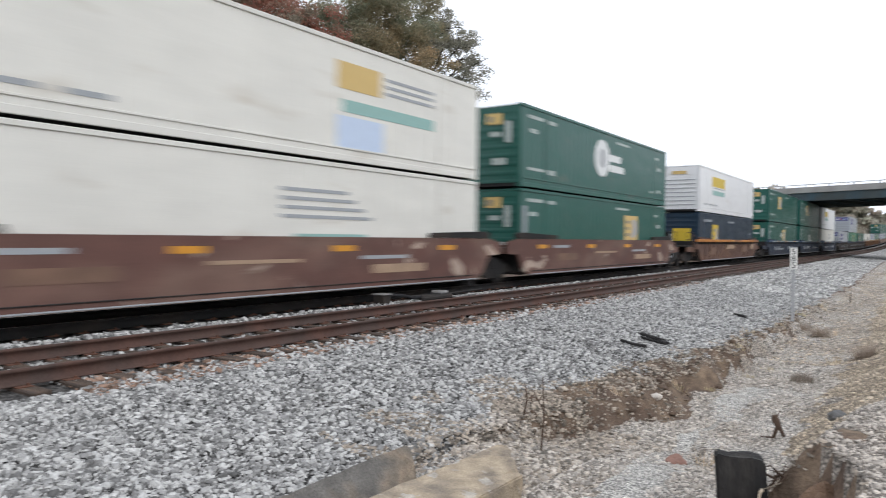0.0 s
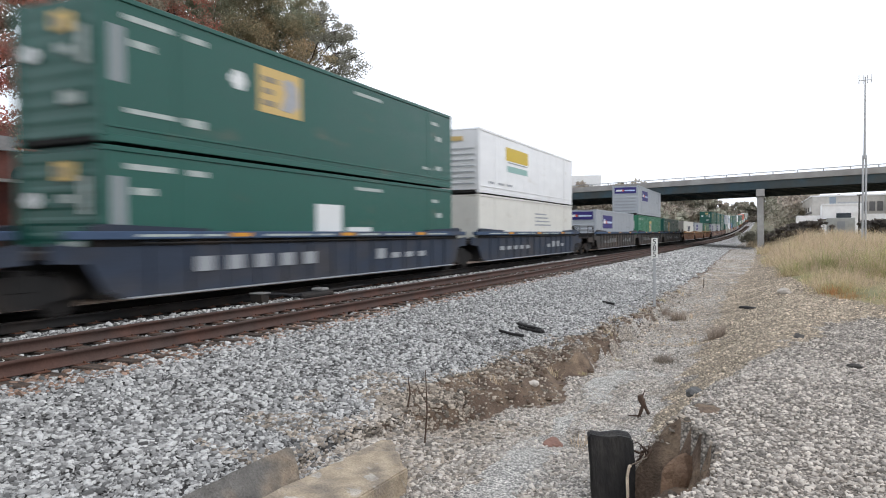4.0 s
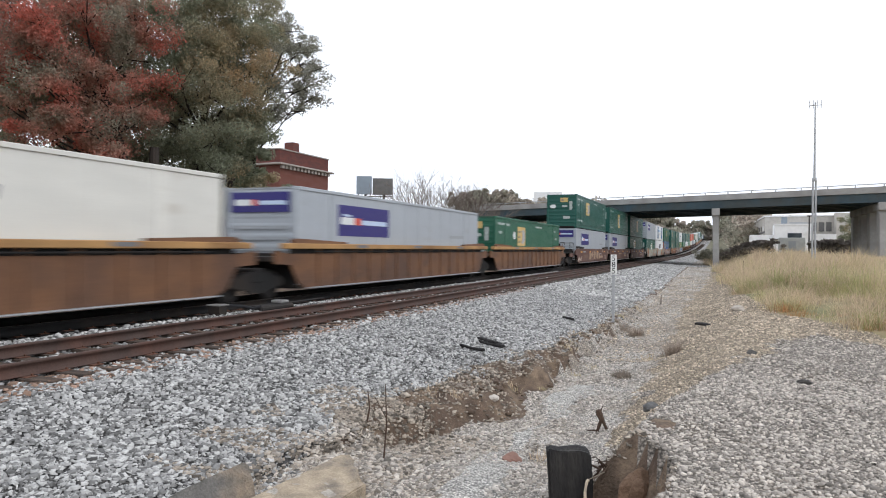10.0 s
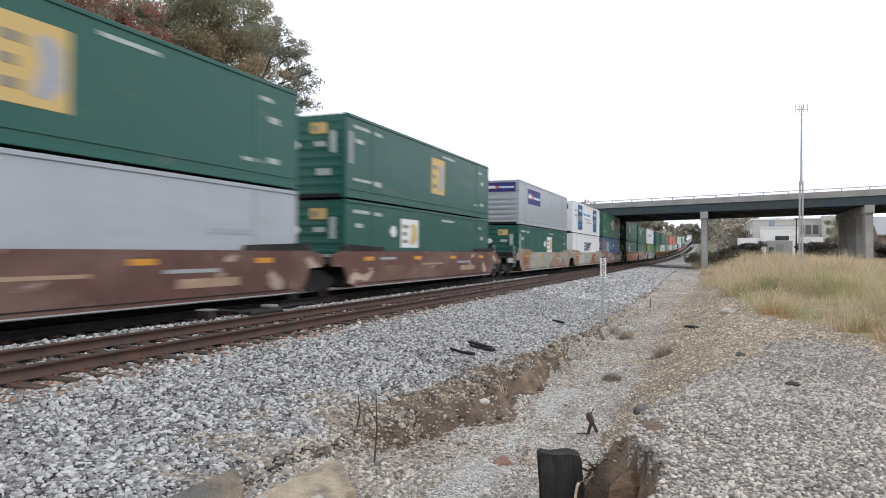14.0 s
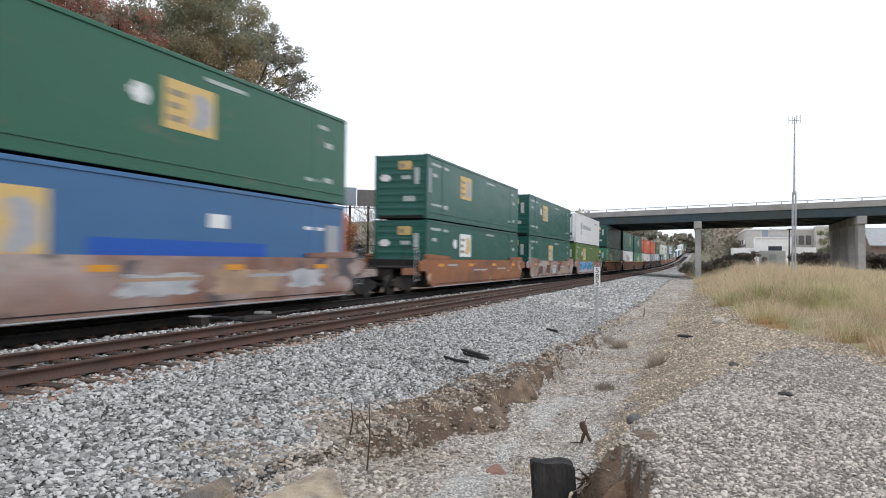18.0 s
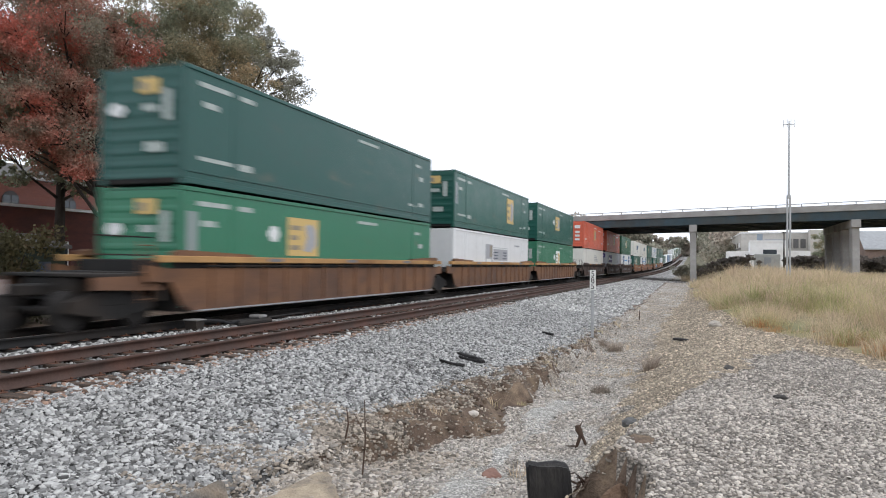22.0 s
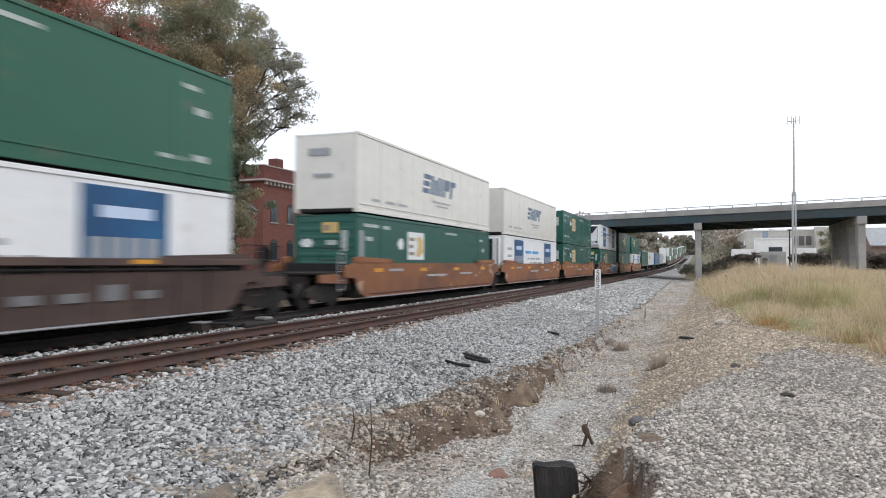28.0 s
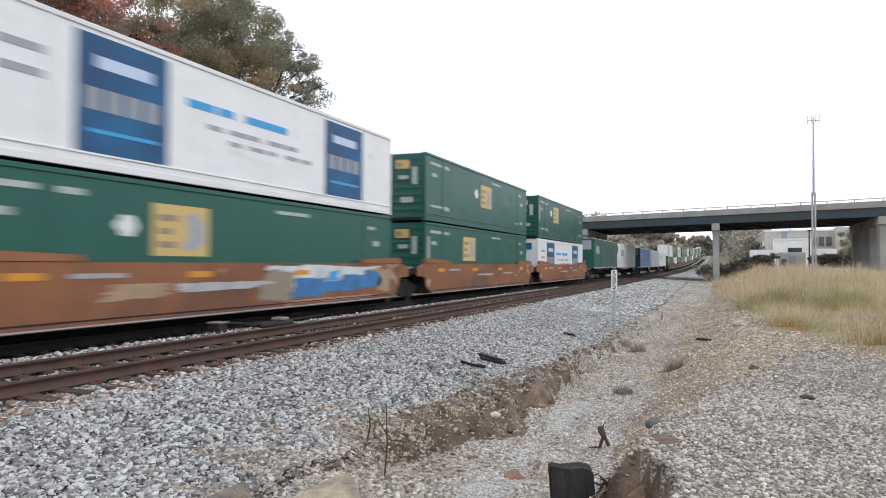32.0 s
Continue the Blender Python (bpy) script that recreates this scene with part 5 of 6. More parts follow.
def bridge():
    b = empty("road_bridge")
    b.matrix_world = BRIDGE_AT
    part("deck", box(-36, 90, 0.4, 17.6, 7.38, 7.6), CONCRETE, b)
    for y in (0.0, 17.6):
        part("parapet", box(-36, 90, y, y + 0.4, 7.36, 8.05, 0.02), CONCRETE, b, "weathered concrete parapet")
        rail = part("handrail", tube((-36, y + 0.2, 8.34), (90, y + 0.2, 8.34), 0.05, n=6), GALV, b)
        me = keep_mesh("rail_post", box(-0.05, 0.05, -0.05, 0.05, 8.05, 8.34))
        for k in range(48):
            put("rail_post", me, GALV, b, at=(-35 + k * 2.6, y + 0.2, 0))
    bm = box(-36, 90, -0.14, 0.14, 6.42, 7.40)
    box_into(bm, -36, 90, -0.24, 0.24, 6.40, 6.46)
    me = keep_mesh("girder", bm)
    for k in range(7):
        put("girder", me, GIRDER, b, "dark blue-green steel girder", at=(0, 0.3 + k * 2.83, 0))
    me = keep_mesh("diaphragm", box(-0.1, 0.1, 0.5, 17.4, 6.6, 7.1))
    for k in range(16):
        put("diaphragm", me, GIRDER, b, at=(-32 + k * 7.0, 0, 0))
    col = keep_mesh("column", box(-0.36, 0.36, -0.36, 1.2, -0.9, 5.6, 0.05))
    for x in (-17.1, 0.0, 16.9, 34.5, 52.0):
        # the piers stand in line with the rails, under a skewed deck
        m = BRIDGE_AT.inverted().to_3x3() @ Vector((0, 1, 0))
        cap = part("pier_cap", box(-0.45, 0.45, -0.5, 17.0, 5.55, 6.40, 0.04), CONCRETE, b)
        cap.location, cap.rotation_euler = (x, 0.2, 0), (0, 0, math.atan2(-m.x, m.y))
        for k in range(4):
            put("column", col, CONCRETE, cap, at=(0, 0.2 + k * 5.1, 0))
    part("abutment", prism(((-36, -1.5), (-36, 7.0), (-34.2, 7.0), (-34.2, 4.2), (-27, -1.5)), 0.4, 17.4, "y"), CONCRETE, b)
    return tagged(b, "concrete and steel road bridge crossing the railway on square piers", "bridge")


bridge()


def light_mast(x, y, h):
    p = empty("antenna_mast", (x, y, float(ground(x, y))))
    for k in (-0.1, 0.1):
        part("lower_pole", tube((k, 0, 0), (k, 0, 6.6), 0.075, 0.075, 8), GALV, p)
    part("upper_pole", tube((0, 0, 6.6), (0, 0, h), 0.09, 0.05, 8), GALV, p)
    part("collar", tube((0, 0, 6.5), (0, 0, 6.75), 0.17, n=12), GALV, p)
    bar = part("crossbar", tube((-0.42, 0, h - 0.25), (0.42, 0, h - 0.25), 0.03, n=6), GALV, p)
    for k in (-0.42, -0.14, 0.14, 0.42):
        part("antenna", tube((k, 0, h - 0.5), (k, 0, h + 0.15), 0.025, n=5), GALV, bar)
    return tagged(p, "tall thin galvanised mast with a small antenna array", "mast")


light_mast(6.9, 61.6, 12.75)

# ---- trees ----
BARK = mat("tree_bark", (0.045, 0.036, 0.031), 0.95, scale=6, vary=0.3, fine=30, bump=0.8, stretch=(1, 1, 0.25))


def leaf(name, base, second, mask=0.56, big=0.3, spread=0.4):
    """Thin leaves: part of the light shines through them."""
    m = mat(name, base, 0.8, scale=0.5, vary=0.2, island=spread, second=second, mask=mask, big=big, soft=0.1)
    n, l = m.node_tree.nodes, m.node_tree.links
    b, out = n["Principled BSDF"], n["Material Output"]
    tr, mx = n.new("ShaderNodeBsdfTranslucent"), n.new("ShaderNodeMixShader")
    l.new(b.inputs["Base Color"].links[0].from_socket, tr.inputs["Color"])
    mx.inputs[0].default_value = 0.5
    l.new(b.outputs[0], mx.inputs[1])
    l.new(tr.outputs[0], mx.inputs[2])
    l.new(mx.outputs[0], out.inputs["Surface"])
    return m


LEAF = {
    "red": leaf("red_oak_leaves", (0.60, 0.20, 0.15), (0.31, 0.275, 0.21), 0.50, 0.45, 0.22),
    "green": leaf("dark_green_leaves", (0.27, 0.29, 0.205), (0.52, 0.37, 0.22), 0.57, 0.22, 0.25),
    "tan": leaf("browning_leaves", (0.32, 0.31, 0.25), (0.25, 0.245, 0.20), spread=0.25),
    # lightened: haze over the far woods is mixed into the leaf colour
    "far": leaf("hazed_foliage", (0.47, 0.405, 0.345), (0.38, 0.375, 0.30), 0.5, 0.08),
    "bush": leaf("yellow_green_leaves", (0.23, 0.20, 0.08), (0.13, 0.14, 0.06)),
    "orange": leaf("orange_leaves", (0.42, 0.19, 0.10), (0.3, 0.14, 0.08)),
    "brown": leaf("brown_shrub_leaves", (0.10, 0.098, 0.05), (0.13, 0.085, 0.045)),
    "hedge": leaf("dark_hedge_leaves", (0.20, 0.175, 0.155), (0.165, 0.15, 0.135)),
}


def leaves(clumps, per, size, seed, flat=0.75):
    """Small leaf blades strewn in uneven clumps: arrays of corners and faces."""
    r = np.random.RandomState(seed)
    c = np.array([k[:3] for k in clumps])
    rad = np.array([k[3] for k in clumps])
    which = np.repeat(np.arange(len(c)), per)
    n = len(which)
    d = r.normal(size=(n, 3))
    d /= np.linalg.norm(d, axis=1)[:, None]
    d *= (r.rand(n) ** 0.45)[:, None] * rad[which][:, None]
    d[:, 2] *= flat
    p = c[which] + d
    a = r.normal(size=(n, 3))
    a /= np.linalg.norm(a, axis=1)[:, None]
    b = np.cross(a, r.normal(size=(n, 3)))
    b /= np.linalg.norm(b, axis=1)[:, None] + 1e-6
    s = size * (0.6 + 0.8 * r.rand(n))[:, None]
    v = np.stack([p - a * s, p - b * s * 0.55 + a * s * 0.1, p + a * s, p + b * s * 0.55 + a * s * 0.1], 1)
    return v.reshape(-1, 3), np.arange(n * 4).reshape(-1, 4)


def tree(x, y, h, spread, crown_low, kind, label, seed, lean=(0, 0), clumps=150, per=230, size=0.13, radius=1.2, trunk_r=0.35, stems=1, fill=True):
    """A tapered trunk, forking limbs, and an uneven crown of leaf clumps round the limb ends."""
    r = random.Random(seed)
    t = empty("tree", (x, y, float(ground(x, y)) - 0.05))
    fork = crown_low * 0.85
    for k in range(stems):
        part("trunk", tube((0.35 * k, 0.25 * k, 0), (1.1 * k + lean[0] * 0.3, 0.9 * k + lean[1] * 0.3, fork + 2.6), trunk_r * (1 - 0.25 * k), trunk_r * 0.55, 10), BARK, t)
    blobs, boughs = [], []
    mid_z, half_z = (crown_low + h) / 2, (h - crown_low) / 2
    lobes = max(6, clumps // 5)
    for k in range(lobes):
        # boughs: flat-bottomed pads of leaf clumps spread evenly round the crown
        a, e = 2.4 * k + r.uniform(-0.5, 0.5), math.asin(max(-1.0, min(1.0, -0.92 + 1.88 * (k + r.random()) / lobes)))
        q = r.uniform(0.6, 0.98)
        at = Vector((lean[0] + math.cos(a) * math.cos(e) * spread * q, lean[1] + math.sin(a) * math.cos(e) * spread * q, mid_z + math.sin(e) * half_z * q))
        boughs.append(at)
        wide = radius * r.uniform(1.0, 1.7)
        for j in range(9):
            d = Vector((max(-1.3, min(1.3, r.gauss(0, 0.6))), max(-1.3, min(1.3, r.gauss(0, 0.6))), 0)) * wide
            blobs.append((at.x + d.x, at.y + d.y, at.z + r.gauss(0, 0.25) * wide - 0.16 * d.length, radius * r.uniform(0.4, 0.85)))
    for k in range(clumps // 4 if fill else 0):
        d = Vector((r.gauss(0, 1), r.gauss(0, 1), r.gauss(0, 1))).normalized() * r.random() ** 0.5 * 0.72
        blobs.append((lean[0] + d.x * spread, lean[1] + d.y * spread, mid_z + d.z * half_z, radius * r.uniform(0.7, 1.3)))
    low = Vector((lean[0] * 0.3, lean[1] * 0.3, fork + 2.5))
    top = Vector((lean[0], lean[1], h * 0.86))
    part("leader", tube(low, low.lerp(top, 0.6), trunk_r * 0.55, trunk_r * 0.3, 8), BARK, t)
    for tip in boughs[:30]:
        reach = Vector((tip.x - low.x, tip.y - low.y, 0)).length
        z = max(fork, tip.z - 0.5 * reach - r.uniform(0.2, 1.2))
        root = low.lerp(top, min(0.6, max(0.0, (z - low.z) / max(0.5, top.z - low.z)))) if z > low.z else Vector((lean[0] * 0.28, lean[1] * 0.28, z))
        mid = root.lerp(tip, 0.5) + Vector((r.uniform(-0.4, 0.4), r.uniform(-0.4, 0.4), r.uniform(-0.1, 0.6)))
        bm = bmesh.new()
        tube_into(bm, root, mid, trunk_r * 0.24, trunk_r * 0.14, 6)
        tube_into(bm, mid, tip, trunk_r * 0.14, 0.025, 5)
        for j in range(4):
            tube_into(bm, mid.lerp(tip, r.uniform(0.2, 0.9)), tip + Vector((r.gauss(0, 0.6), r.gauss(0, 0.6), r.gauss(0, 0.3))), 0.04, 0.015, 4)
        part("limb", bm, BARK, t)
    v, f = leaves(blobs, per, size, seed)
    c = bulk("crown", v, f, LEAF[kind])
    c.parent = t
    return tagged(t, label, "tree")


tree(-25.3, 28.7, 18.6, 3.6, 4.0, "green", "large dark green tree turning brown beside brick houses", 11, lean=(0.0, 0.2), clumps=270, per=320, size=0.06, radius=1.1, trunk_r=0.42, stems=2)
tree(-24.8, 24.2, 16.5, 3.9, 5.0, "red", "oak with dull red autumn leaves beside the railway", 12, lean=(-2.0, -2.2), clumps=200, per=320, size=0.06, radius=1.0, trunk_r=0.38, stems=2)
tree(-27.2, 14.3, 15.5, 4.4, 5.6, "red", "oak with dark red leaves and thin lower limbs", 17, lean=(0.0, 0.6), clumps=80, per=220, size=0.07, radius=0.9, trunk_r=0.34, fill=False)
tree(-30.5, 26.0, 15.5, 5.0, 5.0, "green", "dark green tree behind the red oak", 19, clumps=80, per=180, size=0.11, radius=1.3, trunk_r=0.34)
tree(-25.0, 32.0, 16.4, 2.5, 9.0, "tan", "thin-crowned browning tree with bare lower limbs", 13, lean=(1.9, 0.4), clumps=105, per=120, size=0.06, radius=0.7, trunk_r=0.2, fill=False)
tree(-24.8, 30.6, 10.6, 1.4, 2.4, "green", "low dark green tree grown thickly down to the ground", 23, clumps=120, per=210, size=0.075, radius=0.8, trunk_r=0.16)


def shrub(name, x, y, r0, h, kind, label, seed, clumps=40, per=150, size=0.08):
    r = random.Random(seed)
    t = empty(name, (x, y, float(ground(x, y)) - 0.05))
    for k in range(4):
        part("stem", tube((r.uniform(-0.2, 0.2), r.uniform(-0.2, 0.2), 0), (r.uniform(-0.6, 0.6) * r0, r.uniform(-0.6, 0.6) * r0, h * 0.7), 0.05, 0.02, 5), BARK, t)
    blobs = [(r.gauss(0, 0.45) * r0, r.gauss(0, 0.45) * r0, h * r.uniform(0.12, 0.92), r0 * r.uniform(0.22, 0.42)) for k in range(clumps)]
    v, f = leaves(blobs, per, size, seed)
    c = bulk("crown", v, f, LEAF[kind])
    c.parent = t
    return tagged(t, label, "shrub")


shrub("shrub", -22.6, 17.0, 1.8, 3.4, "brown", "tall browning shrub beside the railway", 41, 60, 170)
shrub("shrub", -33.0, 57.5, 2.4, 6.5, "orange", "orange-leaved shrub beside the street lamp", 42, 50, 140, 0.12)
shrub("shrub", -27.5, 75.0, 3.2, 5.0, "tan", "brown brush under a bare tree", 43, 50, 120, 0.14)
shrub("shrub", -26.5, 84.0, 2.6, 6.2, "bush", "yellow-green brush beside the bridge", 44, 50, 120, 0.14)
shrub("shrub", -1.9, 112.0, 1.5, 2.0, "tan", "low brown brush beside the line under the bridge", 46, 40, 110, 0.12)
shrub("shrub", 0.9, 119.0, 1.6, 2.2, "tan", "brown brush beyond the bridge pier", 47, 40, 110, 0.14)
shrub("shrub", 20.5, 128.0, 2.6, 6.6, "green", "dark green shrub beside a white building", 45, 50, 120, 0.16)


PALE_BARK = mat("grey_brown_bark", (0.17, 0.14, 0.12), 0.95, scale=6, vary=0.25)


def bare_tree(x, y, h, spread, seed, label):
    r = random.Random(seed)
    t = empty("bare_tree", (x, y, float(ground(x, y)) - 0.05))

    def grow(bm, a, d, length, rad, depth):
        b = a + d * length
        tube_into(bm, a, b, rad, rad * 0.62, 4 if depth < 3 else 3)
        if depth > 4:
            return
        for k in range(3 if depth < 3 else 2):
            e = (d + Vector((r.gauss(0, 0.42), r.gauss(0, 0.42), r.gauss(0.12, 0.2)))).normalized()
            grow(bm, a.lerp(b, r.uniform(0.6, 1.0)), e, length * r.uniform(0.55, 0.8), rad * 0.62, depth + 1)

    for k in range(11):
        bm = bmesh.new()
        d = Vector((r.gauss(0, 0.42) * spread / 4, r.gauss(0, 0.33) * spread / 4, 1)).normalized()
        grow(bm, Vector((r.uniform(-0.5, 0.5), r.uniform(-0.5, 0.5), 0)), d, h * 0.32, 0.10, 0)
        part("limb", bm, PALE_BARK, t)
    return tagged(t, label, "tree")


bare_tree(-32.2, 72.0, 14.5, 6.5, 51, "leafless many-stemmed tree behind the train")
bare_tree(-28.2, 75.0, 13.0, 6.5, 52, "leafless many-stemmed tree beside the bridge")


def woods(name, spots, kind, label, seed, size=0.45, per=90):
    """Far trees, too many to tell apart: clumps on short trunks in one mesh."""
    r = random.Random(seed)
    blobs = []
    for x, y, h, w in spots:
        z = float(ground(x, y))
        for k in range(22):
            f = r.random()
            blobs.append((x + r.gauss(0, 0.33) * w, y + r.gauss(0, 0.33) * w, z + h * (0.15 + 0.8 * f), w * r.uniform(0.16, 0.34) * (1.15 - 0.5 * f)))
    v, f = leaves(blobs, per, size, seed)
    return tagged(bulk(name, v, f, LEAF[kind]), label, "woods", kind="stuff")


r0 = random.Random(61)
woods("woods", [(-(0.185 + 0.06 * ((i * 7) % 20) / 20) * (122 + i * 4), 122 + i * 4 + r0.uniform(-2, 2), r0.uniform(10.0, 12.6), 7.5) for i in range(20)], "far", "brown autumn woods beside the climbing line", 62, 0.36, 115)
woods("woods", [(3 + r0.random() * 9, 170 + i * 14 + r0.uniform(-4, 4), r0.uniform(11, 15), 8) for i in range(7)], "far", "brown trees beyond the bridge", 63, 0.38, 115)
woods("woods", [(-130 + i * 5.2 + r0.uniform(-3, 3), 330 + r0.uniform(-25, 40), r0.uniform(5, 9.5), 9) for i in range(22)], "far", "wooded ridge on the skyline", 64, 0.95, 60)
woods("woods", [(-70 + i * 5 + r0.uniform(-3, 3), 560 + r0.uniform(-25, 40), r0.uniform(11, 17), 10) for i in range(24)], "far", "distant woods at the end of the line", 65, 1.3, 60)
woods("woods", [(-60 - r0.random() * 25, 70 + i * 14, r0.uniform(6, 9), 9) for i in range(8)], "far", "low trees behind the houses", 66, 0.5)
woods("hedge", [(0.6 + i * 0.8 + r0.uniform(-0.3, 0.3), 112.0 + r0.uniform(-1, 1) + i * 0.1, 1.3 + 0.12 * i, 1.7) for i in range(9)] + [(12.8 + i * 0.85, 108.0 + r0.uniform(-1, 1), 2.2, 2.0) for i in range(15)], "hedge", "dark brown hedge along the road", 67, 0.19, 45)

# ---- brick houses across the line ----
BRICK = mat("red_brick", (0.175, 0.074, 0.060), 0.9, scale=3, vary=0.15, fine=26, second=(0.17, 0.065, 0.048), mask=0.5, big=0.7, bump=0.3, stretch=(1, 1, 3))
BRICK_DARK = mat("dark_red_brick", (0.15, 0.052, 0.042), 0.9, scale=3, vary=0.15, fine=26, second=(0.11, 0.045, 0.04), mask=0.5, big=0.7, bump=0.3, stretch=(1, 1, 3))
STONE_TRIM = mat("pale_stone_trim", (0.36, 0.32, 0.29), 0.85, scale=3, vary=0.12)
ROOF = mat("grey_roofing", (0.16, 0.155, 0.15), 0.9, scale=2, vary=0.2)
WHITE = mat("white_paint", (0.82, 0.82, 0.82), 0.6, scale=2, vary=0.06, second=(0.62, 0.6, 0.57), mask=0.66, big=0.3)
CREAM = mat("cream_wall", (0.53, 0.505, 0.465), 0.85, scale=2, vary=0.1, second=(0.44, 0.41, 0.36), mask=0.6, big=0.2)
GLASS = mat("window_glass", (0.035, 0.045, 0.055), 0.08, scale=1, vary=0.1, spec=0.6)


FRAME_DARK = mat("dark_window_frame", (0.05, 0.045, 0.045), 0.7, vary=0.2)


def window(parent, x, y, z, w, h, facing="x", arch=True, trim=None):
    """A framed window set into a wall; facing: the axis its pane looks along."""
    trim = trim or (FRAME_DARK if arch else WHITE)
    n = 7
    out = [(-w / 2, 0), (w / 2, 0)] + ([(w / 2 * math.cos(math.pi * i / n), h - w / 2 + w / 2 * math.sin(math.pi * i / n)) for i in range(n + 1)] if arch else [(w / 2, h), (-w / 2, h)])
    f = part("window_frame", prism([(y + a, z + b) for a, b in out] if facing == "x" else [(x + a, z + b) for a, b in out], (x - 0.04) if facing == "x" else (y - 0.05), (x + 0.05) if facing == "x" else (y + 0.04), facing), trim, parent)
    k = 0.86
    for s in (-1, 1):
        a0, a1 = (s * 0.04, s * w / 2 * k) if s > 0 else (s * w / 2 * k, s * 0.04)
        bm = box(x + 0.045, x + 0.06, y + a0, y + a1, z + 0.08, z + h * 0.8) if facing == "x" else box(x + a0, x + a1, y - 0.06, y - 0.045, z + 0.08, z + h * 0.8)
        part("pane", bm, GLASS, f)
    part("sill", box(x - 0.03, x + 0.12, y - w / 2 - 0.1, y + w / 2 + 0.1, z - 0.12, z) if facing == "x" else box(x - w / 2 - 0.1, x + w / 2 + 0.1, y - 0.12, y + 0.03, z - 0.12, z), STONE_TRIM, parent)


def tall_brick():
    b = empty("brick_building", (-43.1, 60.6, float(ground(-43, 60))))
    part("wall", box(-12, 0, 0, 9.6, -0.2, 11.0), BRICK, b)
    part("parapet", box(-12.02, 0.02, -0.02, 9.62, 11.0, 12.5, 0.03), BRICK_DARK, b)
    part("coping", box(-12.1, 0.1, -0.1, 9.7, 12.5, 12.62), STONE_TRIM, b)
    part("cornice", box(-12.5, 0.55, -0.55, 10.15, 10.85, 11.05, 0.04), STONE_TRIM, b, "pale projecting cornice")
    me = keep_mesh("bracket", box(-0.12, 0.12, -0.2, 0.2, 10.5, 10.86))
    for k in range(14):
        put("bracket", me, STONE_TRIM, b, at=(0.2, 0.2 + k * 0.7, 0))
    part("chimney", box(-2.4, -1.2, 4.2, 5.4, 11, 13.9, 0.04), BRICK_DARK, b)
    for z in (6.6, 2.6):
        for y in (1.9, 5.0, 7.9):
            window(b, 0, y, z, 1.25, 2.2)
        for x in (-2.0, -5.0, -8.0):
            window(b, x, 0, z, 1.25, 2.2, "y")
    return tagged(b, "dark red brick building with a pale cornice and arched windows", "building")


tall_brick()


def low_brick():
    b = empty("brick_house", (0, 0, float(ground(-36, 30))))
    part("wall", box(-50, -38, 22, 52, -0.2, 7.0), BRICK, b)
    part("roof", prism(((-50.3, 7.0), (-37.7, 7.0), (-39.2, 8.0), (-48.8, 8.0)), 21.7, 52.3, "y"), ROOF, b)
    part("gable", box(-46, -41.5, 24, 31, 7.9, 9.1), BRICK, b)
    for y in (25.0, 29.0, 33.0, 37.0, 41.0, 45.0, 49.0):
        window(b, -38, y, 4.9, 1.1, 1.3)
    return tagged(b, "low red brick house with small arched windows and grey roof", "house")


low_brick()


def brick_annex():
    b = empty("brick_annex", (0, 0, float(ground(-35, 30))))
    part("wall", box(-37.9, -33, 20, 38.5, -0.2, 4.9), BRICK_DARK, b)
    part("coping", box(-37.9, -32.9, 19.9, 38.6, 4.9, 5.05), WHITE, b, "white coping along the flat roof")
    for y in (22.5, 28.2, 31.8, 35.5):
        window(b, -33, y, 1.3, 1.0, 1.9, arch=False)
    return tagged(b, "flat-roofed dark brick annex with white coping", "house")


brick_annex()


def shed():
    b = empty("shed", (-30.4, 24.2, float(ground(-30, 24))))
    part("wall", box(-1.0, 1.0, -1.2, 1.2, -0.1, 2.9), mat("dark_green_boards", (0.03, 0.04, 0.03), 0.8, vary=0.2), b)
    part("roof", prism(((-1.2, 2.9), (1.25, 2.75), (1.25, 2.9), (-1.2, 3.5)), -1.4, 1.4, "y"), ROOF, b)
    part("door", box(1.0, 1.04, -0.5, 0.4, 0, 2.1), M["mark_dark"], b)
    return tagged(b, "small dark lean-to shed beside the brick annex", "shed")


shed()


def street_lamp():
    p = empty("street_lamp", (-30.0, 52.0, float(ground(-30, 52))))
    part("pole", tube((0, 0, 0), (0, 0, 5.7), 0.08, 0.05, 8), GALV, p)
    arm = part("arm", tube((0, 0, 5.7), (0.5, 0.9, 6.05), 0.04, 0.035, 6), GALV, p)
    part("lamp_head", box(0.35, 0.65, 0.8, 1.35, 5.98, 6.12, 0.03), GALV, arm)
    return tagged(p, "pale steel street lamp with a short arm", "street lamp")


street_lamp()
SIGN_BLUE = mat("faded_blue_sheet", (0.26, 0.31, 0.36), 0.6, scale=1, vary=0.12)


def hoarding(x, y, z0, panels, turn, label):
    """A roadside advertising board on steel legs, with a catwalk."""
    g = float(ground(x, y))
    b = empty("billboard", (x, y, g))
    b.rotation_euler = (0, 0, radians(turn))
    z0 -= g
    for x0, x1, h, material, dy in panels:
        part("panel", box(x0, x1, dy, dy + 0.15, z0, z0 + h, 0.02), material, b)
        for k in range(4):
            s = x0 + (x1 - x0) * (k + 0.5) / 4
            part("strut", box(s - 0.04, s + 0.04, dy + 0.15, dy + 0.3, z0 - 0.3, z0 + h), M["dark_steel"], b)
    lo, hi = min(p[0] for p in panels), max(p[1] for p in panels)
    part("catwalk", box(lo, hi, -0.7, -0.1, z0 - 0.35, z0 - 0.28), M["dark_steel"], b)
    for k in (0.25, 0.75):
        s = lo + (hi - lo) * k
        part("leg", tube((s, 0.2, 0), (s, 0.2, z0), 0.16, n=8), M["dark_steel"], b)
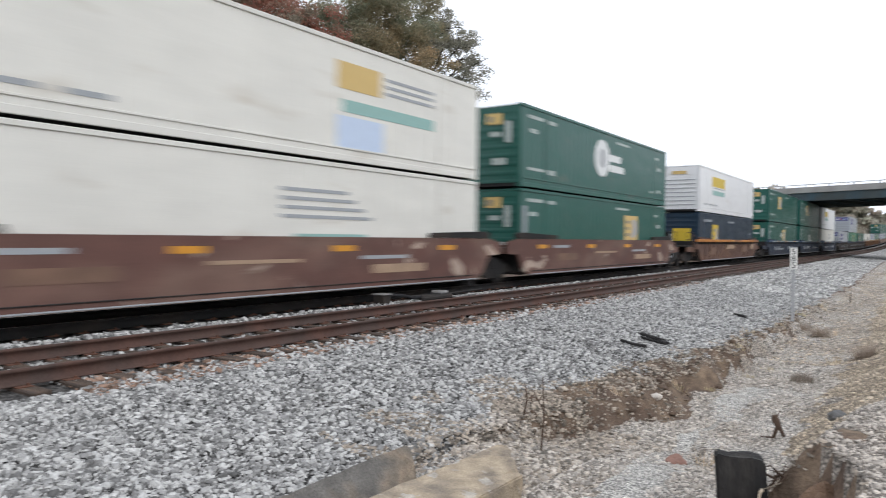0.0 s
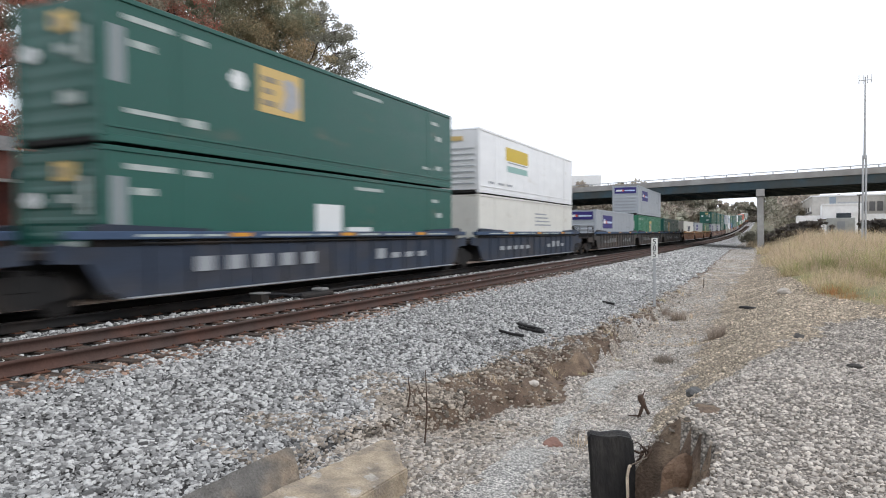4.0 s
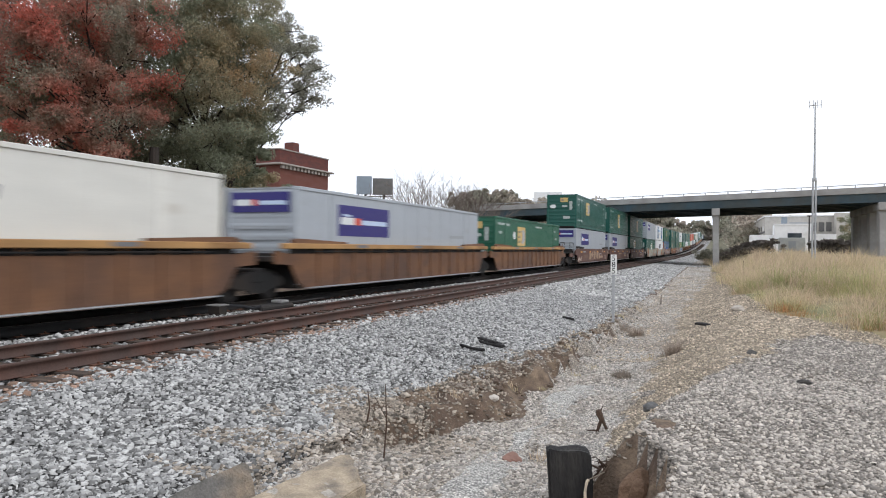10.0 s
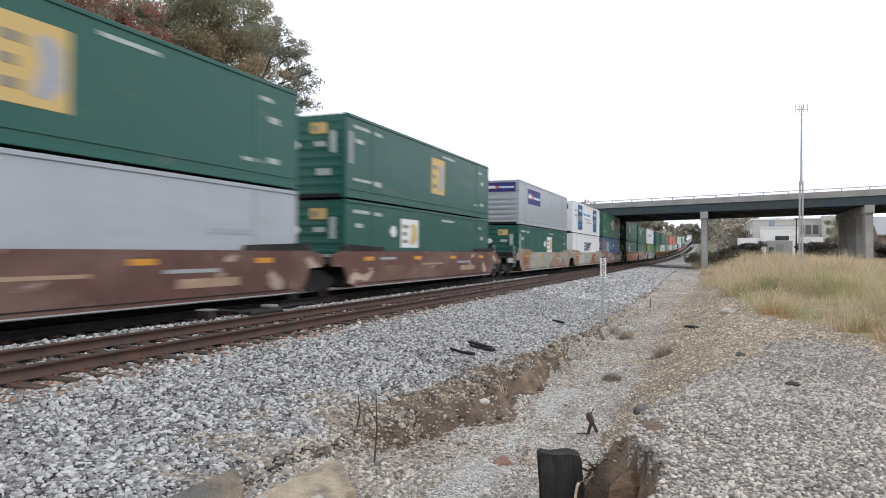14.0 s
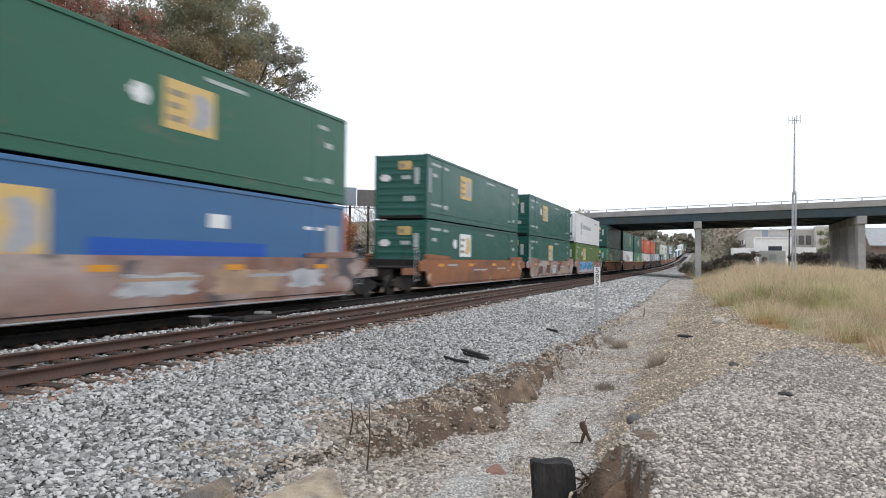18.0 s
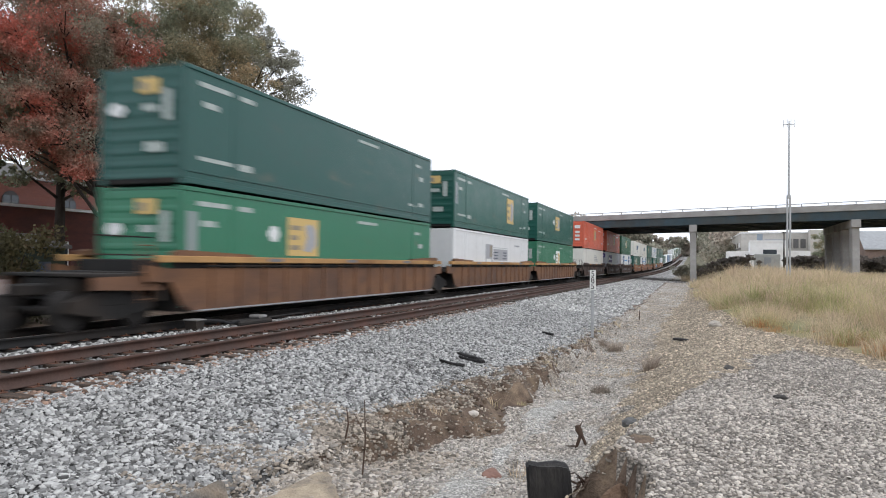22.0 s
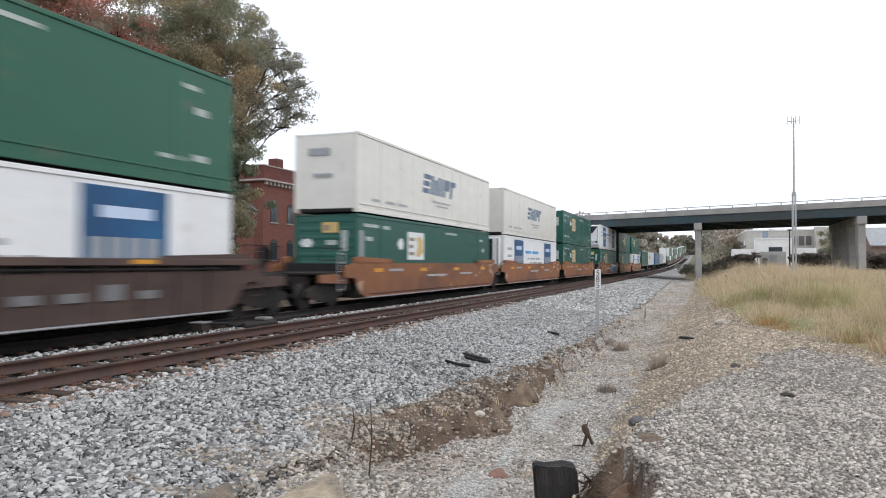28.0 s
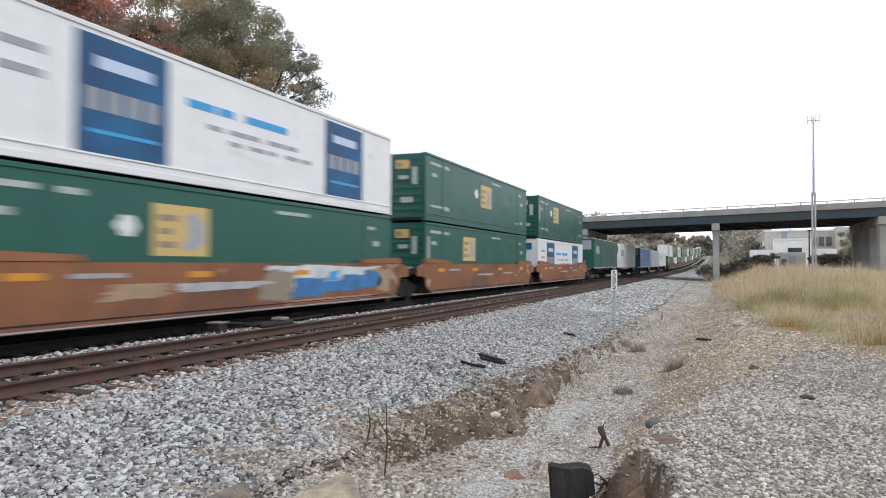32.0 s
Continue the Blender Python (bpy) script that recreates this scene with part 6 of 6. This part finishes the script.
    return tagged(b, label, "billboard")


hoarding(-44.0, 84.0, 8.7, ((-2.6, -0.5, 2.5, SIGN_BLUE, 0.0), (-0.4, 2.4, 2.3, ROOF, 0.6)), 28, "two-panel roadside billboard seen from behind")
hoarding(-46.0, 194.5, 14.4, ((-4.2, 4.0, 3.4, WHITE, 0.0),), 13, "white roadside billboard with faint markings")

# ---- white works building beyond the bridge ----


def works():
    b = empty("works_building", (0, 0, 0.0))
    part("main_wall", prism(((8.0, 145.8), (22.0, 144.3), (24.5, 195), (7.1, 195.5)), -0.5, 8.0, "z"), CREAM, b)
    part("roof_edge", prism(((7.85, 145.6), (22.2, 144.1), (24.7, 195.2), (6.95, 195.7)), 8.0, 8.25, "z"), WHITE, b)
    for k in range(9):
        y = 149 + k * 5.2
        x = 8.0 - 0.0181 * (y - 145.8)
        # white plates and every third pane paint in a row of bright spots
        part("side_window", box(x - 0.06, x + 0.05, y, y + 2.6, 5.4, 6.3), GLASS if k % 3 else WHITE, b)
        part("wall_panel", box(x - 0.16, x - 0.04, y + 0.4, y + 1.9, 4.0, 4.7), WHITE, b)
    part("dark_band", prism(((7.9, 146.2), (8.0, 146.2), (7.1, 195), (7.0, 195)), 4.9, 5.25, "z"), ROOF, b)
    f = part("front_block", box(9.2, 15.4, 139.7, 144.0, -0.5, 6.3, 0.05), WHITE, b)
    part("window", box(11.4, 13.7, 139.63, 139.7, 3.7, 4.75), GLASS, f)
    part("canopy", box(9.0, 11.2, 138.9, 139.7, 3.5, 3.7), ROOF, f)
    part("hatch", box(10.5, 11.4, 140.5, 142.2, 6.3, 7.7), SIGN_BLUE, f)
    part("sign", box(10.9, 12.3, 139.60, 139.7, 3.0, 3.3), SIGN_BLUE, f)
    part("parapet", box(9.1, 15.5, 139.6, 139.75, 6.2, 6.45), WHITE, f)
    for k in range(6):
        part("fence_post", box(5.6 + 0.75 * k, 5.66 + 0.75 * k, 137.9, 137.96, -0.3, 3.4), M["dark_steel"], f)
    part("roof_rail", box(11.6, 15.2, 139.9, 140.0, 6.3, 6.75), GALV, f)
    part("side_shed", box(5.2, 9.2, 140.4, 144.8, -0.5, 4.4, 0.05), WHITE, b)
    part("tower", box(19.4, 22.3, 141.5, 144.2, -0.5, 8.5, 0.05), CREAM, b)
    part("low_wall", box(15.4, 19.4, 141.0, 141.2, -0.5, 4.6), WHITE, b)
    for k in range(3):
        part("grey_window", box(15.8 + 1.2 * k, 16.7 + 1.2 * k, 144.75, 144.82 - 0.11 * k, 5.2, 6.9), ROOF, b)
    return tagged(b, "white and cream flat-roofed works building with a dark window", "building")


works()


def cabinet(x, y):
    c = empty("equipment_cabinet", (x, y, float(ground(x, y))))
    part("body", box(-1.75, 1.75, -0.8, 0.8, 0, 2.5, 0.05), mat("weathered_grey_sheet", (0.44, 0.45, 0.43), 0.7, scale=3, vary=0.12), c)
    part("door", box(-0.5, 0.5, -0.84, -0.8, 0.2, 2.0), M["mark_grey"], c)
    return tagged(c, "low grey equipment cabinet behind the field", "cabinet")


cabinet(9.9, 114.5)


def lamp_pole(x, y, h):
    p = empty("lamp_pole", (x, y, float(ground(x, y))))
    part("pole", tube((0, 0, 0), (0, 0, h), 0.13, 0.08, 8), M["dark_steel"], p)
    part("lamp_head", box(-0.3, 0.3, -0.2, 0.2, h, h + 0.15), M["dark_steel"], p)
    return tagged(p, "dark lamp pole behind the bridge", "lamp pole")


lamp_pole(13.0, 122.0, 6.0)


PALE_ROOF = mat("pale_grey_roofing", (0.36, 0.37, 0.38), 0.8, scale=2, vary=0.15)


BROWN_BRICK = mat("weathered_brown_brick", (0.27, 0.20, 0.175), 0.9, scale=3, vary=0.15, fine=20, second=(0.22, 0.16, 0.14), mask=0.5, big=0.5)


def gabled_house(x, y):
    b = empty("gabled_house", (x, y, float(ground(x, y)) - 0.9))
    part("wall", box(-5, 13, 0, 9, -0.3, 4.6), BROWN_BRICK, b)
    part("gable", prism(((0.0, 4.6), (9.0, 4.6), (4.5, 7.3)), -5.02, -4.7, "x"), BROWN_BRICK, b, "brown brick gable end")
    part("roof", prism(((-0.5, 4.45), (4.5, 7.45), (9.5, 4.45), (9.5, 4.65), (4.5, 7.7), (-0.5, 4.65)), -5.3, 13.3, "x"), PALE_ROOF, b)
    for k in (-2.5, 2.5, 7.5):
        window(b, k, 0, 1.6, 1.1, 1.7, "y", arch=False)
    return tagged(b, "brown brick gabled house with a pale grey roof behind the bridge", "house")


gabled_house(30.5, 128.0)

# ---- dry grass ----
GRASS = leaf("dry_grass", (0.63, 0.50, 0.36), (0.48, 0.43, 0.245), 0.57, 0.5, 0.25)
GRASS_GREEN = leaf("greenish_grass", (0.36, 0.37, 0.17), (0.50, 0.43, 0.23), 0.55, 0.9, 0.3)
BRUSH = leaf("dead_brush", (0.47, 0.395, 0.33), (0.30, 0.26, 0.22), 0.55, 0.8, 0.3)
GRASS_RUSSET = leaf("russet_grass", (0.50, 0.28, 0.14), (0.34, 0.28, 0.14), 0.55, 0.8, 0.3)


def grass(name, count, x0, x1, y0, y1, tall, label, seed, power=1.7, keep=None, tuft=75, wide=0.42, material=None):
    """Tussocks of thin bent blades that lean outward from their middles."""
    r = np.random.RandomState(seed)
    m = count // tuft
    tx, ty = x0 + (x1 - x0) * r.rand(m), y0 + (y1 - y0) * r.rand(m) ** power
    if keep is not None:
        ok = keep(tx, ty)
        tx, ty = tx[ok], ty[ok]
    m = len(tx)
    th = tall * (0.35 + 0.85 * r.rand(m) ** 1.3) * (0.8 + 1.3 * hills(tx, ty, 1.1, 21)) * (1 - 0.6 * np.clip((tx - 9) / 4, 0, 1) * np.clip((ty - 28) / 8, 0, 1))
    k = np.repeat(np.arange(m), tuft)
    n = len(k)
    a = r.rand(n) * 6.28
    d = wide * r.rand(n) ** 0.7 * (1 + 0.012 * ty[k])
    dx, dy = np.cos(a), np.sin(a)
    x, y = tx[k] + dx * d, ty[k] + dy * d
    h = th[k] * (0.35 + 0.75 * r.rand(n))
    w = 0.0018 + 0.003 * r.rand(n) + 0.00017 * y
    bend = h * (0.25 + 0.95 * r.rand(n) * (0.4 + d / wide))
    base = np.stack([x, y, ground(x, y) - 0.02], -1)
    turn = a + 0.9 * r.normal(size=n)
    dx, dy = np.cos(turn), np.sin(turn)
    side = np.stack([-dy, dx, 0 * x], -1) * w[:, None]
    mid = base + np.stack([dx * bend * 0.3, dy * bend * 0.3, h * 0.62], -1)
    tip = base + np.stack([dx * bend, dy * bend, h], -1)
    v = np.stack([base - side, base + side, mid + side * 0.8, mid - side * 0.8, tip + side * 0.3, tip - side * 0.3], 1).reshape(-1, 3)
    k = np.arange(n)[:, None] * 6
    f = np.concatenate([k + np.array([[0, 1, 2, 3]]), k + np.array([[3, 2, 4, 5]])], 0)
    return tagged(bulk(name, v, f, material or GRASS), label, "grass", kind="stuff")


grass("dry_grass", 140000, -0.4, 32, 11.5, 85, 0.95, "tall dry tan grass over the field", 31, keep=lambda x, y: zone(x, y) == 4)

# ---- milepost ----
SIGN = mat("sign_white", (0.75, 0.75, 0.72), 0.6, scale=8, vary=0.06)
INK = mat("sign_black", (0.02, 0.02, 0.02), 0.6, vary=0.1)


def milepost(x, y):
    z = float(ground(x, y))
    s = empty("milepost", (x, y, z + 0.15))
    post = part("post", box(-0.045, 0.045, -0.045, 0.045, -0.4, 1.98, 0.008), GALV, s)
    part("plate", box(-0.095, 0.095, -0.075, -0.055, 1.36, 2.0, 0.008), SIGN, s)
    for k, ch in enumerate("585"):
        cu = bpy.data.curves.new("digit", "FONT")
        cu.body, cu.size, cu.extrude, cu.align_x = ch, 0.25, 0.003, "CENTER"
        d = new("digit", cu)
        cu.materials.append(INK)
        d.parent, d.matrix_basis = s, pose(0, -0.079, 1.80 - k * 0.2, 90, 0, 0)
    s.rotation_euler = (0, 0, radians(8))
    return tagged(s, "white railway milepost with black numerals beside the ballast", "milepost")


milepost(-3.15, 22.4)


# ---- things along the ditch ----
OLD_BEAM = mat("old_concrete_beam", (0.40, 0.325, 0.235), 0.95, scale=6, vary=0.3, fine=45, bump=1.0, second=(0.19, 0.165, 0.14), mask=0.55, big=2.2, third=((0.44, 0.40, 0.35), 0.62, 3.0))
OLD_BEAM_GREY = mat("old_grey_beam", (0.15, 0.142, 0.13), 0.95, scale=6, vary=0.35, fine=45, bump=1.0, second=(0.28, 0.22, 0.16), mask=0.56, big=1.6)
CHAR = mat("charred_timber", (0.022, 0.021, 0.021), 0.85, scale=7, vary=0.4, fine=40, bump=0.9, second=(0.05, 0.045, 0.04), mask=0.62, big=3, stretch=(1, 1, 0.3))
TWIG = mat("dead_twig", (0.085, 0.055, 0.04), 0.9, scale=9, vary=0.3)
CLAY = mat("red_clay", (0.20, 0.125, 0.08), 0.97, scale=5, vary=0.25, fine=40, bump=0.8, second=(0.17, 0.11, 0.075), big=2.5)


def rough_block(x0, x1, y0, y1, z0, z1, cuts, jitter, seed, chip=0.05):
    """A squared block with chipped, uneven faces."""
    bm = box(x0, x1, y0, y1, z0, z1)
    bmesh.ops.bevel(bm, geom=bm.edges[:], offset=chip, segments=2, affect="EDGES")
    bmesh.ops.subdivide_edges(bm, edges=bm.edges[:], cuts=cuts, use_grid_fill=True)
    for v in bm.verts:
        n = noise.noise_vector(v.co * 3.1 + Vector((seed, 0, 0)))
        v.co += n * jitter + noise.noise_vector(v.co * 11 + Vector((0, seed, 0))) * jitter * 0.6
    return bm


def beam(x, y, z, w, length, tall, turn, roll, material, label, seed, tip, notch):
    """A long squared beam whose free end is broken off at a slant: tip is how far its left edge reaches past the right one."""
    b = empty("beam", (x, y, z))
    b.rotation_euler = (0, radians(roll), radians(turn))
    out = ((-w / 2, -length), (w / 2, -length), (w / 2, -tip), (w * 0.34, -tip * 0.86), (w * 0.05, -tip * 0.42 - notch), (-w * 0.22, -tip * 0.16), (-w * 0.36, 0), (-w / 2, -0.04))
    bm = prism(out, -tall, 0, "z")
    bmesh.ops.bevel(bm, geom=bm.edges[:], offset=0.016, segments=2, affect="EDGES")
    bmesh.ops.triangulate(bm, faces=[f for f in bm.faces if len(f.verts) > 4])
    for k in range(4):
        bmesh.ops.subdivide_edges(bm, edges=[e for e in bm.edges if e.calc_length() > 0.09], cuts=1)
    bmesh.ops.triangulate(bm, faces=bm.faces[:])
    for v in bm.verts:
        q = noise.noise(v.co * 5 + Vector((seed, 0, 0)))
        v.co += noise.noise_vector(v.co * 9 + Vector((0, seed, 0))) * 0.011 + Vector((0, 0, 0.012 * q if v.co.z > -0.05 else 0))
        if v.co.z > -0.05 and v.co.y > -tip - 0.5 and noise.noise(v.co * 7 + Vector((0, 0, seed))) > 0.28:
            v.co.z -= 0.03
    part("body", bm, material, b)
    return tagged(b, label, "beam")


beam(-4.32, 5.74, -0.82, 0.42, 3.4, 0.4, 2, 52, OLD_BEAM_GREY, "broken grey concrete beam lying beside the ditch", 3, 0.16, 0.0)
beam(-3.46, 6.55, -0.75, 0.70, 3.8, 0.55, -3, 3, OLD_BEAM, "broken tan concrete beam lying at the ditch head", 8, 0.66, 0.03)


def stump(x, y, z):
    s = empty("timber_post", (x, y, z))
    s.rotation_euler = (radians(-3), radians(-3), radians(14))
    bm = rough_block(-0.2, 0.2, -0.15, 0.15, -1.1, 0.0, 3, 0.018, 4, 0.02)
    for v in bm.verts:
        if v.co.z > -0.06:
            v.co.z += 0.012 * math.sin(v.co.x * 23) + 0.012 * math.sin(v.co.y * 31 + 1)
    part("body", bm, CHAR, s)
    wire = bmesh.new()
    pts = [(0.12, -0.175, -0.8), (0.125, -0.185, -0.55), (0.13, -0.19, -0.36), (0.15, -0.19, -0.27), (0.17, -0.185, -0.25)]
    for a, b in zip(pts, pts[1:]):
        tube_into(wire, a, b, 0.014, n=6)
    tube_into(wire, (0.17, -0.185, -0.25), (0.32, -0.15, -0.19), 0.005, n=5)
    part("cable", wire, STONE_WARM, s, "pale loose cable hanging on the post")
    return tagged(s, "charred square timber post at the ditch edge", "post")


stump(-1.33, 6.55, -0.38)


def lump(name, x, y, size, material, label, category, seed, squash=0.7, sink=0.3):
    bm = bmesh.new()
    bmesh.ops.create_icosphere(bm, subdivisions=3, radius=1.0)
    for v in bm.verts:
        v.co *= 1 + 0.3 * noise.noise(v.co * 1.4 + Vector((seed, seed, 0))) + 0.12 * noise.noise(v.co * 4 + Vector((0, seed, 0)))
        v.co.x, v.co.y, v.co.z = v.co.x * size[0], v.co.y * size[1], v.co.z * size[2]
    ob = part(name, bm, material)
    ob.location = (x, y, float(ground(x, y)) + size[2] * (1 - 2 * sink))
    ob.rotation_euler = (0, 0, seed)
    return tagged(ob, label, category)


lump("clay_lump", -0.66, 6.48, (0.22, 0.14, 0.28), CLAY, "bare reddish clay lump in a washed pit", "clay", 4, sink=0.6)
lump("stone", -2.5, 8.68, (0.19, 0.12, 0.06), mat("reddish_stone", (0.25, 0.14, 0.11), 0.9, vary=0.2), "flat reddish broken stone in the ditch", "stone", 5)
lump("stone", -3.5, 11.0, (0.09, 0.07, 0.06), STONE_PALE, "pale stone fallen from the bank", "stone", 7)
lump("stone", 1.11, 10.7, (0.09, 0.06, 0.05), mat("dark_stone", (0.07, 0.065, 0.06), 0.9, vary=0.2), "dark stone on the gravel yard", "stone", 9)
lump("stone", 0.55, 13.6, (0.11, 0.08, 0.06), mat("dark_stone_grey", (0.10, 0.095, 0.09), 0.9, vary=0.2), "dark stone on the gravel yard", "stone", 11)
lump("stone", -0.91, 10.4, (0.12, 0.09, 0.08), mat("slate_stone", (0.14, 0.14, 0.14), 0.9, vary=0.2), "grey stone at the bank edge", "stone", 13)
lump("stone", 0.55, 23.6, (0.22, 0.16, 0.12), STONE_TAN, "pale boulder at the field edge", "stone", 15)
lump("stone", 2.2, 7.6, (0.10, 0.07, 0.05), STONE_TAN, "pale stone on the gravel yard", "stone", 17)
lump("stone", 2.6, 11.5, (0.12, 0.08, 0.05), STONE_TAN, "flat stone on the gravel yard", "stone", 19)


def stick(x, y, pieces, label, material=None, name="dead_branch"):
    s = empty(name, (x, y, float(ground(x, y))))
    for a, b, ra, rb in pieces:
        part("twig", tube(a, b, ra, rb, 6), material or TWIG, s)
    return tagged(s, label, "branch")


stick(-1.66, 10.35, (((-0.03, 0, -0.06), (0.05, 0, 0.2), 0.022, 0.03), ((0.18, 0.02, -0.06), (0.06, 0, 0.2), 0.02, 0.028), ((0.06, 0, 0.18), (0.02, 0.01, 0.26), 0.035, 0.05), ((0.02, 0.01, 0.26), (0.0, 0.0, 0.33), 0.055, 0.035), ((0.03, 0, 0.3), (0.07, 0.02, 0.4), 0.012, 0.005), ((-0.02, 0, 0.02), (-0.17, 0.03, 0.0), 0.014, 0.008)), "short forked dead root standing in gravel")
stick(-3.72, 7.37, (((0, 0, -0.05), (0.03, 0.02, 0.42), 0.012, 0.010), ((0.03, 0.02, 0.42), (0.02, 0, 0.92), 0.010, 0.004), ((0.03, 0.02, 0.5), (-0.12, 0, 0.75), 0.006, 0.003)), "thin dead weed stalk in the ditch")
stick(-4.39, 8.18, (((0, 0, -0.05), (0.05, 0, 0.2), 0.014, 0.012), ((0.05, 0, 0.2), (0.02, 0, 0.42), 0.012, 0.006)), "thin broken weed stalk beside the ditch")
stick(-2.36, 31.2, (((0, 0, -0.1), (0.01, 0, 0.42), 0.022, 0.018),), "short dark wooden stake beside the ditch", name="stake")
stick(1.5, 52.0, (((0, 0, -0.1), (0.02, 0, 0.9), 0.035, 0.03),), "dark wooden stake at the field edge", name="stake")
CHIP = mat("blackened_wood", (0.03, 0.028, 0.028), 0.9, scale=8, vary=0.4, fine=40, bump=0.5)


def splint(x, y, length, w, turn, label, seed):
    b = empty("wood_fragment", (x, y, float(ground(x, y)) + 0.06))
    b.rotation_euler = (radians(3), radians(-5), radians(turn))
    part("body", rough_block(-w / 2, w / 2, -length / 2, length / 2, -0.03, 0.03, 1, 0.02, seed, 0.012), CHIP, b)
    return tagged(b, label, "wood")


splint(-4.85, 14.9, 0.75, 0.09, 62, "blackened splinter of railway tie on the ballast", 1)
splint(-4.62, 14.75, 0.6, 0.08, 48, "blackened splinter of railway tie on the ballast", 2)
splint(-4.74, 14.6, 0.8, 0.05, 58, "thin blackened sliver of railway tie on the ballast", 6)
splint(-4.85, 13.7, 0.7, 0.07, 66, "thin dark wood strip on the ballast", 3)
splint(-4.3, 21.0, 0.5, 0.10, 50, "dark wood fragment on the ballast", 4)
splint(-0.43, 21.5, 0.45, 0.14, 80, "dark wood fragment in the ditch", 5)


WORN = mat("worn_grey_lid", (0.20, 0.195, 0.19), 0.7, scale=7, vary=0.3)


def lubricator(x, y):
    g = -0.13
    b = empty("wayside_lubricator", (x, y, g))
    tank = part("tank", prism(((-0.38, 0.0), (-0.18, 0.0), (-0.13, 0.26), (-0.43, 0.26)), -0.16, 0.16), M["dark_steel"], b)
    part("lid", box(-0.19, 0.19, -0.46, -0.09, 0.26, 0.29, 0.01), WORN, tank, "pale worn lid")
    bm = bmesh.new()
    pts = [(0.1, -0.1, 0.25), (0.12, 0.45, 0.2), (0.15, 0.8, 0.12), (0.2, 1.05, 0.15)]
    for a, c in zip(pts, pts[1:]):
        tube_into(bm, a, c, 0.035, n=7)
    part("hose", bm, M["black"], b)
    motor = part("drive_case", box(-0.2, 0.28, 1.0, 2.4, 0.02, 0.15, 0.04), M["dark_steel"], b)
    part("cover", box(-0.14, 0.22, 1.9, 2.25, 0.15, 0.24, 0.03), WORN, motor)
    part("rod", tube((0.0, 2.0, 0.12), (-0.2, 4.6, 0.12), 0.03, n=6), M["dark_steel"], b)
    for k in (-0.15, 0.9, 2.2):
        part("plank", box(-0.6, 0.6, k, k + 0.2, -0.16, 0.02), TIE, b)
    return tagged(b, "dark wayside machine of two boxes joined by a hose", "track machine")


lubricator(-10.72, 13.0)
grass("short_grass", 30000, -0.4, 16, 11.5, 40, 0.35, "short dry grass at the field edge", 37, power=1.2, keep=lambda x, y: zone(x, y) == 4, tuft=50, wide=0.3)
grass("green_grass", 42000, 0.8, 16, 13.0, 36, 0.75, "greenish blades among the dry grass", 40, power=1.2, keep=lambda x, y: (zone(x, y) == 4) & (hills(x, y, 0.9, 43) > 0.0), tuft=70, wide=0.35, material=GRASS_GREEN)
grass("russet_grass", 30000, 0.8, 16, 12.0, 26, 0.5, "low russet grass fringing the field", 39, power=1.0, keep=lambda x, y: (zone(x, y) == 4) & (zone(x - 0.35, y - 1.5) != 4), tuft=60, wide=0.3, material=GRASS_RUSSET)
grass("far_grass", 16000, -6.4, 1.5, 90, 175, 0.7, "rough tan grass beside the line beyond the bridge", 38, power=1.2, keep=lambda x, y: zone(x, y) == 4, tuft=40, wide=0.5)
grass("weeds", 2400, -4.6, -0.4, 8, 30, 0.20, "sparse dry weeds along the ditch", 33, keep=lambda x, y: (zone(x, y) == 1) | (zone(x, y) == 2) & (hills(x, y, 3.0, 35) > 0.3), tuft=24, wide=0.12)


def root_clump(x, y, count, reach, seed, label):
    """Dark broken roots sticking out of the washed bank."""
    r = random.Random(seed)
    s = empty("root_clump", (x, y, float(ground(x, y))))
    for k in range(count):
        a = Vector((r.gauss(0, 0.4) * reach, r.gauss(0, 0.35) * reach, -0.03))
        b = a + Vector((r.gauss(0, 0.6), r.gauss(-0.2, 0.5), r.uniform(0.1, 0.9))) * reach * 0.7
        bm = tube(a, b, r.uniform(0.006, 0.016), 0.004, 5)
        c = b + Vector((r.gauss(0, 0.5), r.gauss(0, 0.5), r.uniform(-0.6, 0.3))) * reach * 0.5
        tube_into(bm, b, c, 0.006, 0.002, 4)
        part("root", bm, TWIG, s)
    return tagged(s, label, "roots")


root_clump(-1.02, 6.75, 16, 0.28, 71, "tangle of dark dead roots beside the charred post")
root_clump(-1.6, 8.5, 9, 0.16, 72, "small dark clump of roots on the bank edge")
root_clump(-3.35, 12.3, 7, 0.22, 73, "dark roots hanging in a washed-out hollow")


def tuft(x, y, tall, seed):
    """A small dry brush of fine blades."""
    g = grass("dry_tuft", 240, x - 0.05, x + 0.05, y - 0.05, y + 0.05, tall, "small dry tan brush in the ditch", seed, power=1.0, tuft=240, wide=0.17, material=BRUSH)
    del g["kind"]
    return g


for k, (x, y, h) in enumerate(((-1.97, 15.5, 0.12), (-1.05, 17.8, 0.7), (-2.28, 21.3, 0.28), (-1.3, 12.1, 0.15), (-2.9, 22.6, 0.3), (-1.0, 19.0, 0.25))):
    tuft(x, y, h, 81 + k)


motions()
